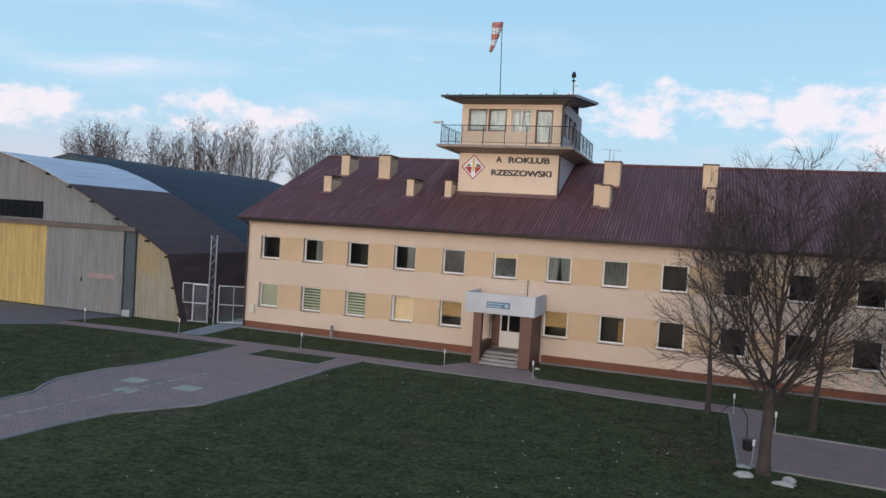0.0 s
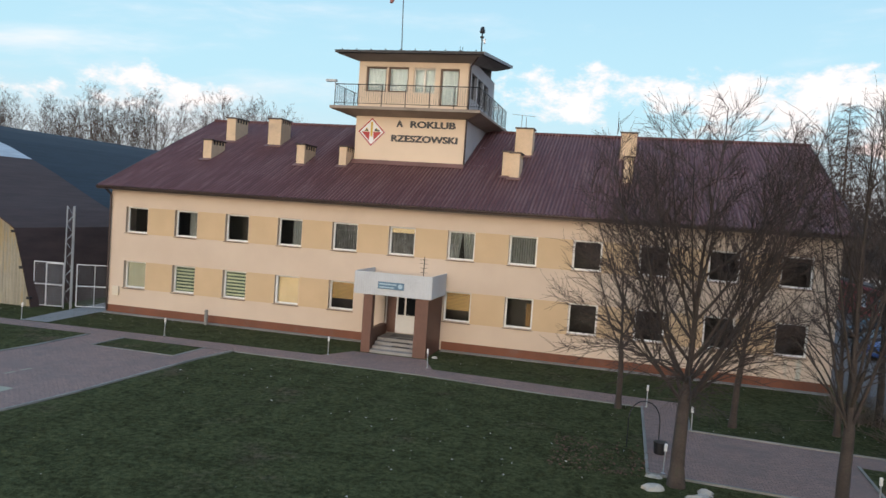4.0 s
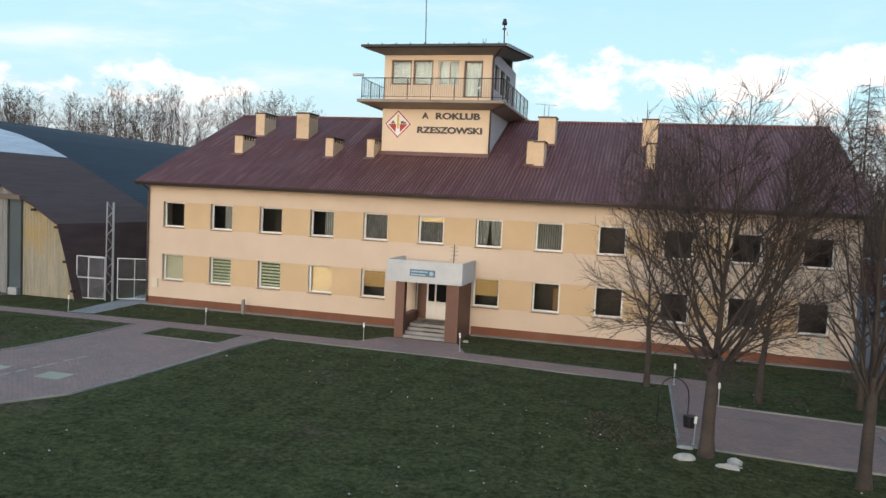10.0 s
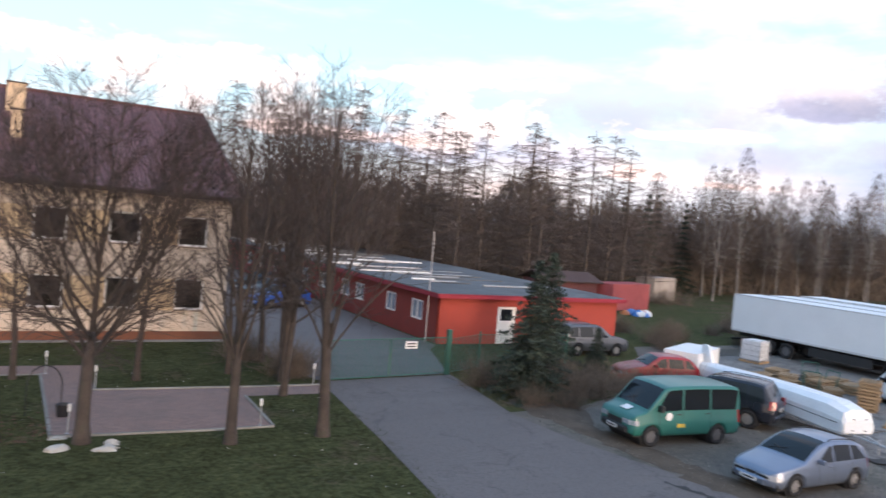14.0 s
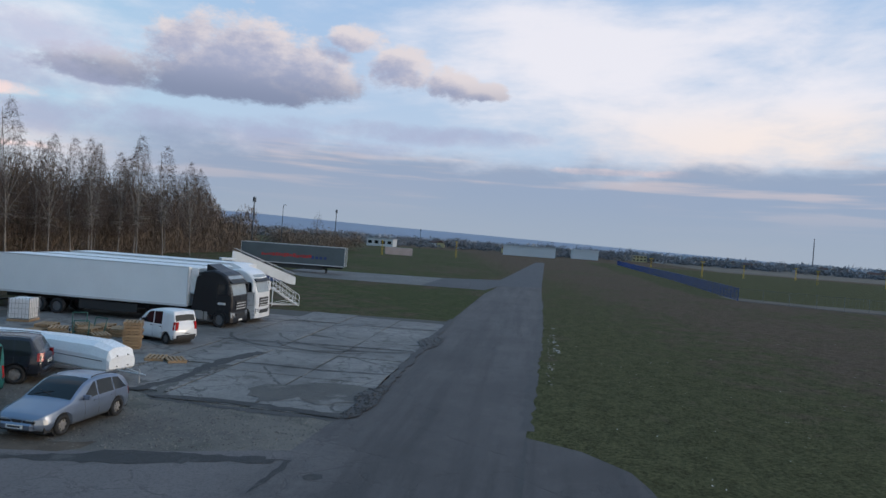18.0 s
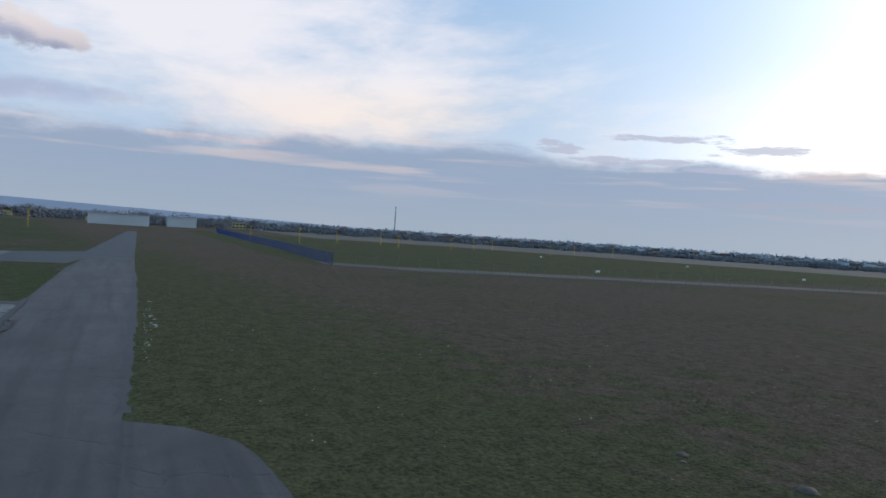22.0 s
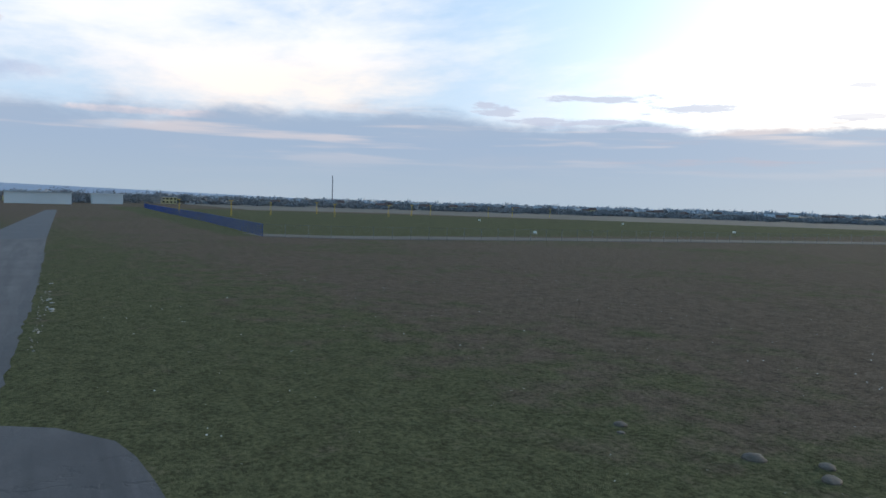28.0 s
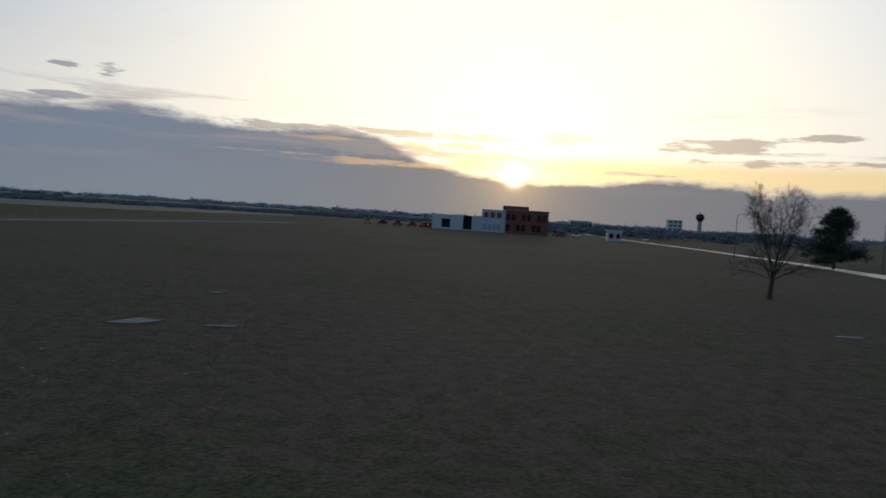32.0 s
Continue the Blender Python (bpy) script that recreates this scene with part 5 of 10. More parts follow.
for i in range(8):
    bm = B()
    x0 = -17.3 - 0.78 * i + 2.0
    box(bm, x0 - 0.70, x0, -1.29, -1.24, 5.85, 7.0)
    part("gable_pane", bm, M_GLASS, hangar)
# roof in bays: silver crown sheets, brown flanks
YB = 8.3


def roof_strip(name, pts, y0, y1, material, parent, label="", lift=0.0):
    bm = B()
    a = [[(x, y, z + lift) for x, z in pts] for y in (y0, y1)]
    b = [[(x, y, z + lift - 0.06) for x, z in pts] for y in (y0, y1)]
    for rings in (a, b[::-1]):
        loft(bm, rings, caps=False, closed=False)
    for k in (0, 1):
        for i in range(len(pts) - 1):
            bm.faces.new([bm.verts.new(p) for p in (a[k][i], a[k][i + 1], b[k][i + 1], b[k][i])])
    return part(name, bm, material, parent, label)


roof_strip("roof_crown", SECTION[6:13], -1.45, YB, M_SILVERROOF, hangar, "bare silvery roof sheets")
roof_strip("roof_flank", ARCH[3:], -1.45, YB, M_BROWNROOF, hangar, "dark brown roof sheets")
roof_strip("roof_flank", MIRROR[:7], -1.45, YB, M_BROWNROOF, hangar)
for x, z in ((-17.2, 9.72), (-14.9, 8.95), (-13.0, 8.15), (-11.05, 7.27), (-9.0, 6.25), (-6.5, 5.0), (-4.9, 4.1), (-4.3, 2.2), (-3.75, 0.6)):
    bm = B()
    box(bm, x - 0.14, x + 0.06, -1.46, -1.26, z - 0.16, z - 0.02)
    part("purlin_end", bm, M_BLACK, hangar)

hangar2 = thing("long_hangar", "long hangar with dark slate-blue arched roof", "hangar")
SEC2 = [(x, z * 1.0 + 0.25) for x, z in SECTION]
H2 = [(x - 4.0, (z - 0.25) * 1.085) for x, z in SEC2]
roof_strip("roof", H2, YB + 0.1, 38, M_BLUEROOF, hangar2)
bm = B()
vs = [bm.verts.new((x, YB + 0.12, z)) for x, z in H2]
bm.faces.new(vs)
part("gable_wall", bm, M_TEALROOF, hangar2)

# ---- fence gate beside the hangar ----
gate = thing("yard_gate", "white-framed wire mesh gate with lattice mast", "gate")
M_WHITESTEEL = mat("white_steel_tube", (0.62, 0.62, 0.62), 0.5, vary=0.12)


def mesh_panel(parent, a, b, z0, z1, material, frame=0.03, pitch=0.12, rails=(), name="gate_panel", wire=0.0035):
    a, b = Vector(a), Vector(b)
    p = thing(name, "", "")
    p.parent = parent
    segs = [((*a, z0), (*b, z0)), ((*a, z1), (*b, z1)), ((*a, z0), (*a, z1)), ((*b, z0), (*b, z1))]
    segs += [((*a, z), (*b, z)) for z in rails]
    for s in segs:
        bm = B()
        tube(bm, *s, frame, n=6)
        part("tube", bm, material, p)
    bm = B()
    n = max(2, int((b - a).length / pitch))
    for i in range(1, n):
        q = a + (b - a) * i / n
        tube(bm, (*q, z0), (*q, z1), wire, n=3, caps=False)
    m = max(2, int((z1 - z0) / pitch))
    for i in range(1, m):
        z = z0 + (z1 - z0) * i / m
        tube(bm, (*a, z), (*b, z), wire, n=3, caps=False)
    w = part("wire_mesh", bm, material, p)
    w["kind"] = "stuff"
    return p


mesh_panel(gate, (-4.0, -0.85), (-2.35, -0.6), 0.10, 2.45, M_WHITESTEEL, rails=(1.25,))
mesh_panel(gate, (-3.3, -0.75), (-2.35, -0.6), 0.10, 2.4, M_WHITESTEEL, rails=())
mesh_panel(gate, (-1.7, -0.35), (-0.85, 0.0), 0.15, 2.42, M_WHITESTEEL, rails=(1.25,))
mesh_panel(gate, (-0.85, 0.0), (-0.08, 0.35), 0.15, 2.42, M_WHITESTEEL, rails=(1.25,))
mast = thing("lattice_mast", "pale steel lattice mast standing beside the gate", "mast")
for dx, dy in ((-0.22, -0.15), (0.22, -0.15), (0.0, 0.2)):
    bm = B()
    tube(bm, (-2.03 + dx, -0.5 + dy, 0), (-2.03 + dx * 0.9, -0.5 + dy * 0.9, 5.55), 0.035, n=6)
    part("leg", bm, M_STEEL, mast)
for i in range(11):
    z = 0.3 + 0.48 * i
    s = 1 if i % 2 else -1
    bm = B()
    tube(bm, (-2.03 - 0.2 * s, -0.65, z), (-2.03 + 0.2 * s, -0.65, z + 0.46), 0.013, n=4)
    tube(bm, (-2.03 - 0.2 * s, -0.65, z), (-2.03, -0.3, z + 0.46), 0.013, n=4)
    part("brace", bm, M_STEEL, mast)

# ---- path lights, post, stones ----
PL = [(-7.94, -4.66), (-1.35, -4.4), (6.47, -4.21), (14.63, -4.15), (19.22, -4.38), (28.11, -6.38), (29.47, -8.9), (28.36, -13.65), (33.5, -14.05), (36.9, -9.4)]
light0 = None
for x, y in PL:
    if light0 is None:
        light0 = thing("path_light", "slim white path light post with lamp head", "lamp", pose(x, y, 0), group="path lights along the paving")
        bm = B()
        tube(bm, (0, 0, 0), (0, 0, 0.62), 0.020, n=10)
        part("post", bm, M_STEEL, light0)
        bm = B()
        tube(bm, (0, 0, 0.62), (0, 0, 0.80), 0.042, n=12)
        part("lamp_head", bm, mat("milky_lamp_cover", (0.75, 0.74, 0.70), 0.35, vary=0.05), light0)
        bm = B()
        tube(bm, (0, 0, 0.80), (0, 0, 0.82), 0.048, 0.035, n=12)
        part("cap", bm, M_WHITE, light0)
        bm = B()
        tube(bm, (0, 0, 0), (0, 0, 0.02), 0.06, n=10)
        part("base", bm, M_STEEL, light0)
    else:
        copy_thing(light0, pose(x, y, 0, 0, random.uniform(-3, 3), 0))
bm = B()
box(bm, 6.32, 6.46, -0.68, -0.54, 0, 0.75, 0.015)
tube(bm, (6.39, -0.61, 0.75), (6.39, -0.61, 0.79), 0.085, 0.07, n=10)
one("concrete_post", bm, M_KERB, "short weathered concrete post at the wall", "post")


def lump_mesh(name, rx, ry, rz, seed, material, rings=7, segs=12, rough=0.22, smooth=True, sub=3):
    rnd = random.Random(seed)
    bm = bmesh.new()
    bmesh.ops.create_icosphere(bm, subdivisions=sub, radius=1.0)
    off = Vector((rnd.random() * 20, rnd.random() * 20, rnd.random() * 20))
    for v in bm.verts:
        k = 1 + rough * (noise.noise(v.co * 1.3 + off) + 0.5 * noise.noise(v.co * 3.1 + off))
        v.co = Vector((v.co.x * rx * k, v.co.y * ry * k, max(-0.02, v.co.z * rz * k)))
    return mesh_of(bm, name, material, smooth)


for i, (x, y, rx, ry, rz, a) in enumerate(((28.05, -15.0, 0.42, 0.22, 0.22, 20), (29.15, -15.25, 0.46, 0.22, 0.20, 5), (29.35, -14.8, 0.35, 0.2, 0.18, -25), (28.1, -14.05, 0.3, 0.15, 0.12, 0), (18.95, -2.15, 0.22, 0.16, 0.14, 0))):
    ob = new("stone", lump_mesh("stone", rx * 0.66, ry * 0.75, rz * 0.7, i, M_STONE, rough=0.45, smooth=False, sub=2))
    ob.matrix_basis = pose(x, y, 0, 0, 0, a)
    tagged(ob, "whitewashed stone lying at a tree foot" if i < 4 else "pale stone beside the porch", "stone", "white stones")
bin_ = thing("bin", "small dark round bin under a bent frame", "bin", pose(28.35, -11.9, 0))
bm = B()
tube(bm, (0, 0, 0.0), (0, 0, 0.36), 0.17, 0.20, n=14)
part("bucket", bm, M_BLACK, bin_)
bm = B()
for i in range(8):
    a0, a1 = math.pi * i / 8, math.pi * (i + 1) / 8
    tube(bm, (-0.5 + 0.45 * math.cos(a0), 0.2, 0.9 + 0.55 * math.sin(a0)), (-0.5 + 0.45 * math.cos(a1), 0.2, 0.9 + 0.55 * math.sin(a1)), 0.018, n=5)
tube(bm, (-0.05, 0.2, 0), (-0.05, 0.2, 0.9), 0.018, n=5)
tube(bm, (-0.95, 0.2, 0), (-0.95, 0.2, 0.9), 0.018, n=5)
part("frame", bm, M_BLACK, bin_)


# ---- trees ----
def tubes_mesh(name, branches, material):
    """Branches: lists of points, radii and sides, skinned into one mesh."""
    verts, faces = [], []
    for pts, radii, n in branches:
        base = len(verts)
        pts = np.asarray(pts, float)
        d = np.gradient(pts, axis=0)
        d /= np.linalg.norm(d, axis=1)[:, None] + 1e-9
        ref = np.array([0.31, 0.17, 0.94]) if abs(d[0][2]) < 0.9 else np.array([1.0, 0.1, 0.0])
        a = np.cross(d, ref)
        a /= np.linalg.norm(a, axis=1)[:, None] + 1e-9
        b = np.cross(d, a)
        for p, r, u, v in zip(pts, radii, a, b):
            for k in range(n):
                t = 2 * math.pi * k / n
                verts.append(tuple(p + (u * math.cos(t) + v * math.sin(t)) * r))
        for i in range(len(pts) - 1):
            for k in range(n):
                q = (k + 1) % n
                faces.append((base + i * n + k, base + i * n + q, base + (i + 1) * n + q, base + (i + 1) * n + k))
    return raw(name, verts, faces, material, True)


def grow(rnd, p, d, length, r0, r1, segs, wander, lift):
    """A wandering branch line; lift bends it up (or down)."""
    pts, p, d = [p], np.array(p, float), np.array(d, float)
    for i in range(segs):
        d = d + np.array([rnd.gauss(0, wander), rnd.gauss(0, wander), rnd.gauss(0, wander) + lift])
        d /= np.linalg.norm(d)
        p = p + d * length / segs
        pts.append(p.copy())
    radii = [r0 + (r1 - r0) * i / segs for i in range(segs + 1)]
    return np.array(pts), radii, d


def side_dir(rnd, d, angle):
    """A direction at that angle from d, any way round."""
    d = np.array(d, float)
    v = np.array([rnd.gauss(0, 1), rnd.gauss(0, 1), rnd.gauss(0, 1)])
    v -= d * (v @ d)
    v /= np.linalg.norm(v) + 1e-9
    return d * math.cos(angle) + v * math.sin(angle)


def bend(p, c, q, n):
    """Points along a curve from p to q, drawn towards c."""
    return [p * (1 - t) ** 2 + c * 2 * t * (1 - t) + q * t * t for t in [k / n for k in range(n + 1)]]


def crown_tree(seed, h, r0, clear, rx, base, limbs=14, branches=150, twigs=1300, droop=0.0, twig_r=0.006, lead=0.8, fork=3, top=0.35, wander=0.012):
    """A leafless tree: limbs reach for the rim of an egg-shaped crown, branches and twigs fill it."""
    rnd = random.Random(seed)
    rz, cz = (h - base) / 2, (h + base) / 2
    mid = np.array([0, 0, cz])
    wood, fine = [], []
    tp, tr, _d = grow(rnd, (0, 0, -0.05), (0, 0, 1), h * lead, r0, 0.02, 16, wander, 0.03)
    tr[0] *= 1.35
    wood.append((tp, tr, 9))
    tp = np.array(tp)
    pos = [p for p in tp if p[2] > clear]
    rad = [r for p, r in zip(tp, tr) if p[2] > clear]

    def width(z):
        """Crown radius at a height; the broadest part lies below the middle."""
        f = min(1.0, max(0.0, (z - base) / (h - base)))
        return rx * (math.sin(math.pi * f ** 0.75) ** 0.7 * (1 - top * f) + 0.03)

    for k in range(limbs):
        f = (k + 0.5) / limbs
        z0 = clear + (h * lead * 0.92 - clear) * f ** 1.15
        i = int(np.argmin(abs(tp[:, 2] - z0)))
        az = k * 2.4 + rnd.gauss(0, 0.3)
        zt = z0 + (h * 0.97 - z0) * rnd.uniform(0.35, 0.75) - droop * h * 0.06
        r = width(zt) * rnd.uniform(0.75, 1.0)
        q = np.array([math.cos(az) * r, math.sin(az) * r, zt])
        c = tp[i] + (q - tp[i]) * np.array([0.62, 0.62, 0.30 + 0.45 * droop]) + np.array([rnd.gauss(0, .12), rnd.gauss(0, .12), 0])
        pts = bend(tp[i], c, q, 9)
        ra = [max(0.010, tr[i] * 0.52 * (1 - 0.85 * t / 9)) for t in range(10)]
        wood.append((pts, ra, 6))
        pos += pts[1:]
        rad += ra[1:]

    def target(lo):
        while True:
            z = rnd.uniform(base, h)
            w = width(z)
            if rnd.random() * rx > w * 0.95 + 0.1 * rx:
                continue
            r, a = w * (lo + (1.03 - lo) * math.sqrt(rnd.random())), rnd.uniform(0, 2 * math.pi)
            return np.array([r * math.cos(a), r * math.sin(a), z])

    def nearest(cloud, q, below):
        d = cloud - q
        cost = (d * d).sum(1) + below * np.maximum(0, d[:, 2]) ** 2 + 1.5 * np.maximum(0, np.hypot(cloud[:, 0], cloud[:, 1]) - math.hypot(q[0], q[1])) ** 2
        return int(np.argmin(cost))

    cloud = np.array(pos)
    tips, tip_r = list(pos), list(rad)
    for _ in range(branches):
        q = target(0.35)
        i = nearest(cloud, q + np.array([0, 0, -0.25]), 3.0 * (1 - droop))
        p = cloud[i]
        c = p + (q - p) * np.array([0.6, 0.6, 0.35 + 0.5 * droop]) + np.array([rnd.gauss(0, .08), rnd.gauss(0, .08), rnd.gauss(0, .05)])
        pts = bend(p, c, q, 5)
        ra = [max(0.0055, min(rad[i] * 0.6, 0.022) * (1 - 0.8 * t / 5)) for t in range(6)]
        wood.append((pts, ra, 4))
        tips += pts[1:]
        tip_r += ra[1:]
    cloud = np.array(tips)
    for _ in range(twigs):
        q = target(0.45)
        i = nearest(cloud, q, 1.5)
        p = cloud[i]
        v = q - p
        L = np.linalg.norm(v) + 1e-6
        if L > 1.5:
            q = p + v / L * 1.5
            L = 1.5
        v = (q - p) / L
        c = p + (q - p) * 0.5 + np.array([rnd.gauss(0, .07), rnd.gauss(0, .07), rnd.gauss(0, .05) + 0.12 * L * droop])
        pts = bend(p, c, q - np.array([0, 0, droop * 0.25 * L]), 2)
        fine.append((pts, [twig_r * 1.25, twig_r, twig_r * 0.6], 3))
        for w in range(fork):
            o = np.array(pts[rnd.choice((1, 1, 2))])
            d = side_dir(rnd, v, rnd.uniform(0.3, 0.8)) + np.array([0, 0, 0.25 - 1.1 * droop])
            p4, r4, _d = grow(rnd, o, d / np.linalg.norm(d), rnd.uniform(0.25, 0.6) * (1 + droop * 0.6), twig_r * 0.8, twig_r * 0.45, 2, 0.12, 0.05 - droop * 0.25)
            fine.append((p4, r4, 3))
    return wood, fine


def vase_tree(seed, h, r0, fork, rx, stems=13, low=9, sub=0.20, twig_gap=0.11, twig_r=0.0062, split=0, low_z=1.0):
    """A leafless tree whose trunk breaks into steep stems; side shoots and twigs fill the crown."""
    rnd = random.Random(seed)
    wood, fine = [], []
    tp, tr, _d = grow(rnd, (0, 0, -0.05), (0, 0, 1), h * 0.95, r0, 0.012, 18, 0.025, 0.05)
    tr = [r0 * 1.4] + [max(0.012, r0 * (1 - 0.05 * i) * (1 if p[2] < fork else 0.62 * (1 - (p[2] - fork) / (h - fork)) + 0.06)) for i, p in enumerate(tp[1:])]
    wood.append((tp, tr, 9))
    runs = [(np.array(tp), tr, 0.38)]

    def on_trunk(z):
        i = int(np.argmin(abs(tp[:, 2] - z)))
        return tp[i], tr[i]

    for k in range(split):
        o, _r = on_trunk(fork * 0.55)
        az = rnd.uniform(0, 6.28)
        q = np.array([math.cos(az) * rx * 0.3, math.sin(az) * rx * 0.3, h * rnd.uniform(0.85, 0.97)])
        pts = bend(o, o + np.array([math.cos(az) * 0.45, math.sin(az) * 0.45, 1.6]), q, 12)
        ra = [r0 * 0.72 * (1 - 0.93 * t / 12) + 0.006 for t in range(13)]
        wood.append((pts, ra, 8))
        runs.append((np.array(pts), ra, 0.2))
    for k in range(stems):
        f = k / max(1, stems - 1)
        o, r = on_trunk(fork * 0.9 + (h * 0.52 - fork * 0.9) * f ** 1.3)
        az = k * 2.4 + rnd.gauss(0, 0.35)
        R = rx * rnd.uniform(0.45, 0.95) * (1 - 0.3 * f)
        q = np.array([math.cos(az) * R, math.sin(az) * R, h * (rnd.uniform(0.84, 0.99) - 0.20 * (R / rx) ** 2)])
        c = o + (q - o) * np.array([0.72, 0.72, 0.36]) + np.array([rnd.gauss(0, .12), rnd.gauss(0, .12), 0])
        pts = bend(o, c, q, 10)
        ra = [max(0.007, r0 * 0.30 * (1 - 0.35 * f) * (1 - t / 10.5) ** 0.9) for t in range(11)]
        wood.append((pts, ra, 6))
        runs.append((np.array(pts), ra, 0.18))
    for k in range(low):
        o, r = on_trunk(fork * rnd.uniform(0.8, 1.25))
        az = k * 2.4 + 1.0 + rnd.gauss(0, 0.3)
        R = rx * rnd.uniform(0.75, 1.08)
        q = np.array([math.cos(az) * R, math.sin(az) * R, fork * low_z * rnd.uniform(0.75, 1.5)])
        c = o + (q - o) * 0.5 + np.array([0, 0, 0.9])
        pts = bend(o, c, q, 8)
        ra = [max(0.006, r0 * 0.24 * (1 - t / 8.4)) for t in range(9)]
        wood.append((pts, ra, 5))
        runs.append((np.array(pts), ra, 0.15))
    shoots = []
    for pts, ra, start in runs:
        seg = np.linalg.norm(np.diff(pts, axis=0), axis=1)
        L = float(seg.sum())
        cum = np.concatenate([[0], np.cumsum(seg)]) / L
        n = int(L * (1 - start) / sub)
        for j in range(n):
            f = start + (1 - start) * ((j + rnd.random()) / n) ** 0.72
            i = min(len(pts) - 2, int(np.searchsorted(cum, f)) - 1)
            i = max(0, i)
            o = pts[i] + (pts[i + 1] - pts[i]) * ((f - cum[i]) / max(1e-6, cum[i + 1] - cum[i]))
            d = (pts[i + 1] - pts[i]) / seg[i]
            ln = (0.62 + 0.34 * L * (1 - f) ** 0.8) * rnd.uniform(0.6, 1.15)
            ln = min(ln, 2.3)
            v = side_dir(rnd, d, rnd.uniform(0.45, 0.95))
            v[2] = v[2] * 0.8 + 0.10
            p, r, _e = grow(rnd, o, v / np.linalg.norm(v), ln, max(0.006, min(ra[i] * 0.5, 0.016)), 0.0045, 4, 0.09, 0.06)
            if math.hypot(p[-1][0], p[-1][1]) > rx * 1.12 or p[-1][2] < 1.25:
                continue
            wood.append((p, r, 4))
            shoots.append((p, ln, v))
    for p, ln, v in shoots:
        for j in range(int(ln / twig_gap)):
            i = rnd.choice((1, 1, 2, 2, 3))
            o = p[i] + (p[i + 1] - p[i]) * rnd.random()
            d = side_dir(rnd, v / np.linalg.norm(v), rnd.uniform(0.4, 0.9))
            q, r, _e = grow(rnd, o, d, rnd.uniform(0.22, 0.62), twig_r, twig_r * 0.5, 2, 0.12, 0.07)
            fine.append((q, r, 3))
    return wood, fine


def tree_thing(name, label, category, wood, twigs, bark, twig_mat, m, group):
    t = thing(name, label, category, m, group)
    shared("trunk", tubes_mesh("trunk", wood, bark), t)
    o = shared("crown", tubes_mesh("crown", twigs, twig_mat), t)
    o["kind"] = "stuff"
    return t


def rot(x, y, deg, s=1.0, tilt=0.0, sz=None):
    return Matrix.Translation((x, y, 0)) @ Euler((radians(tilt), 0, radians(deg))).to_matrix().to_4x4() @ Matrix.Diagonal((s, s, sz or s, 1))


def copy_scaled(ob, m):
    """A copy of a thing whose pose may also scale it."""
    c = copy_thing(ob, Matrix())
    c.matrix_basis = m
    return c


LAWN = "leafless trees on the lawn"
tree_a = tree_thing("bare_tree", "leafless broad tree forking into many steep stems", "tree", *vase_tree(3, 10.3, 0.185, 2.2, 3.7, 20, 8, 0.165, 0.092, 0.0060, low_z=1.45), M_BARK, M_TWIG, rot(28.65, -14.5, 40), LAWN)
tree_b = tree_thing("bare_tree", "leafless slender tree with dense upright twigs", "tree", *vase_tree(8, 10.4, 0.155, 2.4, 2.3, 10, 6, 0.31, 0.19, 0.0050, split=1, low_z=1.5), M_BARK, M_TWIG, rot(32.25, -15.45, 10), LAWN)
tree_c = tree_thing("bare_tree", "leafless young tree close to the building", "tree", *vase_tree(15, 8.2, 0.110, 2.3, 2.8, 9, 6, 0.29, 0.20, 0.0052, low_z=1.2), M_BARK, M_TWIG, rot(27.1, -7.0, 0), LAWN)
for src, x, y, deg, s, tilt in ((tree_c, 30.9, -7.7, 120, 1.08, 2), (tree_b, 34.95, -15.4, 150, 1.1, 3), (tree_c, 34.3, -7.1, 60, 1.0, -2), (tree_c, 35.3, -10.7, 210, 1.2, -4),
                                (tree_b, 36.0, -8.6, 300, 1.15, 5), (tree_b, 36.6, -6.6, 200, 1.22, 3), (tree_c, 36.2, -5.0, 20, 1.2, -3)):
    copy_scaled(src, rot(x, y, deg, s, tilt))


# ---- red building behind the gate ----
# side walls use a darker copy of the front red, shade painted in
M_REDWALL = mat("shaded_red_paint", (0.24, 0.035, 0.025), 0.8, vary=0.15, relief=0.003, dirt=(0.15, 0.04, 0.035))
M_ORANGEWALL = mat("orange_red_paint", (0.38, 0.055, 0.036), 0.75, vary=0.1, relief=0.003)
M_REDEDGE = mat("crimson_roof_edge", (0.30, 0.018, 0.035), 0.5)
M_FELT = mat("grey_roofing_felt", (0.105, 0.105, 0.105), 0.75, vary=0.35, big=0.3, fine=6, dirt=(0.20, 0.20, 0.20))
RX0, RX1, RY0, RY1 = 46.8, 59.6, -1.6, 44.0
red = thing("red_annex", "long low red building with flat grey roof", "building")
RW = [(y, y + 1.3, 1.0, 2.1) for y in (0.3, 3.6, 8.2, 10.6, 15.0, 18.5, 22.0, 26.0, 30.0, 34.0)]
bm = B()
front_wall(bm, RY0 + 0.25, RY1, 0, 2.55, RW, y=0, thick=0.25)
for v in bm.verts:
    a, b, c = v.co
    v.co = (RX0 + b, a, c)
part("side_wall", bm, M_REDWALL, red)
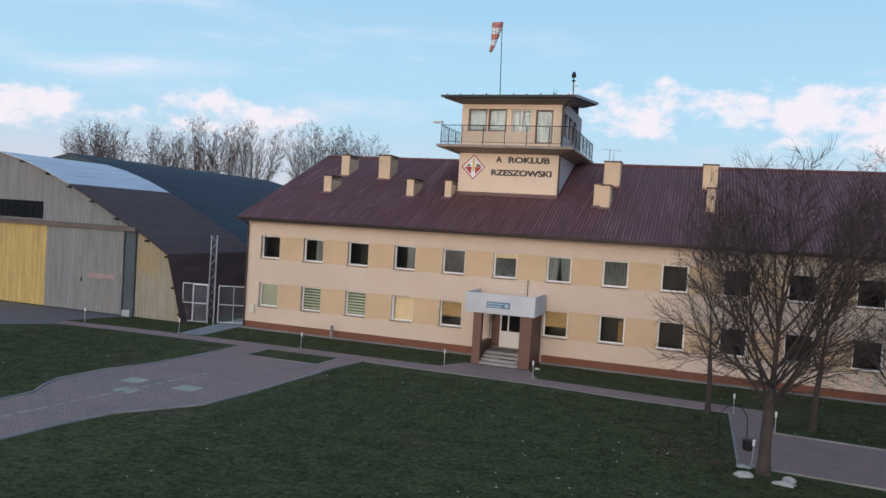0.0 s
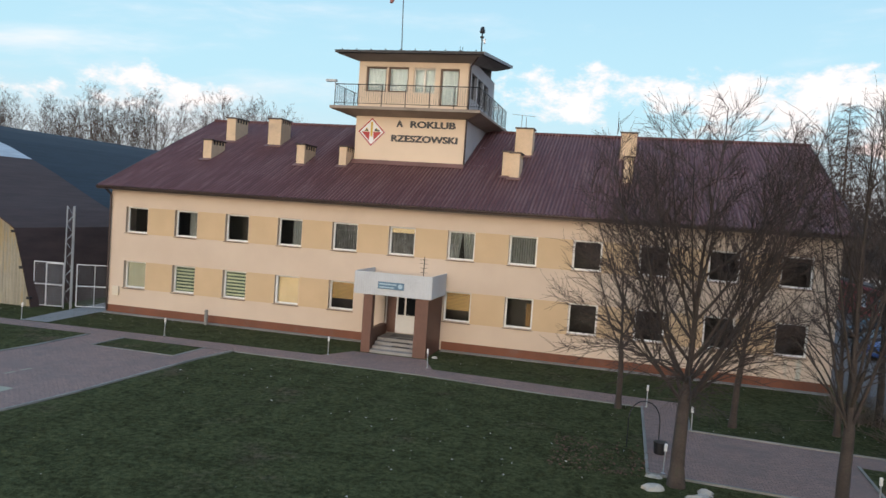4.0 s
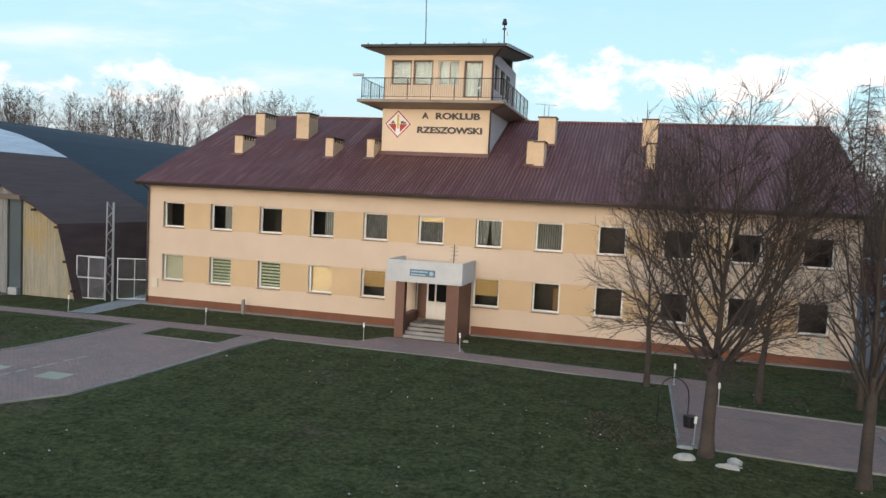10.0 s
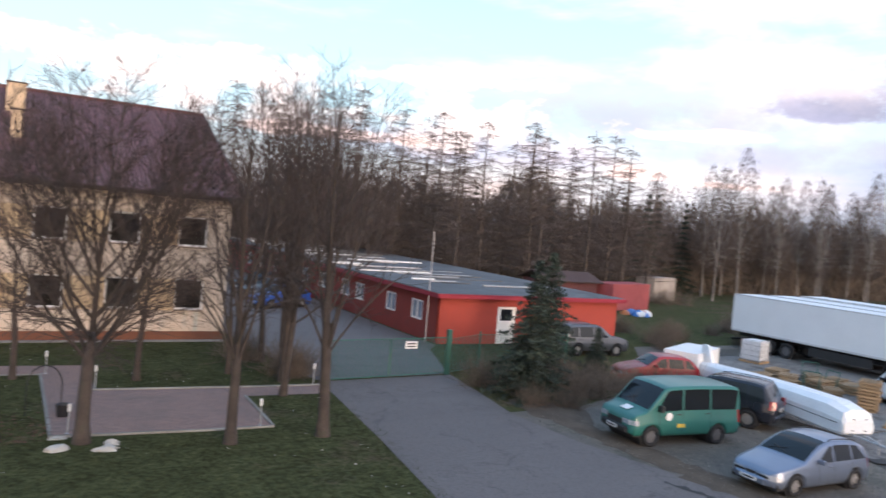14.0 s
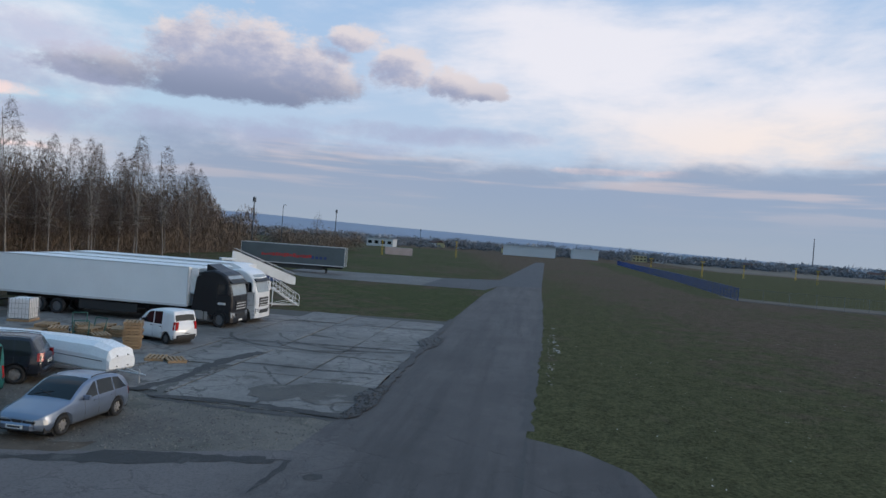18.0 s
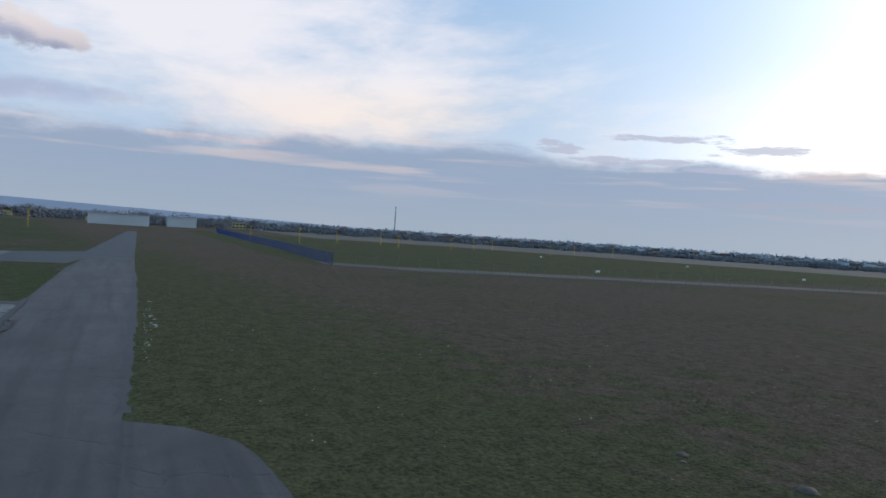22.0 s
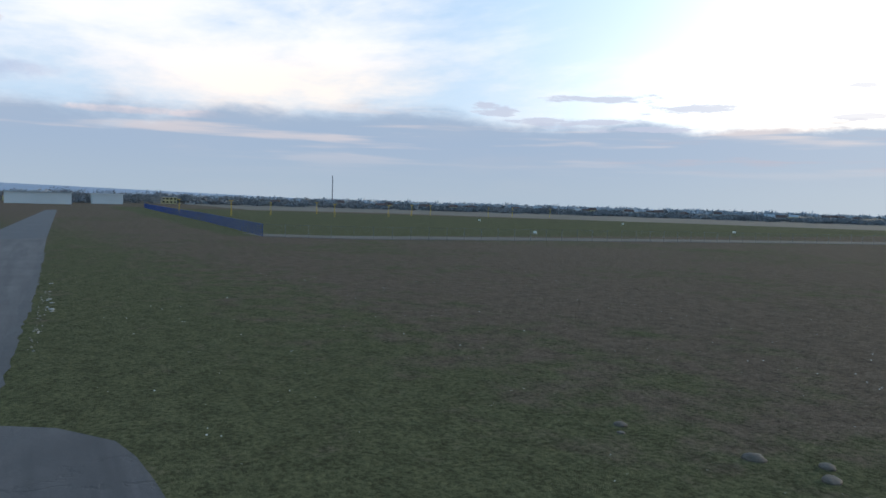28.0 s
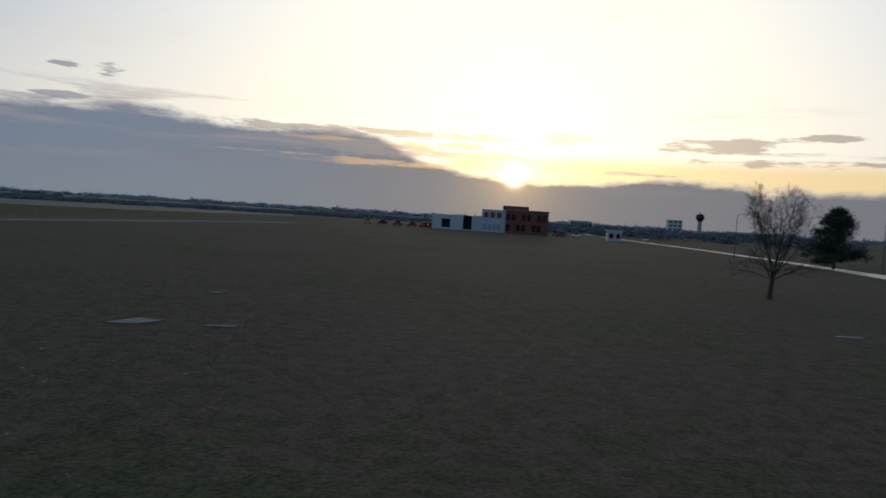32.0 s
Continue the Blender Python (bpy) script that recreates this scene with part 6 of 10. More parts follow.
for a, b, c, d in RW:
    w = thing("window", "", "")
    w.parent = red
    bm = B()
    for q in ((a, b, c, c + 0.09), (a, b, d - 0.09, d), (a, a + 0.09, c + 0.09, d - 0.09), (b - 0.09, b, c + 0.09, d - 0.09), ((a + b) / 2 - 0.05, (a + b) / 2 + 0.05, c + 0.09, d - 0.09)):
        box(bm, RX0 + 0.02, RX0 + 0.10, q[0], q[1], q[2], q[3])
    part("frame", bm, M_FRAME, w)
    bm = B()
    box(bm, RX0 + 0.06, RX0 + 0.07, a + 0.09, b - 0.09, c + 0.09, d - 0.09)
    # pale blue base colour stands in for sky reflected in the pane
    part("pane", bm, mat("painted_sky_reflection_pane", (0.25, 0.30, 0.36), 0.12, vary=0.05), w)
bm = B()
front_wall(bm, RX0, RX1, 0, 2.55, [(50.6, 51.9, 0.0, 2.1)], y=RY0, thick=0.25)
part("front_wall", bm, M_ORANGEWALL, red, "bright orange-red painted wall")
dr = thing("door", "", "")
dr.parent = red
bm = B()
box(bm, 50.6, 51.9, RY0 + 0.06, RY0 + 0.12, 0.0, 2.1)
part("leaf", bm, M_FRAME, dr, "white door leaf")
bm = B()
box(bm, 50.85, 51.65, RY0 + 0.05, RY0 + 0.058, 1.3, 1.95)
part("pane", bm, M_GLASS, dr)
bm = B()
box(bm, RX1 - 0.25, RX1, RY0 + 0.25, RY1, 0, 2.55)
part("side_wall", bm, M_REDWALL, red)
bm = B()
loft(bm, [[(RX0 - 0.45, RY0 - 0.5, 2.55), (RX1 + 0.3, RY0 - 0.5, 2.55), (RX1 + 0.3, RY1, 2.55), (RX0 - 0.45, RY1, 2.55)],
          [(RX0 - 0.45, RY0 - 0.5, 2.78), (RX1 + 0.3, RY0 - 0.5, 2.78), (RX1 + 0.3, RY1, 2.78), (RX0 - 0.45, RY1, 2.78)]])
part("roof_edge", bm, M_REDEDGE, red)
bm = B()
loft(bm, [[(RX0 - 0.4, RY0 - 0.4, 2.79), (RX1 + 0.2, RY0 - 0.4, 2.79), (RX1 + 0.2, RY1, 2.79), (RX0 - 0.4, RY1, 2.79)],
          [(RX0 - 0.4, RY0 - 0.2, 2.82), (RX1 + 0.2, RY0 - 0.2, 2.82), (RX1 + 0.2, RY1, 3.0), (RX0 - 0.4, RY1, 3.0)]])
part("roof", bm, M_FELT, red)
rr_ = random.Random(19)
for i in range(44):
    bm = B()
    y = 2.0 + i * 0.92 + rr_.uniform(-0.2, 0.2)
    x = RX0 + rr_.uniform(-0.2, 3.5) + max(0.0, 7.0 - y) * 0.5
    z = 2.84 + 0.0045 * y
    box(bm, x, min(RX1, x + rr_.uniform(1.2, 7.0)), y, y + rr_.uniform(0.08, 0.45), z, z + rr_.uniform(0.03, 0.16))
    one("roof_panel", bm, (M_STEEL, M_FELT, M_GREYWALL, M_WHITE, M_FELT)[i % 5], "loose pale strip lying on the flat roof", "panel", group="strips on the annex roof")
pole = thing("yard_pole", "thin grey steel pole in front of the annex", "pole", pose(46.4, -1.0, 0))
bm = B()
tube(bm, (0, 0, 0), (0, 0, 6.0), 0.035, 0.025, n=8)
part("shaft", bm, M_GREYWALL, pole)
shed = thing("small_shed", "weathered brown shed with low rusty roof", "shed")
bm = B()
box(bm, 66.4, 72.0, 13.8, 17.3, 0, 2.4)
part("wall", bm, mat("faded_wine_boards", (0.13, 0.045, 0.045), 0.85, vary=0.3), shed)
bm = B()
loft(bm, [[(66.0, y, z), (72.4, y, z), (72.4, y, z + 0.1), (66.0, y, z + 0.1)] for y, z in ((13.4, 2.35), (15.5, 3.1), (17.7, 2.35))])
part("roof", bm, M_BROWNROOF, shed)
bm = B()
ribbed(bm, (72.8, 12.6), (79.0, 14.2), 0.1, 2.45, 2.2, 0.28)
one("red_container", bm, mat("faded_pink_red_steel", (0.36, 0.075, 0.075), 0.7, vary=0.2), "faded red steel container", "container")
bm = B()
ribbed(bm, (86.8, 21.0), (91.6, 22.4), 0.1, 2.6, 2.2, 0.28)
one("pale_container", bm, mat("pale_buff_steel", (0.36, 0.31, 0.27), 0.7, vary=0.2), "pale buff steel container among trees", "container")
for i in range(9):
    bm = B()
    cx, cy = 73.6 + random.uniform(-1.4, 1.4), 10.6 + random.uniform(-0.7, 0.7)
    ob = new("rubbish_bag", lump_mesh("rubbish_bag", random.uniform(.35, .7), random.uniform(.3, .5), random.uniform(.3, .6), 60 + i, (mat("blue_plastic_bag", (0.03, 0.16, 0.45), 0.4), mat("orange_plastic_bag", (0.55, 0.16, 0.04), 0.4), M_WHITE)[i % 3]))
    ob.matrix_basis = pose(cx, cy, 0)
    bm.free()
    tagged(ob, "crumpled plastic bag in a heap by the container", "bag", "bags heap")

# ---- gate to the yard ----
M_GREENSTEEL = mat("green_gate_steel", (0.030, 0.115, 0.085), 0.5, vary=0.15)
yg = thing("mesh_gate", "green wire mesh double gate, closed", "gate")
for x, y in ((37.45, -9.05), (43.35, -8.4)):
    bm = B()
    box(bm, x - 0.09, x + 0.09, y - 0.09, y + 0.09, 0, 1.95)
    part("post", bm, M_GREENSTEEL, yg)
mesh_panel(yg, (37.55, -9.0), (40.35, -8.75), 0.10, 1.62, M_GREENSTEEL, 0.022, 0.055, name="gate_leaf", wire=0.0048)
mesh_panel(yg, (40.42, -8.74), (43.25, -8.42), 0.10, 1.62, M_GREENSTEEL, 0.022, 0.055, name="gate_leaf", wire=0.0048)
bm = B()
box(bm, 41.05, 41.6, -8.76, -8.73, 1.22, 1.52)
gs = part("sign", bm, M_WHITE, yg, "white notice with unreadable dark lines")
for k in range(2):
    bm = B()
    box(bm, 41.12, 41.53, -8.768, -8.761, 1.28 + 0.11 * k, 1.34 + 0.11 * k)
    part("lettering", bm, M_LETTER, gs)
fence = thing("mesh_fence", "green wire mesh fence beside the gate", "fence")
prev = None
for i, (x, y) in enumerate(((43.45, -8.4), (45.7, -7.3), (48.0, -7.6), (50.3, -8.0))):
    bm = B()
    tube(bm, (x, y, 0), (x, y, 1.7), 0.04)
    part("post", bm, M_GREENSTEEL, fence)
    if prev:
        mesh_panel(fence, prev, (x, y), 0.08, 1.55, M_GREENSTEEL, 0.014, 0.06, name="fence_panel", wire=0.0045)
    prev = (x, y)


# ---- conifers and shrubs ----
def needle_cloud(rnd, verts, faces, centre, rx, rz, n, size):
    for _ in range(n):
        u = np.array([rnd.gauss(0, 0.5), rnd.gauss(0, 0.5), rnd.gauss(0, 0.5)])
        p = np.array(centre) + u * np.array([rx, rx, rz])
        a = np.array([rnd.gauss(0, 1), rnd.gauss(0, 1), rnd.gauss(0, 0.6)])
        b = np.array([rnd.gauss(0, 1), rnd.gauss(0, 1), rnd.gauss(0, 0.6)])
        a *= size / np.linalg.norm(a)
        b *= size * 0.45 / np.linalg.norm(b)
        k = len(verts)
        verts += [tuple(p - a), tuple(p + b), tuple(p + a)]
        faces.append((k, k + 1, k + 2))


def spruce(seed, height, radius, layers=22, per=13, leaf=0.16):
    rnd = random.Random(seed)
    wood = [(np.array([[0, 0, -0.05], [0, 0, height * 0.5], [0, 0, height]]), [0.03 + height * 0.013, 0.02 + height * 0.007, 0.01], 7)]
    verts, faces = [], []
    for k in range(layers):
        f = k / (layers - 1)
        z = 0.25 + (height - 0.3) * f
        r = radius * (1 - f) ** 0.85 * rnd.uniform(0.85, 1.12) + 0.08
        m = max(4, int(per * (1 - f * 0.6)))
        for j in range(m):
            az = 2 * math.pi * j / m + rnd.uniform(-0.3, 0.3)
            rr = r * rnd.uniform(0.7, 1.1)
            tip = np.array([math.cos(az) * rr, math.sin(az) * rr, z - 0.22 * rr + rnd.uniform(-0.1, 0.15)])
            base = np.array([0, 0, z + 0.05])
            wood.append((np.array([base, (base + tip) / 2 + [0, 0, -0.06 * rr], tip]), [0.018, 0.012, 0.005], 3))
            steps = max(2, int(rr / 0.22))
            for s in range(1, steps + 1):
                c = base + (tip - base) * (s / steps)
                needle_cloud(rnd, verts, faces, c, 0.13 + 0.08 * rr * (1 - s / steps), 0.08, 9, leaf)
    return wood, verts, faces


def conifer_thing(name, label, seed, height, radius, m, group, **kw):
    wood, v, f = spruce(seed, height, radius, **kw)
    t = thing(name, label, "tree", m, group)
    shared("trunk", tubes_mesh("trunk", wood, M_BARK), t)
    o = shared("needles", raw("needles", v, f, M_NEEDLE), t)
    o["kind"] = "stuff"
    return t


sp = conifer_thing("spruce", "dark green young spruce beside the drive", 4, 5.3, 1.75, pose(44.7, -12.5, 0), "conifers by the drive")
copy_scaled(sp, rot(50.2, -6.6, 100, 1.02))
copy_scaled(sp, rot(50.8, -9.6, 200, 0.42))


def shrub(seed, n=260, r=0.9, h=1.2):
    rnd = random.Random(seed)
    br = []
    for _ in range(n):
        az, el = rnd.uniform(0, 6.28), rnd.uniform(0.3, 1.4)
        L = h * rnd.uniform(0.5, 1.1)
        d = (math.cos(az) * math.cos(el), math.sin(az) * math.cos(el), math.sin(el))
        p, q, _d = grow(rnd, (rnd.gauss(0, r * 0.35), rnd.gauss(0, r * 0.35), 0), d, L, 0.008, 0.004, 3, 0.2, 0.03)
        br.append((p, q, 3))
    return tubes_mesh("shrub", br, M_SHRUB)


shrub_me = [shrub(s) for s in (1, 2)]
rnd_s = random.Random(5)
SHRUBS = [(45.6, -11.2), (46.3, -12.6), (43.9, -10.6), (47.5, -13.0), (46.8, -10.2), (48.3, -11.9), (49.6, -12.6), (44.0, -13.6), (45.4, -14.2), (48.6, -9.9), (50.6, -12.4), (52.2, -12.9), (35.6, -4.5), (36.6, -7.6), (37.2, -6.4),
          (66, -1), (68, 1.5), (64, 2.5), (70, -3), (72, 1), (75, 2), (63, -2), (78, 4), (61.5, -4)]
for x, y in SHRUBS:
    ob = new("shrub", shrub_me[rnd_s.randrange(2)])
    ob.matrix_basis = rot(x, y, rnd_s.uniform(0, 360), rnd_s.uniform(0.8, 1.4))
    tagged(ob, "dry leafless brown shrub on rough ground", "shrub", "dry shrubs")

# ---- woods behind ----
WOODS = "trees of the wood behind the yard"
larch_w = []


def larch(seed, height=17.0):
    rnd = random.Random(seed)
    wood, twigs = [], []
    tp, tr, td = grow(rnd, (0, 0, 0), (0, 0, 1), height, 0.19, 0.02, 16, 0.01, 0.03)
    wood.append((tp, tr, 7))
    for k in range(84):
        f = 0.14 + 0.85 * k / 84 + rnd.uniform(-0.02, 0.02)
        z = f * 16
        i = min(15, int(z))
        base = tp[i] + (tp[i + 1] - tp[i]) * (z - i)
        az = k * 2.4 + rnd.gauss(0, 0.3)
        L = (1.0 - f) ** 0.8 * height * 0.33 * rnd.uniform(0.6, 1.2) + 0.35
        p, r, d = grow(rnd, base, (math.cos(az), math.sin(az), rnd.uniform(-0.1, 0.3)), L, 0.028 * (1.1 - f) + 0.012, 0.010, 5, 0.05, -0.02)
        wood.append((p, r, 4))
        for m in range(int(8 + L * 6)):
            s = rnd.randrange(0, 5)
            b = p[s] + (p[s + 1] - p[s]) * rnd.random()
            side = rnd.choice((-1, 1))
            dd = np.array([-math.sin(az) * side, math.cos(az) * side, rnd.uniform(-0.7, 0.1)]) + np.array([math.cos(az), math.sin(az), 0]) * 0.5
            q, rr, _d = grow(rnd, b, dd / np.linalg.norm(dd), rnd.uniform(0.3, 0.8), 0.012, 0.008, 2, 0.12, -0.05)
            twigs.append((q, rr, 3))
    return wood, twigs


lx = tree_thing("larch", "tall leafless larch with layered drooping branches", "tree", *larch(11), M_WOODBARK, M_WOODTWIG, rot(66, 24, 0), WOODS)
bx = tree_thing("birch", "leafless birch with white trunk and hanging twigs", "tree", *crown_tree(21, 16.2, 0.115, 4.0, 2.6, 3.2, 28, 150, 1150, droop=0.75, twig_r=0.0105, lead=0.95, top=0.45, fork=2, wander=0.03), M_BIRCH, M_BIRCHTWIG, rot(112, 24, 0), WOODS)
bx2 = tree_thing("birch", "leafless birch with forked white trunk", "tree", *crown_tree(37, 15.5, 0.105, 4.6, 2.3, 3.8, 26, 140, 1000, droop=0.7, twig_r=0.0105, lead=0.95, top=0.4, fork=2, wander=0.035), M_BIRCH, M_BIRCHTWIG, rot(118, 22, 0), WOODS)
wx = tree_thing("bare_tree", "tall leafless broadleaf tree in the wood", "tree", *crown_tree(52, 14, 0.17, 3.0, 3.3, 2.4, 18, 120, 560, twig_r=0.011, lead=0.78, fork=2), M_WOODBARK, M_WOODTWIG, rot(60, 30, 0), WOODS)
px_ = conifer_thing("pine", "dark green pine among leafless trees", 9, 12.5, 2.6, rot(100, 34, 0), WOODS, layers=16, per=9, leaf=0.30)
rw_ = random.Random(77)


def scatter(src, pts, s0=0.85, s1=1.15):
    for x, y in pts:
        copy_scaled(src, rot(x, y, rw_.uniform(0, 360), rw_.uniform(s0, s1), rw_.uniform(-2, 2)))


scatter(lx, [(62, 22), (66, 29), (75, 33), (81, 20), (72, 24), (57, 42), (64, 25), (78, 26), (88, 27), (70, 20), (73.5, 27), (77, 21), (79.5, 30), (63, 31), (68, 34), (58, 36), (82.5, 24), (85, 33), (54, 46), (60, 48), (86.5, 22)], 0.84, 1.06)
scatter(lx, [(50, 40), (53.5, 36), (56, 33), (59.5, 30), (47, 44), (62.5, 27.5), (51.5, 44), (57, 38.5)], 1.04, 1.2)
scatter(bx, [(104, 29), (111, 23), (119, 31), (128, 26), (136, 29), (148, 30), (107, 26), (114, 29), (122, 25), (130, 30), (139, 28), (147, 33), (133, 24), (152, 29), (126, 35), (160, 36), (100, 24), (143, 38), (155, 26), (172, 36), (178, 38), (184, 40), (190, 42), (166, 40), (196, 45)][::2], 0.95, 1.22)
scatter(bx2, [(110, 31), (125, 28), (136, 33), (145, 27), (150, 38), (117, 34), (157, 32), (129, 22), (141, 24), (163, 31), (168, 35), (175, 41), (181, 36), (187, 45), (160, 42), (193, 40), (121, 27), (132, 31), (143, 33), (153, 34)][::2], 0.95, 1.2)
scatter(wx, [(68, 28), (76, 30), (86, 36), (94, 38), (108, 34), (118, 38), (60, 34), (100, 34), (128, 40), (140, 36), (150, 42), (158, 38), (56, 28), (64, 40), (74, 36), (88, 30), (92, 34), (50, 52), (42, 62), (46, 70), (80, 40), (96, 30), (104, 38), (52, 62), (90, 26), (84, 42), (70, 44), (98, 42), (112, 42), (122, 44), (132, 46)], 0.8, 1.12)
scatter(wx, [(52, 40.5), (47, 46), (55.5, 39.3), (44, 54), (58.8, 38), (62, 36.4), (57, 50), (61, 53), (65.3, 35), (50, 56)], 1.22, 1.36)
scatter(px_, [(94, 30), (103, 32), (108, 36), (116, 40), (126, 42), (138, 44), (98, 38), (88, 38), (78, 44), (112, 34), (102, 40), (106, 43), (120, 36), (132, 38), (146, 42), (154, 45), (92, 42), (84, 36), (166, 44)], 0.72, 0.98)
scatter(wx, [(102, 33), (110, 37), (116, 33), (124, 37), (131, 35), (138, 39), (146, 36), (154, 40), (162, 37), (170, 42), (105, 30), (120, 33)], 0.85, 1.1)
# trees beyond the hangars and the roof ridge
wy = tree_thing("bare_tree", "broad leafless tree behind the hangars", "tree", *vase_tree(61, 22.6, 0.32, 4.8, 7.0, 22, 7, 0.38, 0.22, 0.016, low_z=1.6), M_WOODBARK, M_WOODTWIG, rot(-48.5, 58.6, 0), WOODS)
scatter(wy, [(-57.5, 63), (-51, 68), (-32.4, 65.7), (-44, 66), (-63, 66), (-80, 70)], 0.9, 1.05)
scatter(wy, [(-66, 57), (-27.9, 58), (-23.2, 61), (-26.7, 68.6), (-72, 60)], 0.86, 0.98)
scatter(wx, [(24, 66), (19, 70), (33, 62), (36, 66)], 1.1, 1.25)


def thicket(name, x0, x1, y0, y1, h, n, seed, label):
    """Undergrowth: many thin stems and scraps in one mesh."""
    rnd = random.Random(seed)
    br = []
    for _ in range(n):
        x, y = rnd.uniform(x0, x1), rnd.uniform(y0, y1)
        L = h * rnd.uniform(0.4, 1.1)
        p, r, _d = grow(rnd, (x, y, 0), (rnd.gauss(0, 0.25), rnd.gauss(0, 0.25), 1), L, 0.03, 0.012, 3, 0.16, 0.0)
        br.append((p, r, 3))
        for _k in range(3):
            q, rr, _d = grow(rnd, p[rnd.randrange(1, 3)], (rnd.gauss(0, 1), rnd.gauss(0, 1), 0.5), L * 0.35, 0.016, 0.008, 2, 0.2, 0.05)
            br.append((q, rr, 3))
    ob = new(name, tubes_mesh(name, br, M_SHRUB))
    return tagged(ob, label, "undergrowth", kind="stuff")


thicket("undergrowth", 62, 200, 34, 50, 5.0, 7000, 3, "dense brown leafless undergrowth of the wood")
thicket("undergrowth", 46, 96, 46, 60, 5.0, 2600, 4, "dense brown leafless undergrowth behind the annex")
thicket("undergrowth", 58, 90, 18, 26, 1.6, 1500, 5, "low brown brush at the edge of the wood")


def wood_mass(name, label, x0, x1, y0, y1, h, n, seed, material, size):
    """The dark depth of the wood: many thin scraps of stem and twig."""
    rs = np.random.RandomState(seed)
    verts, faces = [], []
    for _ in range(n):
        x, y = rs.uniform(x0, x1), rs.uniform(y0, y1)
        z = h * rs.uniform(0, 1) ** 1.5 * (0.85 + 0.75 * noise.noise(Vector((x * 0.11, y * 0.11, seed))))
        a = rs.normal(0, 1, 3) * (0.4, 0.4, 1.5)
        a *= size / np.linalg.norm(a)
        b = np.cross(a, rs.normal(0, 1, 3))
        b *= size * 0.06 / (np.linalg.norm(b) + 1e-9)
        k = len(verts)
        p = np.array([x, y, max(z, 0.1)])
        verts += [tuple(p - a), tuple(p + b), tuple(p + a), tuple(p - b)]
        faces.append((k, k + 1, k + 2, k + 3))
    tagged(new(name, raw(name, verts, faces, material)), label, "undergrowth", kind="stuff")


wood_mass("wood_depth", "dark tangled depth of the leafless wood", 58, 205, 44, 62, 11.5, 44000, 5, M_SHRUB, 1.2)
wood_mass("wood_depth", "dark tangled depth of the wood behind the annex", 40, 92, 58, 72, 11.0, 16000, 6, M_SHRUB, 1.1)
wood_mass("wood_depth", "low brown tangle at the foot of the wood", 60, 200, 30, 44, 3.0, 12000, 7, M_SHRUB, 0.7)

wood_mass("wood_depth", "dark tangled middle storey of the birch wood", 92, 205, 32, 44, 11.5, 42000, 8, M_SHRUB, 1.0)
wood_mass("wood_depth", "dark tangled middle of the wood behind the shed", 54, 98, 39, 48, 12.5, 17000, 9, M_SHRUB, 1.1)

def round_pine(seed, height, radius):
    rnd = random.Random(seed)
    wood = [(np.array([[0, 0, -0.05], [0.1, 0, height * 0.4], [0, 0.1, height * 0.9]]), [0.28, 0.2, 0.05], 7)]
    verts, faces = [], []
    for _ in range(130):
        f = rnd.uniform(0.10, 1.0)
        r = radius * (1.02 - f) ** 0.6 * min(1.0, f * 5) * rnd.uniform(0.25, 1.0)
        az = rnd.uniform(0, 6.28)
        c = (math.cos(az) * r, math.sin(az) * r, height * f * 0.95)
        wood.append((np.array([[0, 0, c[2] - 0.6], list(c)]), [0.06, 0.02], 4))
        needle_cloud(rnd, verts, faces, c, 1.15, 0.75, 120, 0.38)
    return wood, verts, faces


wood_, v_, f_ = round_pine(6, 11.8, 6.2)
rp_ = thing("pine", "broad dark pine beside the airport road", "tree", rot(-43.5, -206, 0, 1.12))
shared("trunk", tubes_mesh("trunk", wood_, M_BARK), rp_)
o_ = shared("needles", raw("needles", v_, f_, M_NEEDLE), rp_)
o_["kind"] = "stuff"


# ---- vehicles ----
M_TYRE, M_LAMPGLASS = M_RUBBER, mat("clear_headlamp", (0.30, 0.32, 0.34), 0.25, 0.0, vary=0.05)
M_TAIL = mat("red_tail_lamp", (0.35, 0.012, 0.012), 0.2, vary=0.05)
M_AUTOGLASS = glass_mat("tinted_car_glass", (0.012, 0.015, 0.018), 0.05)
M_TRIM = mat("black_plastic_trim", (0.022, 0.022, 0.023), 0.6)
M_PLATE = mat("white_number_plate", (0.70, 0.70, 0.68), 0.5, vary=0.05)


def paint(name, colour, metal=0.0, rough=0.3):
    """Car paint: even colour under a thin clear coat, a little dust low down."""
    m, tree, b = principled(name)
    pos = local_pos()
    film = fbm(pos, 1.4, 3.0, 0.5)
    col = mixc(step(film, 0.35, 0.7), colour, tuple(c * 0.90 + 0.006 for c in colour))
    put(b, "Base Color", col)
    put(b, "Metallic", metal)
    put(b, "Roughness", rough)
    put(b, "Coat Weight", 0.25)
    put(b, "Coat Roughness", 0.06)
    return m


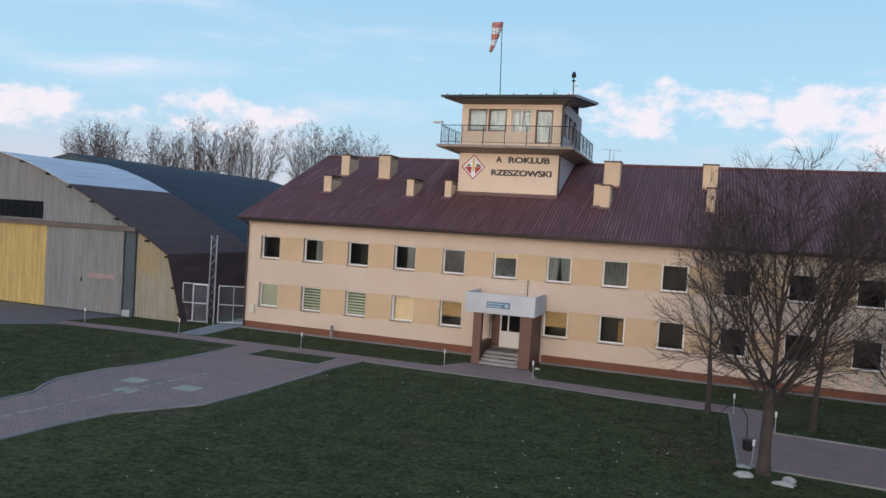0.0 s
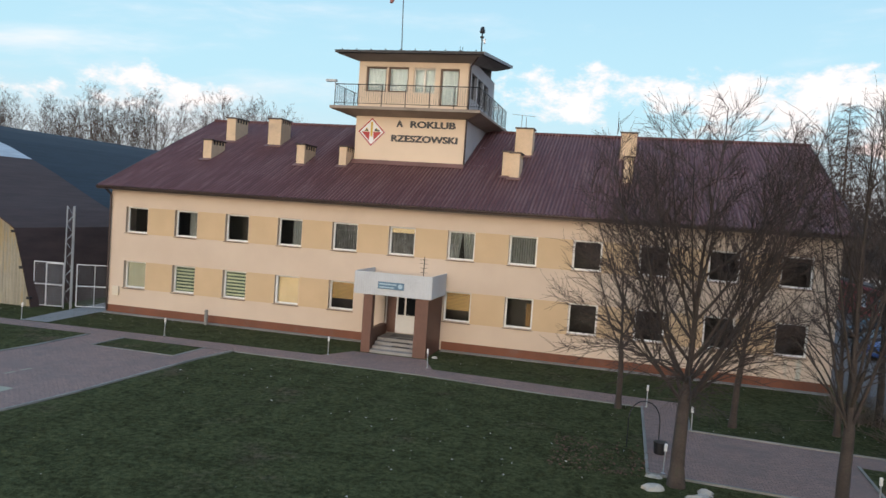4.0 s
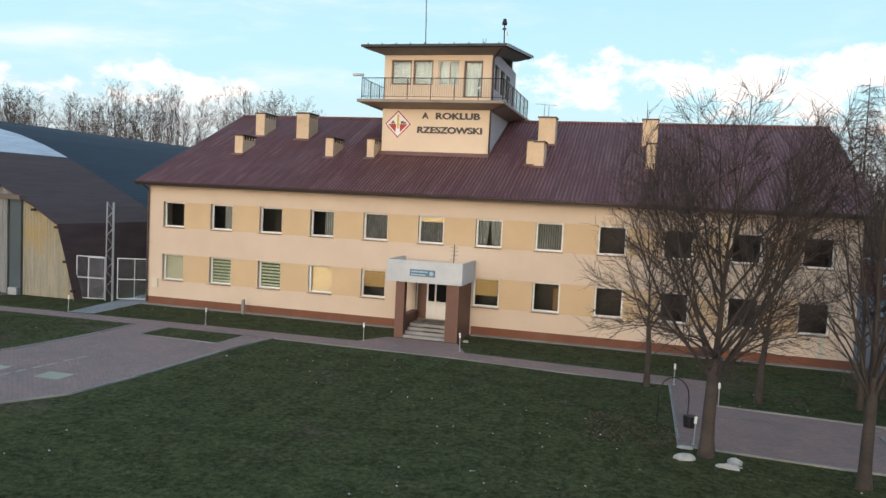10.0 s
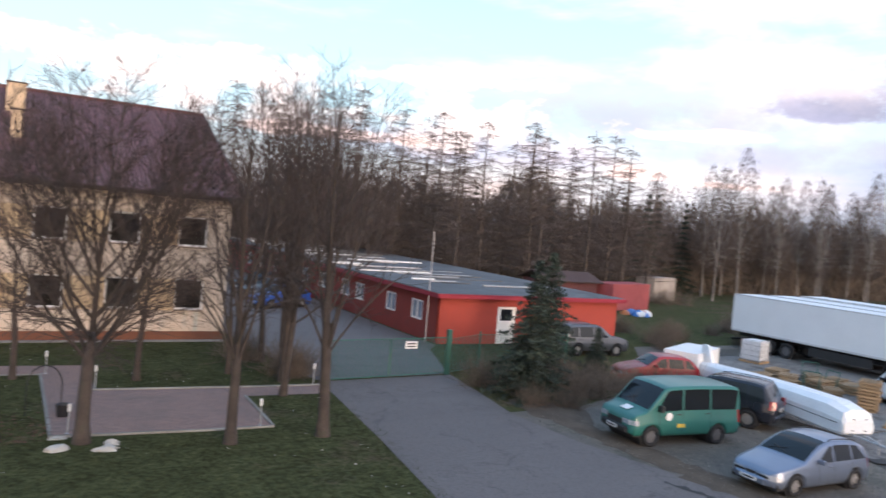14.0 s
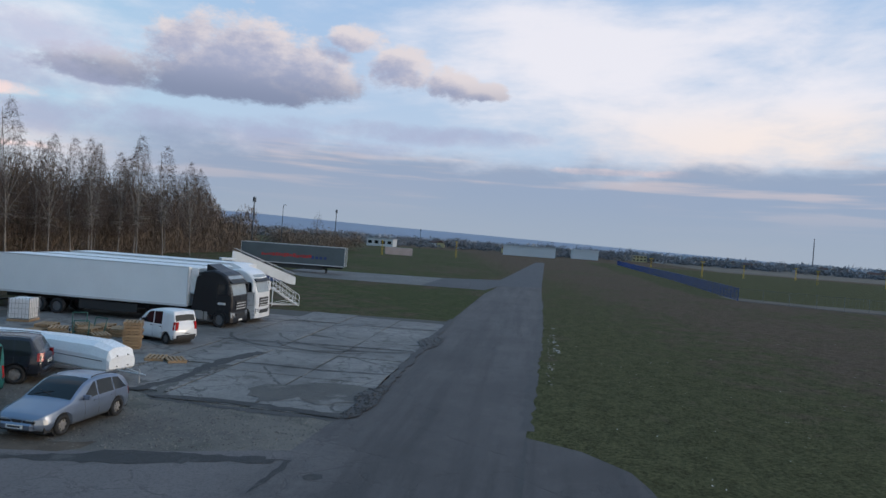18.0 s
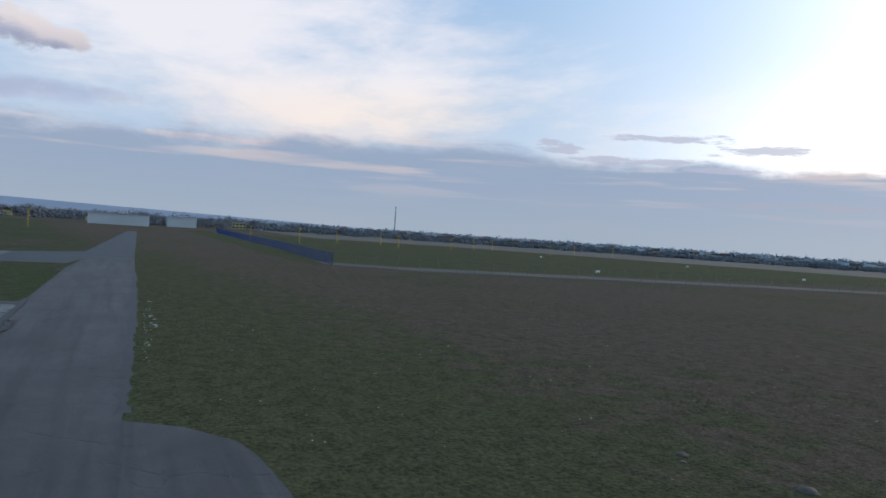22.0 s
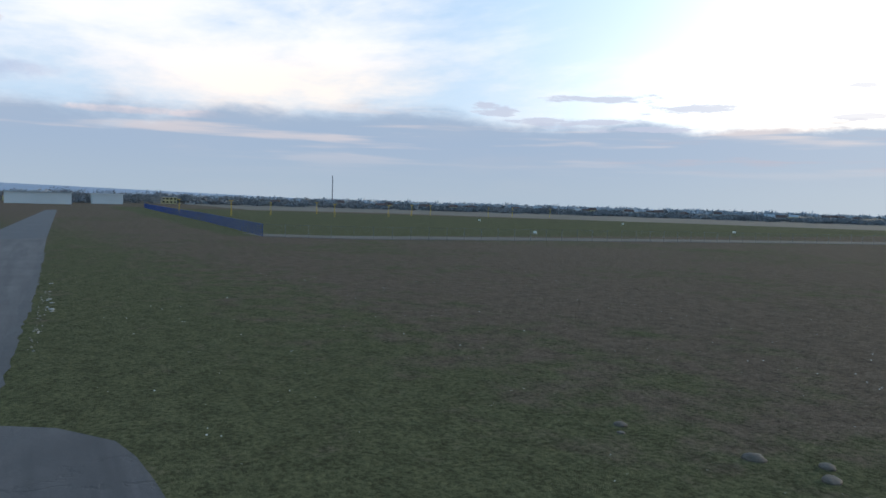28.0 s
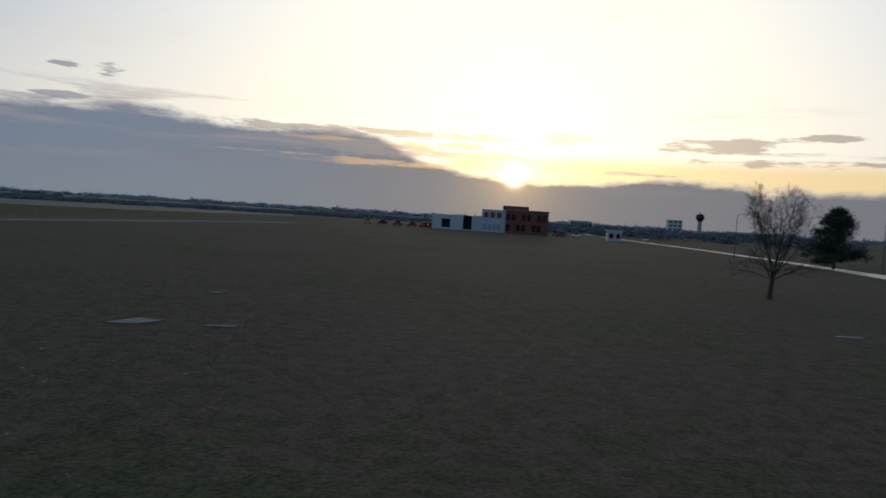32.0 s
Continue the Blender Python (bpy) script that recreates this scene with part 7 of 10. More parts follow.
def wheel(parent, x, y, r, width, rim_mat, side):
    """A wheel at the axle point (x, y, r); side +1 faces +y."""
    w = thing("wheel", "", "")
    w.parent = parent
    n = 22
    bm = B()
    prof = [(0.62 * r, -width / 2), (0.92 * r, -width / 2), (r, -width * 0.32), (r, width * 0.32), (0.92 * r, width / 2), (0.62 * r, width / 2)]
    rings = []
    for i in range(n):
        a = 2 * math.pi * i / n
        rings.append([(x + p * math.cos(a), y + q, r + p * math.sin(a)) for p, q in prof])
    vs = [[bm.verts.new(p) for p in ring] for ring in rings]
    for i in range(n):
        for k in range(6):
            bm.faces.new((vs[i][k], vs[i][(k + 1) % 6], vs[(i + 1) % n][(k + 1) % 6], vs[(i + 1) % n][k]))
    part("tyre", bm, M_TYRE, w, smooth=True)
    bm = B()
    yo = y + side * width * 0.40
    tube(bm, (x, y - side * width * 0.3, r), (x, yo - side * 0.05, r), 0.62 * r, n=n)
    for k in range(7):
        a = 2 * math.pi * k / 7
        c, s = math.cos(a), math.sin(a)
        px, pz = -s * 0.11 * r, c * 0.11 * r
        q = [(x + px + 0.1 * r * c, yo, r + pz + 0.1 * r * s), (x - px + 0.1 * r * c, yo, r - pz + 0.1 * r * s), (x - px + 0.6 * r * c, yo - side * 0.02, r - pz + 0.6 * r * s), (x + px + 0.6 * r * c, yo - side * 0.02, r + pz + 0.6 * r * s)]
        loft(bm, [q, [(a_, b_ - side * 0.03, c_) for a_, b_, c_ in q]])
    tube(bm, (x, yo - side * 0.03, r), (x, yo + side * 0.012, r), 0.16 * r, n=10)
    part("rim", bm, rim_mat, w)
    return w


def make_car(name, label, m, L, W, stations, house_pts, paint_mat, wheels, r, belt, zb=0.22, roof_w=0.76, rails=False, van=False, tail=(0.75, 0.25), plate_h=0.5, group="parked vehicles", panes=(0.40, 0.72), solid_rear=0.0, rim=None, grille="bar"):
    """Front at -x. stations: (x, half width factor, bonnet or boot height); house_pts: (x, z) from the screen's base over the roof to the tail."""
    car = thing(name, label, "car" if not van else "van", m, group)
    hw = W / 2
    x0, x1 = stations[0][0], stations[-1][0]
    top_line = [(x, z) for x, k, z in stations if x < house_pts[0][0] - 0.05] + list(house_pts) + [(x, z) for x, k, z in stations if x > house_pts[-1][0] + 0.03]
    top_line = [(x0 - 0.05, top_line[0][1] - 0.10)] + top_line + [(x1 + 0.04, top_line[-1][1] - 0.12)]
    waist = [(x0 - 0.05, top_line[0][1] - 0.06)] + [(x, min(z, belt) - 0.05) for x, k, z in stations] + [(x1 + 0.04, top_line[-1][1] - 0.06)]
    plan = [(x0 - 0.05, stations[0][1] * 0.90)] + [(x, k) for x, k, z in stations] + [(x1 + 0.04, stations[-1][1] * 0.93)]
    peak = max(z for x, z in house_pts)

    def along(tab, x):
        return float(np.interp(x, [q[0] for q in tab], [q[1] for q in tab]))

    def T(x):
        return sum(along(top_line, x + o) for o in (-0.05, 0.0, 0.05)) / 3

    def S(x):
        return min(along(waist, x), T(x) - 0.015)

    def low(x):
        z = zb + 0.10 * max(0.0, 1 - (x - x0 + 0.05) / 0.2) + 0.12 * max(0.0, 1 - (x1 + 0.04 - x) / 0.2)
        for wx in wheels:
            d = abs(x - wx)
            R = r + 0.065
            if d < R:
                z = max(z, r + math.sqrt(R * R - d * d))
        return z

    def half(x, z):
        """Half the body's width at a place along it and a height."""
        k, sh = along(plan, x) * hw, S(x)
        if z <= sh:
            f = (z - zb) / max(0.05, sh - zb)
            return k * float(np.interp(f, [0.0, 0.12, 0.38, 0.60, 0.66, 1.0], [0.915, 0.965, 0.995, 1.0, 0.985, 0.945]))
        return 0.945 * k - (z - sh) * (0.945 - roof_w) * hw / (peak - belt + 0.05)

    def crown(x, u):
        return T(x) + 0.035 * (1 - u * u)

    xs = sorted(set([round(v, 4) for v in np.linspace(x0 - 0.05, x1 + 0.04, 60)] + [round(w + q * (r + 0.065), 4) for w in wheels for q in (-0.999, -0.93, -0.75, 0.75, 0.93, 0.999)]))
    rings = []
    for x in xs:
        b, sh, t = low(x), S(x), T(x)
        sh = max(sh, b + 0.02)
        side = [(half(x, z), z) for z in [b + (sh - b) * f for f in (0, 0.12, 0.30, 0.52, 0.66, 0.85, 1.0)]]
        side += [(half(x, z), z) for z in [sh + (t - sh) * f for f in (0.35, 0.75)]]
        w = half(x, t)
        side += [(w, t), (w * 0.86, crown(x, 0.86)), (w * 0.45, crown(x, 0.45))]
        rings.append([(x, -a, c) for a, c in side] + [(x, 0.0, crown(x, 0))] + [(x, a, c) for a, c in side[::-1]])
    bm = B()
    loft(bm, rings)
    part("body", bm, paint_mat, car, smooth=True)
    bm = B()
    box(bm, x0 + 0.10, x1 - 0.10, -hw * 0.84, hw * 0.84, zb - 0.04, zb + 0.14)
    for wx in wheels:
        tube(bm, (wx, -hw * 0.87, r), (wx, hw * 0.87, r), r + 0.055, n=20)
    part("underbody", bm, M_TRIM, car)

    def side_pane(b0, b1, t0, t1, nm="side_window", material=None, lo=0.035, hi=0.085):
        for sgn in (-1, 1):
            bm = B()
            cols = []
            for i in range(9):
                f = i / 8
                xb, xt = b0 + (b1 - b0) * f, t0 + (t1 - t0) * f
                zb_, zt_ = S(xb) + lo, T(xt) - hi
                col = []
                for g in (0.0, 0.5, 1.0):
                    x, z = xb + (xt - xb) * g, zb_ + (zt_ - zb_) * g
                    col.append(bm.verts.new((x, sgn * (half(x, z) + 0.007), z)))
                cols.append(col)
            for a, b in zip(cols, cols[1:]):
                for g in (0, 1):
                    bm.faces.new((a[g], b[g], b[g + 1], a[g + 1]))
            part(nm, bm, material or M_AUTOGLASS, car)

    def screen(xa, xb, nm):
        bm = B()
        rows = []
        for i in range(7):
            x = xa + (xb - xa) * i / 6
            w = half(x, T(x))
            rows.append([bm.verts.new((x, w * u * 0.90, crown(x, u * 0.9) + 0.008)) for u in (-1, -0.6, -0.2, 0.2, 0.6, 1)])
        for a, b in zip(rows, rows[1:]):
            for i in range(5):
                bm.faces.new((a[i], a[i + 1], b[i + 1], b[i]))
        part(nm, bm, M_AUTOGLASS, car, smooth=True)

    roof_pts = [q for q in house_pts if q[1] > belt + 0.80 * (peak - belt)]
    ra, rb_ = roof_pts[0][0], roof_pts[-1][0]
    h0, h1 = house_pts[0][0], house_pts[-1][0]
    screen(h0 + 0.05, ra + 0.02, "windscreen")
    screen(rb_ + 0.06, h1 - 0.05, "rear_window")
    span = h1 - h0
    cuts = [h0 + span * f for f in panes]
    fa = h0 + 0.40 * (ra - h0) + 0.06
    side_pane(fa, cuts[0] - 0.03, ra + 0.10, cuts[0] - 0.04)
    side_pane(cuts[0] + 0.04, cuts[1] - 0.03, cuts[0] + 0.03, cuts[1] - 0.05)
    if not solid_rear:
        side_pane(cuts[1] + 0.04, h1 - 0.20, cuts[1] + 0.01, rb_ - 0.05)
    # door seams, handles, mirrors
    for xd in (fa + 0.10, cuts[0], cuts[1] + 0.02):
        for sgn in (-1, 1):
            bm = B()
            col = []
            for f in (0.0, 0.35, 0.7, 1.0):
                z = max(zb + 0.10, low(xd)) * (1 - f) + S(xd) * f
                col.append([bm.verts.new((xd + o, sgn * (half(xd, z) + 0.004), z)) for o in (-0.007, 0.007)])
            for a, b in zip(col, col[1:]):
                bm.faces.new((a[0], a[1], b[1], b[0]))
            part("door_seam", bm, M_TRIM, car)
    for sgn in (-1, 1):
        for xd in (cuts[0] - 0.24, cuts[1] - 0.20):
            z = S(xd) - 0.10
            yy = sgn * (half(xd, z) + 0.012)
            bm = B()
            box(bm, xd, xd + 0.17, yy - 0.014, yy + 0.014, z, z + 0.032, 0.004)
            part("door_handle", bm, M_TRIM if van else paint_mat, car)
        xm, z = fa + 0.06, S(fa) + 0.03
        ya, yb = sorted((sgn * half(xm, z) * 0.97, sgn * (half(xm, z) + 0.19)))
        bm = B()
        box(bm, xm, xm + 0.11, ya, yb, z, z + (0.22 if van else 0.14), 0.03)
        part("mirror", bm, M_TRIM if van else paint_mat, car)
        # lamps wrap the corners
        for nm, xa, xb, z0_, z1_, material, inner in (("headlight", x0 - 0.03, x0 + 0.20, stations[0][2] - 0.17, stations[0][2] - 0.03, M_LAMPGLASS, 0.52), ("tail_light", x1 + 0.02, x1 - 0.14, tail[0] - tail[1] / 2, tail[0] + tail[1] / 2, M_TAIL, 0.76)):
            bm = B()
            ins, out = [], []
            for z in (z0_, z1_):
                pts = []
                for f in (0.0, 0.5, 1.0):
                    x = xa + (xb - xa) * f
                    pts.append((x, sgn * (half(x, z) + 0.010), z))
                e = -0.022 if xa < xb else 0.022
                pts = [(xa + e, sgn * half(xa, z) * inner, z)] + [(xa + e, sgn * half(xa, z) * 0.97, z)] + pts[1:]
                out.append(pts)
            back_x = xb
            rings_l = [out[0] + [(back_x, sgn * half(xb, z0_) * inner, z0_)], out[1] + [(back_x, sgn * half(xb, z1_) * inner, z1_)]]
            loft(bm, rings_l)
            part(nm, bm, material, car)
    # bumpers, plates, grille
    for x, sgn in ((x0 - 0.05, -1), (x1 + 0.04, 1)):
        bm = B()
        w0 = along(plan, x) * hw
        rings_b = []
        for z, o in ((zb + 0.05, 0.0), (zb + 0.09, 0.05), (zb + 0.22, 0.06), (zb + 0.27, 0.0)):
            rings_b.append([(x + sgn * (o + 0.02), -w0 * 0.80, z), (x + sgn * (o + 0.035), 0, z), (x + sgn * (o + 0.02), w0 * 0.80, z), (x - sgn * 0.12, w0 * 1.09, z), (x - sgn * 0.12, -w0 * 1.09, z)])
        loft(bm, rings_b)
        part("bumper", bm, M_TRIM if van else paint_mat, car, smooth=False)
        pz = zb + 0.17 if sgn < 0 else plate_h
        xx = x + sgn * (0.098 if sgn < 0 else 0.045)
        bm = B()
        box(bm, min(xx, xx + sgn * 0.012), max(xx, xx + sgn * 0.012), -0.26, 0.26, pz - 0.055, pz + 0.055)
        pl = part("plate", bm, M_PLATE, car)
        bm = B()
        xx += sgn * 0.0125
        box(bm, min(xx, xx + sgn * 0.003), max(xx, xx + sgn * 0.003), -0.19, 0.20, pz - 0.028, pz + 0.028)
        part("plate_bar", bm, M_LETTER, pl)
    zt = stations[0][2] - 0.05
    bm = B()
    if grille == "shield":
        loft(bm, [[(x0 - 0.066, -0.17, zt), (x0 - 0.066, 0.17, zt), (x0 - 0.10, 0.0, zb + 0.12)], [(x0 + 0.02, -0.17, zt), (x0 + 0.02, 0.17, zt), (x0 + 0.02, 0.0, zb + 0.12)]])
        for sgn in (-1, 1):
            a_, b_ = sorted((sgn * 0.20, sgn * 0.55))
            box(bm, x0 - 0.075, x0 + 0.02, a_, b_, zb + 0.27, zb + 0.33)
    else:
        box(bm, x0 - 0.062, x0 + 0.03, -hw * 0.40, hw * 0.40, zt - 0.20, zt - 0.03, 0.01)
    part("grille", bm, M_TRIM, car)
    if rails:
        for sgn in (-1, 1):
            bm = B()
            pts = [(x, sgn * half(x, T(x)) * 0.90, crown(x, 0.9) + 0.045) for x in np.linspace(ra + 0.15, rb_ - 0.05, 6)]
            for a, b in zip(pts, pts[1:]):
                tube(bm, a, b, 0.016, n=6)
            for q in (pts[0], pts[-1]):
                tube(bm, (q[0], q[1], q[2] - 0.06), q, 0.016, n=6)
            part("roof_rail", bm, M_TRIM, car)
    for wx in wheels:
        for sgn in (-1, 1):
            wheel(car, wx, sgn * (hw * along(plan, wx) - 0.115), r, 0.20, rim or M_ALLOY, sgn)
    # wiper
    bm = B()
    xa = h0 + 0.10
    tube(bm, (xa, -0.05, crown(xa, 0) + 0.02), (xa + 0.16, 0.45, crown(xa + 0.16, 0.5) + 0.02), 0.010, n=4)
    tube(bm, (xa, 0.5, crown(xa, 0.6) + 0.02), (xa + 0.14, -0.02, crown(xa + 0.14, 0) + 0.02), 0.010, n=4)
    part("wiper", bm, M_TRIM, car)
    return car


P_SILVER = paint("silver_blue_metallic", (0.190, 0.232, 0.305), 0.6, 0.30)
P_TEAL = paint("teal_green_paint", (0.012, 0.135, 0.115), 0.0, 0.42)
P_BLACKC = paint("black_car_paint", (0.014, 0.017, 0.026), 0.2, 0.25)
P_WHITE = paint("white_car_paint", (0.72, 0.73, 0.74), 0.0, 0.3)
P_GREY = paint("grey_metallic", (0.12, 0.125, 0.14), 0.5, 0.32)
P_RED = paint("dark_red_paint", (0.30, 0.006, 0.012), 0.0, 0.35)
P_BLUE = paint("bright_blue_paint", (0.02, 0.09, 0.36), 0.1, 0.3)

make_car("estate_car", "silver-blue metallic estate car parked on gravel", pose(46.6, -22.8, 0, 0, 0, -3) @ Matrix.Diagonal((1, 1, 0.95, 1)), 4.15, 1.75,
         [(-1.98, 0.70, 0.62), (-1.88, 0.84, 0.68), (-1.70, 0.92, 0.73), (-1.45, 0.97, 0.78), (-0.95, 1.0, 0.88), (0.2, 1.0, 0.97), (1.4, 1.0, 0.99), (1.80, 0.96, 0.97), (1.98, 0.89, 0.92), (2.06, 0.80, 0.80)],
         [(-0.88, 0.91), (-0.55, 1.13), (-0.20, 1.33), (0.10, 1.41), (0.5, 1.44), (1.0, 1.42), (1.45, 1.36), (1.68, 1.26), (1.96, 0.96)], P_SILVER, (-1.24, 1.28), 0.31, 0.92, rails=True, plate_h=0.55, panes=(0.42, 0.70), grille="shield")
make_car("minivan", "old teal passenger van with side windows", pose(46.15, -18.25, 0, 0, 0, -8), 4.4, 1.95,
         [(-2.10, 0.86, 0.86), (-2.02, 0.95, 0.96), (-1.70, 0.98, 1.05), (-1.4, 1.0, 1.14), (0.0, 1.0, 1.18), (1.6, 1.0, 1.18), (2.15, 1.0, 1.18), (2.24, 0.96, 1.10)],
         [(-1.55, 1.10), (-1.15, 1.55), (-0.92, 1.80), (-0.74, 1.88), (-0.2, 1.91), (0.6, 1.92), (1.8, 1.91), (2.16, 1.86), (2.22, 1.2)], P_TEAL, (-1.38, 1.32), 0.33, 1.18, zb=0.34, roof_w=0.88, van=True, tail=(0.95, 0.4), plate_h=0.62, rim=M_WHEELSTEEL, panes=(0.36, 0.66))
van_marks = thing("van_notice", "white paper sheet lying on the van bonnet", "paper", pose(46.15, -18.25, 0, 0, 0, -8))
bm = B()
loft(bm, [[(-1.90, -0.25, 1.052), (-1.62, -0.25, 1.128), (-1.62, 0.12, 1.132), (-1.90, 0.12, 1.058)], [(-1.90, -0.25, 1.056), (-1.62, -0.25, 1.132), (-1.62, 0.12, 1.136), (-1.90, 0.12, 1.062)]])
part("sheet", bm, M_WHITE, van_marks)
van_badge = thing("van_sticker", "white round and yellow stickers on the teal van door", "sticker", pose(46.15, -18.25, 0, 0, 0, -8))
bm = B()
tube(bm, (-0.78, -0.978, 0.98), (-0.78, -0.992, 0.98), 0.13, n=16)
part("white_disc", bm, M_WHITE, van_badge)
bm = B()
box(bm, -0.42, -0.12, -0.992, -0.978, 0.62, 0.74)
part("yellow_label", bm, M_YELLOW, van_badge)
make_car("suv", "black compact off-road car seen from behind", pose(50.7, -16.7, 0, 0, 0, -69), 4.2, 1.8,
         [(-2.15, 0.84, 0.80), (-1.95, 0.95, 0.92), (-1.3, 0.99, 1.02), (-0.7, 1.0, 1.06), (0.8, 1.0, 1.08), (1.8, 1.0, 1.08), (2.15, 0.92, 1.04)],
         [(-0.95, 1.05), (-0.3, 1.60), (0.1, 1.68), (1.2, 1.68), (1.75, 1.62), (2.08, 1.08)], P_BLACKC, (-1.3, 1.30), 0.35, 1.05, zb=0.32, rails=True, tail=(0.98, 0.30), plate_h=0.78)
make_car("delivery_van", "small white delivery car beside pallets", pose(62.3, -17.6, 0, 0, 0, -111) @ Matrix.Diagonal((0.86, 0.9, 0.96, 1)), 3.95, 1.75,
         [(-1.95, 0.84, 0.76), (-1.75, 0.95, 0.90), (-1.2, 0.99, 1.04), (-0.7, 1.0, 1.08), (0.6, 1.0, 1.08), (1.7, 1.0, 1.08), (1.93, 0.96, 1.06)],
         [(-1.12, 1.06), (-0.42, 1.66), (-0.05, 1.76), (1.0, 1.80), (1.7, 1.78), (1.90, 1.06)], P_WHITE, (-1.2, 1.25), 0.32, 1.06, zb=0.28, roof_w=0.84, van=True, tail=(1.02, 0.42), plate_h=0.6, solid_rear=0.72, rim=M_WHEELSTEEL, panes=(0.42, 0.66))
make_car("grey_suv", "grey off-road car parked beside the annex", pose(54.8, -4.6, 0, 0, 0, 174), 4.4, 1.8,
         [(-2.15, 0.84, 0.80), (-1.95, 0.95, 0.92), (-1.3, 0.99, 1.02), (-0.7, 1.0, 1.06), (0.8, 1.0, 1.08), (1.8, 1.0, 1.08), (2.15, 0.92, 1.04)],
         [(-0.95, 1.05), (-0.3, 1.58), (0.1, 1.66), (1.2, 1.66), (1.75, 1.60), (2.08, 1.08)], P_GREY, (-1.3, 1.30), 0.34, 1.05, zb=0.30, rails=True, tail=(0.98, 0.30), plate_h=0.7)
make_car("red_car", "dark red hatchback half hidden by shrubs", pose(52.6, -11.6, 0, 0, 0, -20), 3.7, 1.62,
         [(-1.85, 0.82, 0.66), (-1.65, 0.95, 0.76), (-1.1, 0.99, 0.88), (-0.6, 1.0, 0.92), (0.6, 1.0, 0.94), (1.5, 1.0, 0.94), (1.83, 0.9, 0.88)],
         [(-0.8, 0.92), (-0.2, 1.32), (0.1, 1.38), (0.9, 1.38), (1.35, 1.32), (1.78, 0.94)], P_RED, (-1.1, 1.15), 0.28, 0.92)
for k, (x, y, p, lab) in enumerate(((41.0, 12.0, P_BLUE, "bright blue car parked in the yard"), (41.8, 16.5, P_GREY, "grey car parked in the yard"), (42.3, 21.0, P_BLACKC, "dark car parked in the yard"))):
    make_car("yard_car", lab, pose(x + 1.5, y, 0, 0, 0, 20), 4.2, 1.72,
             [(-2.1, 0.82, 0.66), (-1.9, 0.95, 0.76), (-1.3, 0.99, 0.88), (-0.7, 1.0, 0.94), (0.6, 1.0, 0.96), (1.7, 1.0, 0.96), (2.08, 0.9, 0.90)],
             [(-0.9, 0.94), (-0.2, 1.36), (0.1, 1.42), (0.9, 1.42), (1.4, 1.34), (1.95, 0.96)], p, (-1.3, 1.25), 0.30, 0.94)


# ---- lorries: local frame, front at +x, near side at -y ----
def semi_trailer(label, m, L=11.2, H=3.55, W=2.5, reefer=True, wall_mat=None, name="semi_trailer", stripe=None):
    t = thing(name, label, "trailer", m, "parked lorries")
    wm = wall_mat or mat("white_trailer_panel", (0.74, 0.76, 0.77), 0.4, vary=0.04)
    z0 = 1.15
    bm = B()
    box(bm, -L, 0, 0, W, z0, H, 0.03)
    part("box_body", bm, wm, t)
    bm = B()
    for x in (-L - 0.012, -0.04):
        for y in (-0.012, W - 0.04):
            box(bm, x, x + 0.06, y, y + 0.052, z0, H)
    for y in (-0.014, W - 0.04):
        box(bm, -L, 0, y, y + 0.054, H - 0.06, H + 0.012)
        box(bm, -L, 0, y, y + 0.054, z0 - 0.02, z0 + 0.10)
    part("edge_frame", bm, M_CLADDING, t)
    bm = B()
    box(bm, -L + 0.1, -0.4, 0.75, 0.95, 0.8, z0 - 0.02)
    box(bm, -L + 0.1, -0.4, W - 0.95, W - 0.75, 0.8, z0 - 0.02)
    part("chassis", bm, M_BLACK, t)
    for k in range(3):
        x = -L + 1.6 + 1.25 * k
        for y, s in ((0.17, -1), (W - 0.17, 1)):
            wheel(t, x, y, 0.48, 0.34, M_WHEELSTEEL, s)
    for y in (0.02, W - 0.08):
        bm = B()
        box(bm, -L + 5.6, -3.2, y, y + 0.06, 0.50, 1.0)
        part("side_skirt", bm, M_TRIM, t)
    for y in (0.6, W - 0.7):
        bm = B()
        box(bm, -2.9, -2.75, y, y + 0.12, 0.05, z0)
        part("landing_leg", bm, M_BLACK, t)
    bm = B()
    box(bm, -L - 0.02, -L + 0.1, 0.1, W - 0.1, 0.5, 0.62)
    part("rear_bumper", bm, M_BLACK, t)
    if reefer:
        bm = B()
        box(bm, 0.0, 0.45, 0.35, W - 0.35, 1.9, H - 0.05, 0.05)
        u = part("cooling_unit", bm, M_WHITE, t)
        for k in range(5):
            bm = B()
            box(bm, 0.455, 0.47, 0.5, 1.1, 2.6 + 0.14 * k, 2.68 + 0.14 * k)
            part("louvre", bm, M_BLACK, u)
    if stripe:
        bm = B()
        rs = random.Random(3)
        x = -L * 0.80
        while x < -L * 0.34:
            w = rs.uniform(0.25, 0.5)
            box(bm, x, x + w, -0.022, -0.016, 2.15 + rs.uniform(-0.08, 0.08), 2.5 + rs.uniform(-0.1, 0.2))
            x += w + 0.08
        part("red_lettering", bm, stripe, t, "illegible red lettering as bars")
        bm = B()
        for k in range(4):
            box(bm, -L * 0.32 + 0.62 * k, -L * 0.32 + 0.62 * k + 0.42, -0.022, -0.016, 2.05, 2.45)
        part("blue_lettering", bm, mat("dark_blue_letters", (0.03, 0.05, 0.16), 0.6), t)
    return t


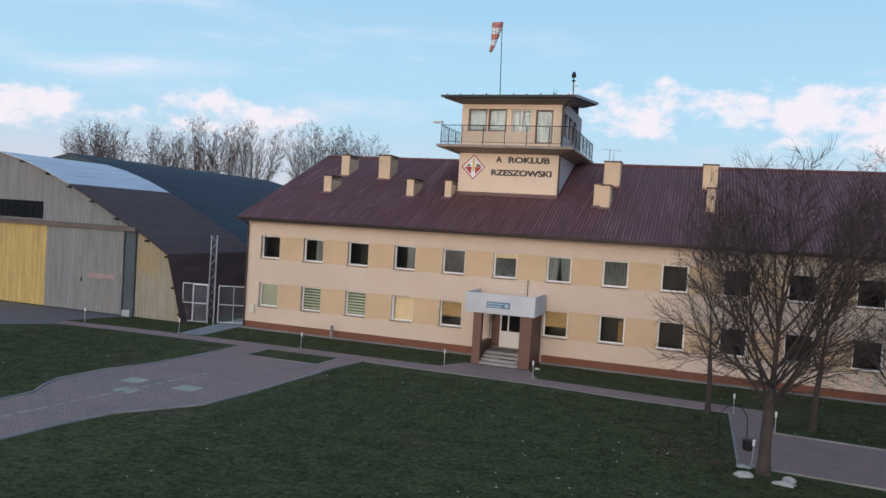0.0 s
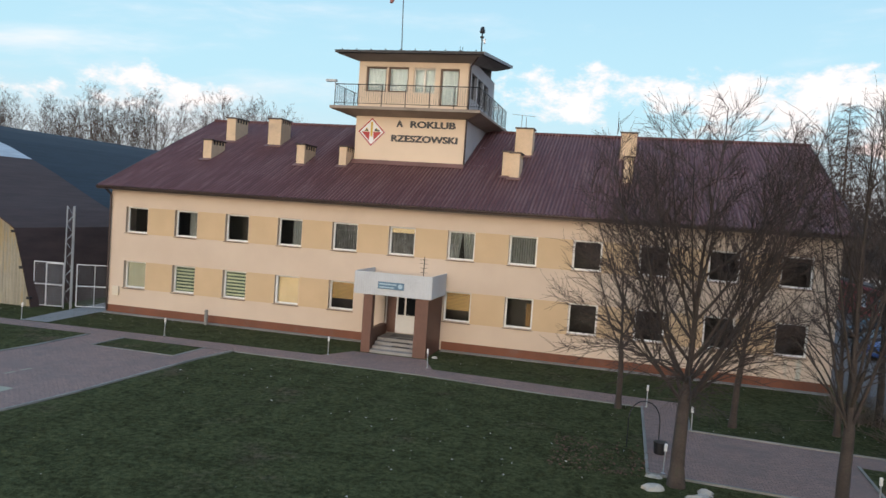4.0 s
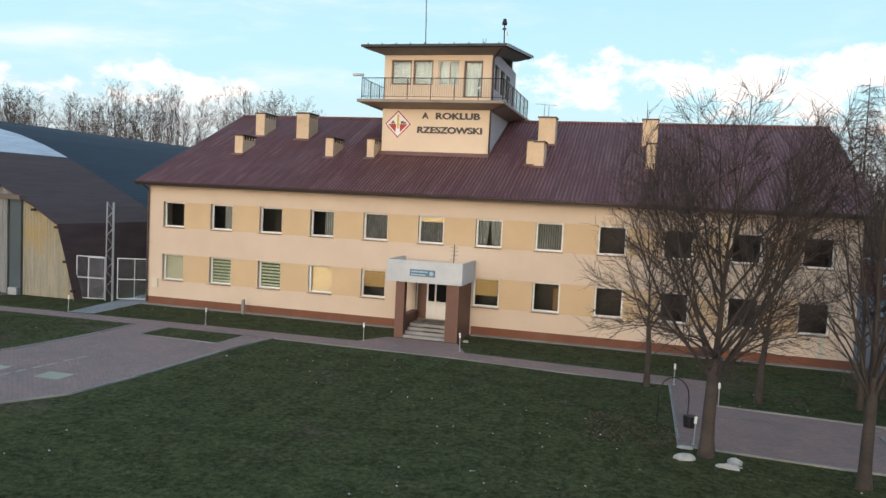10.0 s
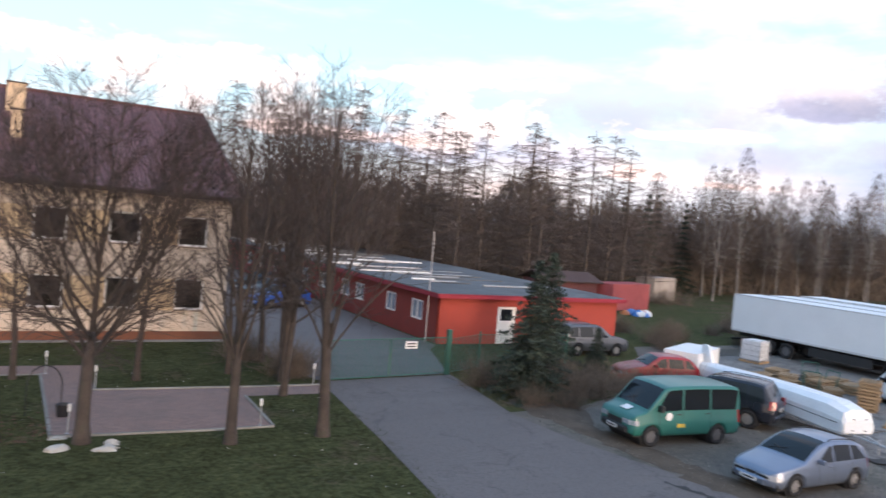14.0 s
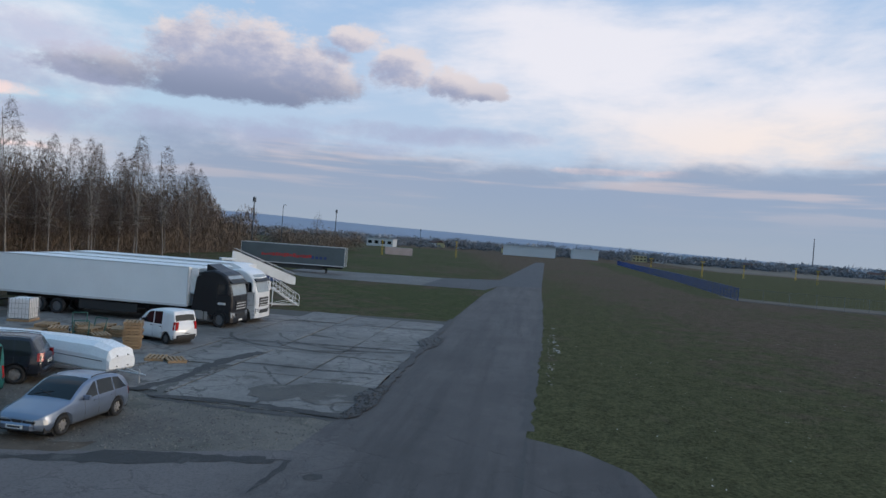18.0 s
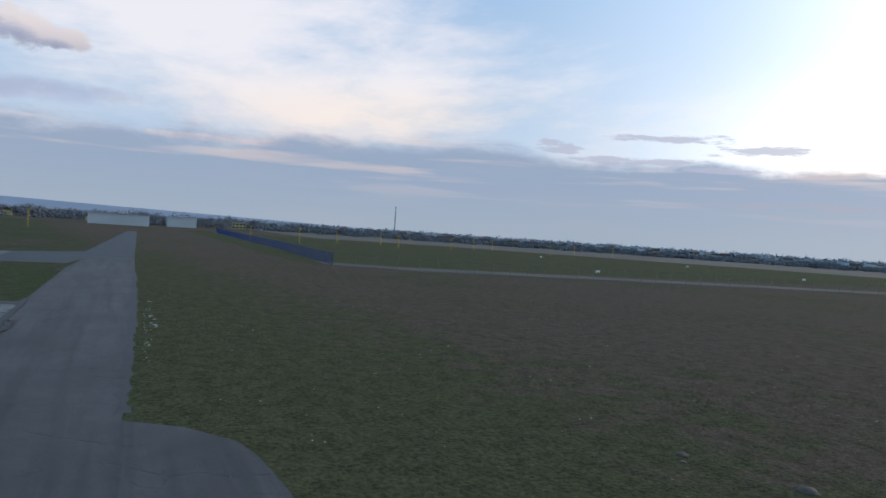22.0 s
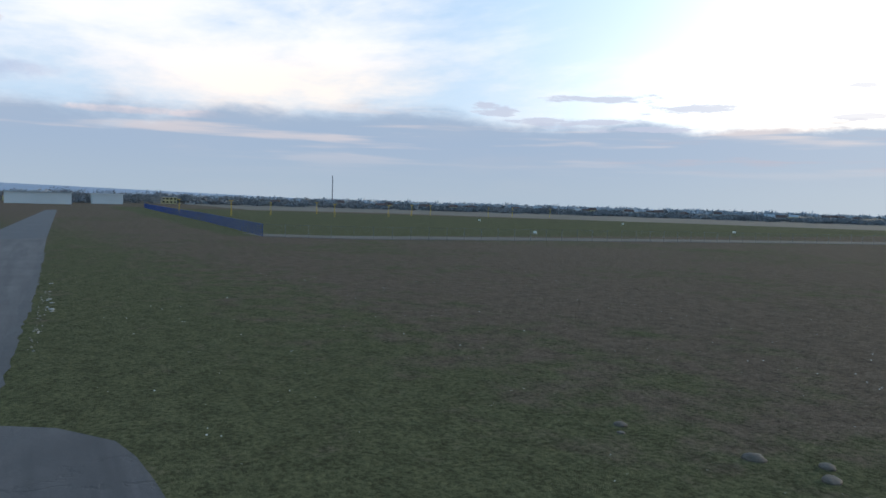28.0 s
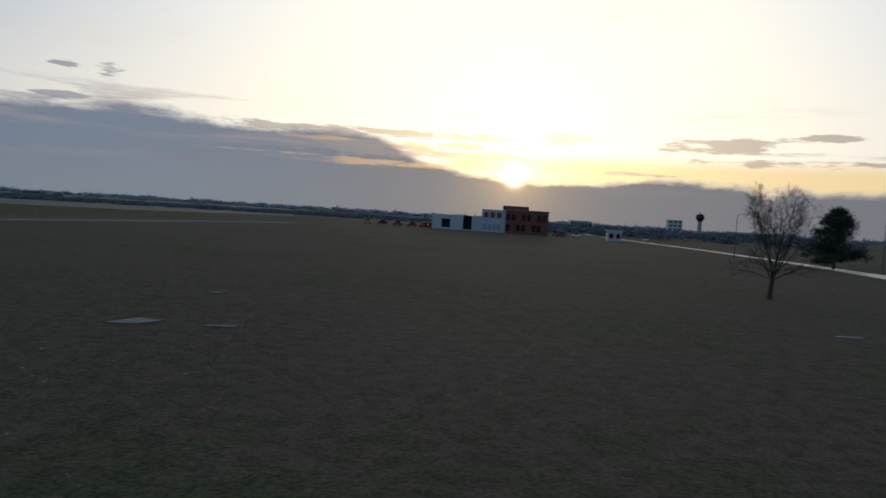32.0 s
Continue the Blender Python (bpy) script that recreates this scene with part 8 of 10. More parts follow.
def tractor(label, m, colour, W=2.45, H=3.5):
    """A cab-over lorry: front at +x, near side at y = 0."""
    c = thing("lorry_cab", label, "lorry", m, "parked lorries")
    front = [(0.95, 2.30), (1.30, 2.34), (1.95, 2.30), (2.10, 2.26), (2.82, 2.02), (2.95, 1.96), (3.20, 1.72), (3.38, 1.35), (H, 0.75)]

    def fx(z):
        return float(np.interp(z, [q[0] for q in front], [q[1] for q in front]))

    rows = []
    for y, back, drop in ((0.0, 0.16, 0.10), (0.03, 0.08, 0.05), (0.14, 0.02, 0.0), (W * 0.5, -0.03, -0.02), (W - 0.14, 0.02, 0.0), (W - 0.03, 0.08, 0.05), (W, 0.16, 0.10)):
        rows.append([(0.0, y, 0.95), (1.0, y, 0.95)] + [(x - back, y, z - (drop if z > 2.9 else 0)) for z, x in front] + [(0.0, y, H - 0.10 - drop)])
    bm = B()
    loft(bm, rows)
    part("cab_shell", bm, colour, c)
    # pale glass colour imitates the sky mirrored in the cab windows
    lorry_glass = mat("lorry_glass_sky_tone", (0.26, 0.30, 0.32), 0.08, vary=0.12, big=3.0)
    for nm, z0, z1 in (("windscreen", 2.02, 2.74), ("roof_window", 2.98, 3.16)):
        bm = B()
        cols = []
        for f in range(9):
            y = 0.10 + (W - 0.20) * f / 8
            b_ = 0.04 * (abs(f - 4) / 4.0) ** 3 * 1.6 - 0.03 * (1 - (f - 4) ** 2 / 16.0)
            cols.append([bm.verts.new((fx(z) - b_ + 0.028, y, z)) for z in (z0, (z0 + z1) / 2, z1)])
        for a, b in zip(cols, cols[1:]):
            for g in (0, 1):
                bm.faces.new((a[g], b[g], b[g + 1], a[g + 1]))
        part(nm, bm, lorry_glass, c)
    bm = B()
    loft(bm, [[(fx(2.80) - 0.02, y, 2.78), (fx(2.80) + 0.22, y, 2.70), (fx(2.80) + 0.23, y, 2.74), (fx(2.90) - 0.02, y, 2.93)] for y in (0.10, W / 2, W - 0.10)])
    part("sun_visor", bm, M_TRIM, c)
    for y, s in ((0.0, -1), (W, 1)):
        bm = B()
        q = [(1.12, y + s * 0.006, 2.02), (1.98, y + s * 0.006, 2.04), (1.80, y + s * 0.006, 2.66), (1.12, y + s * 0.006, 2.70)]
        loft(bm, [q, [(x, b + s * 0.012, z) for x, b, z in q]])
        part("side_window", bm, M_AUTOGLASS, c)
        bm = B()
        for xa, xb, za, zb in ((1.06, 1.075, 1.0, 2.75), (2.05, 2.065, 1.35, 2.1), (1.06, 2.05, 1.18, 1.195)):
            ya, yb = sorted((y + s * 0.002, y + s * 0.012))
            box(bm, xa, xb, ya, yb, za, zb)
        part("door_seam", bm, M_TRIM, c)
        bm = B()
        ya, yb = sorted((y + s * 0.10, y + s * 0.34))
        box(bm, 2.02, 2.15, ya, yb, 2.05, 2.62, 0.04)
        tube(bm, (1.98, y, 2.62), (2.08, y + s * 0.22, 2.64), 0.025, n=6)
        tube(bm, (1.98, y, 2.02), (2.08, y + s * 0.22, 2.05), 0.025, n=6)
        part("mirror", bm, colour, c)
        bm = B()
        ya, yb = sorted((y - s * 0.42, y - s * 0.02))
        loft(bm, [[(2.22, ya, 0.66), (2.22, yb, 0.66), (2.22, yb, 1.02), (2.22, ya, 1.02)], [(2.37, ya, 0.68), (2.31, yb, 0.68), (2.29, yb, 0.98), (2.36, ya, 0.92)]] if s > 0 else
             [[(2.22, ya, 0.66), (2.22, yb, 0.66), (2.22, yb, 1.02), (2.22, ya, 1.02)], [(2.31, ya, 0.68), (2.37, yb, 0.68), (2.36, yb, 0.92), (2.29, ya, 0.98)]])
        part("headlight", bm, M_LAMPGLASS, c)
        wheel(c, 1.35, y - s * 0.17, 0.50, 0.32, M_WHEELSTEEL, s)
        wheel(c, -2.2, y - s * 0.2, 0.50, 0.36, M_WHEELSTEEL, s)
        bm = B()
        n = 12
        arc = [(1.35 + 0.64 * math.cos(math.pi * i / n), 0.48 + 0.64 * math.sin(math.pi * i / n)) for i in range(n + 1)]
        arc += [(1.35 + 0.54 * math.cos(math.pi * i / n), 0.48 + 0.54 * math.sin(math.pi * i / n)) for i in range(n, -1, -1)]
        ya, yb = sorted((y + s * 0.01, y - s * 0.40))
        loft(bm, [[(x, ya, z) for x, z in arc], [(x, yb, z) for x, z in arc]])
        part("mudguard", bm, colour, c)
        bm = B()
        ya, yb = sorted((y - s * 0.04, y - s * 0.6))
        box(bm, -0.95, 0.45, ya, yb, 0.42, 0.98, 0.08)
        part("fuel_tank", bm, M_ALLOY, c)
        for xs_ in (-0.6, 0.1):
            bm = B()
            ya, yb = sorted((y - s * 0.035, y - s * 0.61))
            box(bm, xs_, xs_ + 0.06, ya, yb, 0.415, 0.985, 0.01)
            part("tank_strap", bm, M_TRIM, c)
        bm = B()
        ya, yb = sorted((y - s * 0.01, y - s * 0.08))
        loft(bm, [[(-0.85, q, 1.0), (0.0, q, 1.0), (0.0, q, H - 0.25), (-0.55, q, H - 0.5)] for q in (ya, yb)])
        part("side_fairing", bm, colour, c)
        for z in (0.55, 0.82):
            bm = B()
            ya, yb = sorted((y + s * 0.004, y - s * 0.25))
            box(bm, 2.0, 2.2, ya, yb, z, z + 0.03)
            part("cab_step", bm, M_TRIM, c)
    bm = B()
    box(bm, -3.2, 2.1, 0.7, W - 0.7, 0.6, 0.94)
    box(bm, 0.0, 1.0, 0.05, W - 0.05, 0.75, 0.95)
    part("chassis", bm, M_BLACK, c)
    bm = B()
    loft(bm, [[(1.9, y, 0.32), (2.38 - d, y, 0.36), (2.40 - d, y, 0.62), (2.33 - d, y, 1.0), (1.9, y, 1.0)] for y, d in ((0.0, 0.14), (0.15, 0.03), (W / 2, 0.0), (W - 0.15, 0.03), (W, 0.14))])
    part("bumper", bm, colour, c)
    bm = B()
    box(bm, 2.30, 2.372, 0.50, W - 0.50, 1.10, 1.68, 0.01)
    g = part("grille", bm, M_TRIM, c)
    for k in range(3):
        bm = B()
        box(bm, 2.372, 2.385, 0.55, W - 0.55, 1.16 + 0.17 * k, 1.21 + 0.17 * k)
        part("grille_bar", bm, M_CLADDING, g)
    bm = B()
    box(bm, 2.365, 2.41, 0.55, W - 0.55, 0.66, 0.90, 0.01)
    part("lower_grille", bm, M_TRIM, c)
    bm = B()
    box(bm, 2.405, 2.415, W / 2 - 0.26, W / 2 + 0.26, 0.44, 0.55)
    part("plate", bm, M_PLATE, c)
    bm = B()
    box(bm, 1.2, 1.8, -0.019, -0.007, 1.42, 1.56)
    part("door_lettering", bm, M_CLADDING, c, "small pale lettering bar")
    bm = B()
    loft(bm, [[(0.0, y, H - 0.12), (1.05, y, H - 0.08), (0.1, y, H + 0.28), (0.0, y, H + 0.28)] for y in (0.35, W - 0.35)])
    part("roof_deflector", bm, colour, c)
    return c


HD = Vector((-0.012, -1.0)).normalized()
ANG = math.degrees(math.atan2(HD.y, HD.x))
SIDE = Vector((-HD.y, HD.x))     # away from the near side
F0 = Vector((68.4, -15.85))       # near-side front corner of the first trailer


def lorry_pose(off, ahead):
    p = F0 + SIDE * off + HD * ahead
    return pose(p.x, p.y, 0, 0, 0, ANG)


semi_trailer("long white refrigerated trailer with panel sides", lorry_pose(0, 0), L=12.65)
semi_trailer("white refrigerated trailer standing alongside another", lorry_pose(3.2, 0.2), L=12.65)
semi_trailer("white refrigerated trailer standing last in the row", lorry_pose(6.5, 0.4), L=12.65, H=3.62)
tractor("black lorry cab coupled to a white trailer", lorry_pose(0.02, 1.0) @ Matrix.Diagonal((0.82, 1, 1.0, 1)), mat("black_lorry_paint", (0.006, 0.006, 0.009), 0.42, vary=0.05))
tractor("white lorry cab coupled to a white trailer", lorry_pose(3.22, 1.25) @ Matrix.Diagonal((0.82, 1, 1.0, 1)), P_WHITE)
a, b = Vector((131.5, 9.5)), Vector((132.0, -9.8))
semi_trailer("dark grey curtain-sided trailer with red and blue lettering", pose(132.5, -9.0, 0, 0, 0, -84), L=15.5, H=4.0, reefer=False, wall_mat=mat("slate_grey_tarpaulin", (0.085, 0.105, 0.115), 0.6, vary=0.12), stripe=mat("red_letter_paint", (0.42, 0.04, 0.04), 0.6))

# ---- glider trailer, ibc tank, pallets, stairs ----
M_GEL = mat("white_gelcoat", (0.76, 0.77, 0.78), 0.3, vary=0.04, dirt=(0.60, 0.60, 0.58))
A, C = Vector((52.5, -21.1)), Vector((55.2, -11.9))
dirv = (C - A).normalized()
gt = thing("glider_trailer", "long white glider trailer with rounded lid", "trailer", pose(A.x, A.y, 0, 0, 0, math.degrees(math.atan2(dirv.y, dirv.x))) @ Matrix.Diagonal((1, 1, 0.93, 1)))
GL = 9.4
bm = B()
rings = []
for x, w, z0, z1 in ((0.0, 0.62, 0.55, 1.05), (0.12, 0.66, 0.46, 1.40), (0.9, 0.70, 0.42, 1.58), (3.0, 0.70, 0.45, 1.55), (6.0, 0.62, 0.5, 1.42), (9.0, 0.48, 0.6, 1.25), (9.4, 0.35, 0.68, 1.1)):
    half = [(w * 0.92, z0), (w, z0 + 0.1), (w, z0 + (z1 - z0) * 0.55), (w * 0.86, z0 + (z1 - z0) * 0.86), (w * 0.45, z1), ]
    rings.append([(x, -a_, b_) for a_, b_ in half] + [(x, a_, b_) for a_, b_ in half[::-1]])
loft(bm, rings)
part("shell", bm, M_GEL, gt, smooth=False)
bm = B()
for s in (-1, 1):
    loft(bm, [[(x, s * (w + 0.004), z), (x, s * (w + 0.004), z + 0.025), (x, s * (w - 0.02), z + 0.025), (x, s * (w - 0.02), z)] for x, w, z in ((0.3, 0.70, 0.86), (3.0, 0.702, 0.88), (6.0, 0.625, 0.86))])
part("lid_seam", bm, M_TRIM, gt)
bm = B()
for z in (0.62, 1.05):
    box(bm, -0.03, 0.02, -0.28, -0.24, z, z + 0.05)
    box(bm, -0.03, 0.02, 0.24, 0.28, z, z + 0.05)
part("hinge", bm, M_BLACK, gt)
for s in (-1, 1):
    wheel(gt, 4.6, s * 0.72, 0.28, 0.16, M_STEEL, s)
bm = B()
tube(bm, (0.1, 0.25, 0.5), (-1.2, 0.0, 0.42), 0.035)
tube(bm, (0.1, -0.25, 0.5), (-1.2, 0.0, 0.42), 0.035)
tube(bm, (-0.9, 0, 0.0), (-0.9, 0, 0.6), 0.03)
part("drawbar", bm, M_STEEL, gt)
bm = B()
loft(bm, [[(8.5, -0.06, 1.2), (9.5, -0.06, 1.15), (9.5, 0.06, 1.15), (8.5, 0.06, 1.2)], [(8.9, -0.05, 2.0), (9.45, -0.05, 2.0), (9.45, 0.05, 2.0), (8.9, 0.05, 2.0)], [(9.05, -0.04, 2.1), (9.35, -0.04, 2.1), (9.35, 0.04, 2.1), (9.05, 0.04, 2.1)]])
part("tail_fin_cover", bm, M_GEL, gt)
bx_t = thing("box_trailer", "low white box trailer with ribbed sides", "trailer")
bm = B()
ribbed(bm, (54.2, -12.6), (57.4, -11.2), 0.55, 1.55, 1.6, 0.4)
part("box_body", bm, M_WHITE, bx_t)
bm = B()
tube(bm, (55.2, -11.6, 0), (55.2, -11.6, 0.55), 0.25)
tube(bm, (56.6, -11.0, 0), (56.6, -11.0, 0.55), 0.25)
part("stand", bm, M_BLACK, bx_t)

ibc = thing("ibc_tank", "white plastic tank in a steel cage", "tank", pose(64.6, -8.0, 0, 0, 0, 12) @ Matrix.Diagonal((1.1, 1.1, 1.15, 1)))
bm = B()
box(bm, -0.55, 0.55, -0.5, 0.5, 0.16, 1.15, 0.06)
part("tank", bm, M_GEL, ibc)
bm = B()
for i in range(7):
    t_ = -0.57 + 1.14 * i / 6
    tube(bm, (t_, -0.53, 0.14), (t_, -0.53, 1.18), 0.012, n=4)
    tube(bm, (-0.58, t_ * 0.9, 0.14), (-0.58, t_ * 0.9, 1.18), 0.012, n=4)
for z in (0.14, 0.4, 0.66, 0.92, 1.18):
    tube(bm, (-0.58, -0.53, z), (0.58, -0.53, z), 0.012, n=4)
    tube(bm, (-0.58, -0.53, z), (-0.58, 0.53, z), 0.012, n=4)
part("cage", bm, M_STEEL, ibc)
bm = B()
box(bm, -0.6, 0.6, -0.55, 0.55, 0.0, 0.13)
part("base", bm, M_WOOD, ibc)


def pallet_meshes():
    out = {}
    bm = B()
    box(bm, -0.6, 0.6, -0.05, 0.05, -0.011, 0.011)
    out["board"] = mesh_of(bm, "board", M_WOOD)
    bm = B()
    box(bm, -0.05, 0.05, -0.4, 0.4, -0.04, 0.04)
    out["bearer"] = mesh_of(bm, "bearer", M_WOOD)
    return out


PM = pallet_meshes()


def pallet(m, group="pallets in the yard"):
    p = thing("pallet", "raw wooden pallet in a stack", "pallet", m, group)
    for y in (-0.35, -0.175, 0, 0.175, 0.35):
        shared("board", PM["board"], p, pose(0, y, 0.133))
    for x in (-0.55, 0, 0.55):
        shared("bearer", PM["bearer"], p, pose(x, 0, 0.071))
    for y in (-0.35, 0, 0.35):
        shared("board", PM["board"], p, pose(0, y, 0.012))
    return p


rp = random.Random(12)
for x, y, n, a in ((61.0, -12.0, 4, 12), (60.2, -13.2, 4, 30), (60.8, -14.5, 4, 5), (62.4, -15.2, 3, 20), (59.6, -12.2, 3, -8), (61.9, -13.4, 4, 45), (63.2, -13.8, 3, 10), (58.6, -11.6, 3, 15), (59.4, -17.6, 9, 25), (57.2, -20.0, 1, 20), (58.4, -15.8, 3, 10), (57.0, -14.6, 4, 30), (59.4, -13.6, 3, -5), (61.4, -14.0, 2, 15), (60.2, -15.4, 3, 40), (58.2, -13.0, 4, 20), (62.6, -15.0, 3, 0), (57.2, -20.9, 1, 35)):
    for k in range(n):
        pallet(pose(x + rp.uniform(-0.03, 0.03), y + rp.uniform(-0.03, 0.03), 0.012 + 0.146 * k, 0, 0, a + rp.uniform(-3, 3)))
for i, (x, y, a) in enumerate(((58.9, -15.0, 20), (60.4, -14.6, -10), (61.8, -13.2, 30))):
    cart = thing("hand_cart", "green tubular hand cart among pallets", "cart", pose(x, y, 0, 0, 0, a))
    bm = B()
    for s in (-0.35, 0.35):
        tube(bm, (-0.7, s, 0.25), (0.7, s, 0.25), 0.025, n=6)
        tube(bm, (0.7, s, 0.25), (0.95, s, 1.05), 0.025, n=6)
    tube(bm, (0.95, -0.35, 1.05), (0.95, 0.35, 1.05), 0.025, n=6)
    tube(bm, (-0.7, -0.35, 0.25), (-0.7, 0.35, 0.25), 0.025, n=6)
    part("frame", bm, M_GREENSTEEL, cart)
    for s in (-0.4, 0.4):
        wheel(cart, 0.0, s, 0.16, 0.07, M_STEEL, 1 if s > 0 else -1)


def air_stairs(name, label, m, L, H, W, blue):
    st = thing(name, label, "stairs", m)
    n = int(H / 0.22)
    for k in range(n):
        bm = B()
        box(bm, L * k / n, L * (k + 1) / n + 0.05, 0.08, W - 0.08, H * (k + 1) / n - 0.05, H * (k + 1) / n)
        part("tread", bm, M_CLADDING, st)
    for y in (0.0, W - 0.05):
        bm = B()
        loft(bm, [[(0, y, 0.05), (0.5, y, 0.05), (L, y, H - 0.35), (L, y, H + 0.75), (L - 0.3, y, H + 0.75), (0, y, 0.85)], [(0, y + 0.05, 0.05), (0.5, y + 0.05, 0.05), (L, y + 0.05, H - 0.35), (L, y + 0.05, H + 0.75), (L - 0.3, y + 0.05, H + 0.75), (0, y + 0.05, 0.85)]]) if blue else None
        if not blue:
            tube(bm, (0, y, 0.9), (L, y, H + 0.9), 0.025, n=6)
            tube(bm, (0, y, 0.45), (L, y, H + 0.45), 0.02, n=6)
            tube(bm, (0, y, 0.02), (L, y, H), 0.04, n=6)
            for k in range(5):
                f = k / 4
                tube(bm, (L * f, y, H * f), (L * f, y, H * f + 0.9), 0.02, n=6)
            tube(bm, (L, y, 0.0), (L, y, H), 0.04, n=6)
            tube(bm, (0.2, y, 0.1), (L, y, 0.1), 0.03, n=6)
            tube(bm, (L, y, 0.1), (L * 0.3, y, H * 0.3), 0.025, n=6)
        part("stringer", bm, M_WHITE, st)
        if blue:
            for z in (1.35, 1.65):
                bm = B()
                tube(bm, (0.1, y + 0.02, z - 0.4), (L, y + 0.02, H + z - 0.5), 0.03, n=6)
                part("handrail", bm, M_STEEL, st)
    if blue:
        bm = B()
        box(bm, 0.4, L + 0.6, 0.1, W - 0.1, 0.35, 0.95, 0.05)
        part("chassis", bm, mat("deep_blue_steel", (0.025, 0.06, 0.19), 0.5), st)
        for x in (1.0, L - 0.6):
            for y, s in ((0.12, -1), (W - 0.12, 1)):
                wheel(st, x, y, 0.36, 0.22, M_STEEL, s)
        bm = B()
        box(bm, L, L + 1.4, 0.0, W, H - 0.2, H)
        part("platform", bm, M_WHITE, st)
        bm = B()
        box(bm, L * 0.75, L * 0.75 + 0.2, 0.3, W - 0.3, 0.9, H - 0.9)
        part("support", bm, M_STEEL, st)
    return st


air_stairs("passenger_stairs", "white mobile passenger stairs on a blue chassis", pose(108.0, -9.2, 0, 0, 0, 122), 6.8, 2.6, 2.0, True)
air_stairs("boarding_steps", "small rusty white boarding steps on wheels", pose(85.2, -17.2, 0, 0, 0, 130), 2.3, 1.45, 0.9, False)


# ---- airfield ----
M_BLUEFENCE = mat("blue_fence_paint", (0.030, 0.070, 0.26), 0.5, vary=0.2)
M_WIREGREY = mat("dull_grey_fence_wire", (0.16, 0.165, 0.17), 0.6, vary=0.2)
M_DARKFENCE = mat("dark_fence_wire", (0.045, 0.055, 0.065), 0.6, vary=0.2)


def field_fence(name, label, pts, material, post_every, bar_every, h=2.0, bar=0.012, thick=0.04, rails=(0.05, 0.5, 1.0)):
    """Posts as parts on one shared mesh; the thin bars between them joined."""
    t = thing(name, label, "fence")
    bm = B()
    box(bm, -thick, thick, -thick, thick, 0, h + 0.1)
    post = mesh_of(bm, "post", material)
    verts, faces = [], []
    run = 0.0
    for a, b in zip(pts, pts[1:]):
        a, b = Vector(a), Vector(b)
        L = (b - a).length
        d = (b - a) / L
        n = int(L / post_every)
        for i in range(n):
            p = a + d * (L * i / n)
            shared("post", post, t, Matrix.Translation((p.x, p.y, 0)))
        m = int(L / bar_every)
        for i in range(m):
            p = a + d * (L * i / m)
            k = len(verts)
            o = d * bar
            verts += [(p.x - o.x, p.y - o.y, 0.06), (p.x + o.x, p.y + o.y, 0.06), (p.x + o.x, p.y + o.y, h), (p.x - o.x, p.y - o.y, h)]
            faces.append((k, k + 1, k + 2, k + 3))
            q = Vector((-d.y, d.x)) * bar
            verts += [(p.x - q.x, p.y - q.y, 0.06), (p.x + q.x, p.y + q.y, 0.06), (p.x + q.x, p.y + q.y, h), (p.x - q.x, p.y - q.y, h)]
            faces.append((k + 4, k + 5, k + 6, k + 7))
        for z in [h * q for q in rails]:
            k = len(verts)
            verts += [(a.x, a.y, z), (b.x, b.y, z), (b.x, b.y, z + thick), (a.x, a.y, z + thick)]
            faces.append((k, k + 1, k + 2, k + 3))
    s = shared("fence_bar", raw("fence_bar", verts, faces, material), t)
    s["kind"] = "stuff"
    return t


field_fence("airfield_fence", "long blue steel bar fence across the airfield", [(146, -69), (215, -72.8), (300, -75), (395, -78.5)], M_BLUEFENCE, 2.8, 0.30, 2.0)
field_fence("perimeter_fence", "thin dark wire fence on slim posts", [(146, -69), (139, -82), (136, -118), (131, -160), (124, -205), (118, -260), (104, -330)], M_WIREGREY, 3.2, 0.5, 2.0, 0.006, 0.022, (0.04, 0.98))
foot = [(146, -69), (139, -82), (136, -118), (131, -160), (124, -205), (118, -260), (104, -330)]
sheet("ground_ditch", [(x - 1.6, y - 0.4) for x, y in foot] + [(x - 0.4, y) for x, y in foot[::-1]], 0.015, mat("dark_ditch_soil", (0.030, 0.030, 0.026), 0.95, vary=0.3), "dark bare strip at the foot of the wire fence", "soil")
sheet("ground_verge", [(x + 0.6, y) for x, y in foot] + [(x + 10.5, y + 1.0) for x, y in foot[::-1]], 0.015, mat("dry_grass_verge", (0.078, 0.064, 0.050), 0.95, vary=0.3, big=0.1, fine=2.0), "pale dry grass strip behind the wire fence", "grass")

# approach lights on yellow masts
ym = None
for x, y, h in ((261, 11.8, 4.5), (294, -9, 5.7), (279, -93, 5.0), (300, -112, 4.6), (286, -132, 4.6), (330, -140, 4.8), (300, -160, 4.6), (330, -185, 4.8), (350, -205, 4.8), (320, -220, 4.6), (345, -250, 4.8), (290, -78, 4.8), (360, -285, 4.6)):
    if ym is None:
        ym = thing("approach_light", "yellow lattice approach light mast in grass", "light mast", pose(x, y, 0), "approach lights")
        my = mat("airfield_yellow", (0.50, 0.33, 0.03), 0.6, vary=0.1)
        for dx, dy in ((-0.2, -0.2), (0.2, -0.2), (0, 0.2)):
            bm = B()
            tube(bm, (dx, dy, 0), (dx * 0.8, dy * 0.8, 4.6), 0.05, n=5)
            part("leg", bm, my, ym)
        bm = B()
        box(bm, -0.7, 0.7, -0.1, 0.1, 4.55, 4.75)
        part("crossbar", bm, my, ym)
    else:
        copy_scaled(ym, rot(x, y, random.uniform(0, 90), 1.0, 0, h / 4.6))
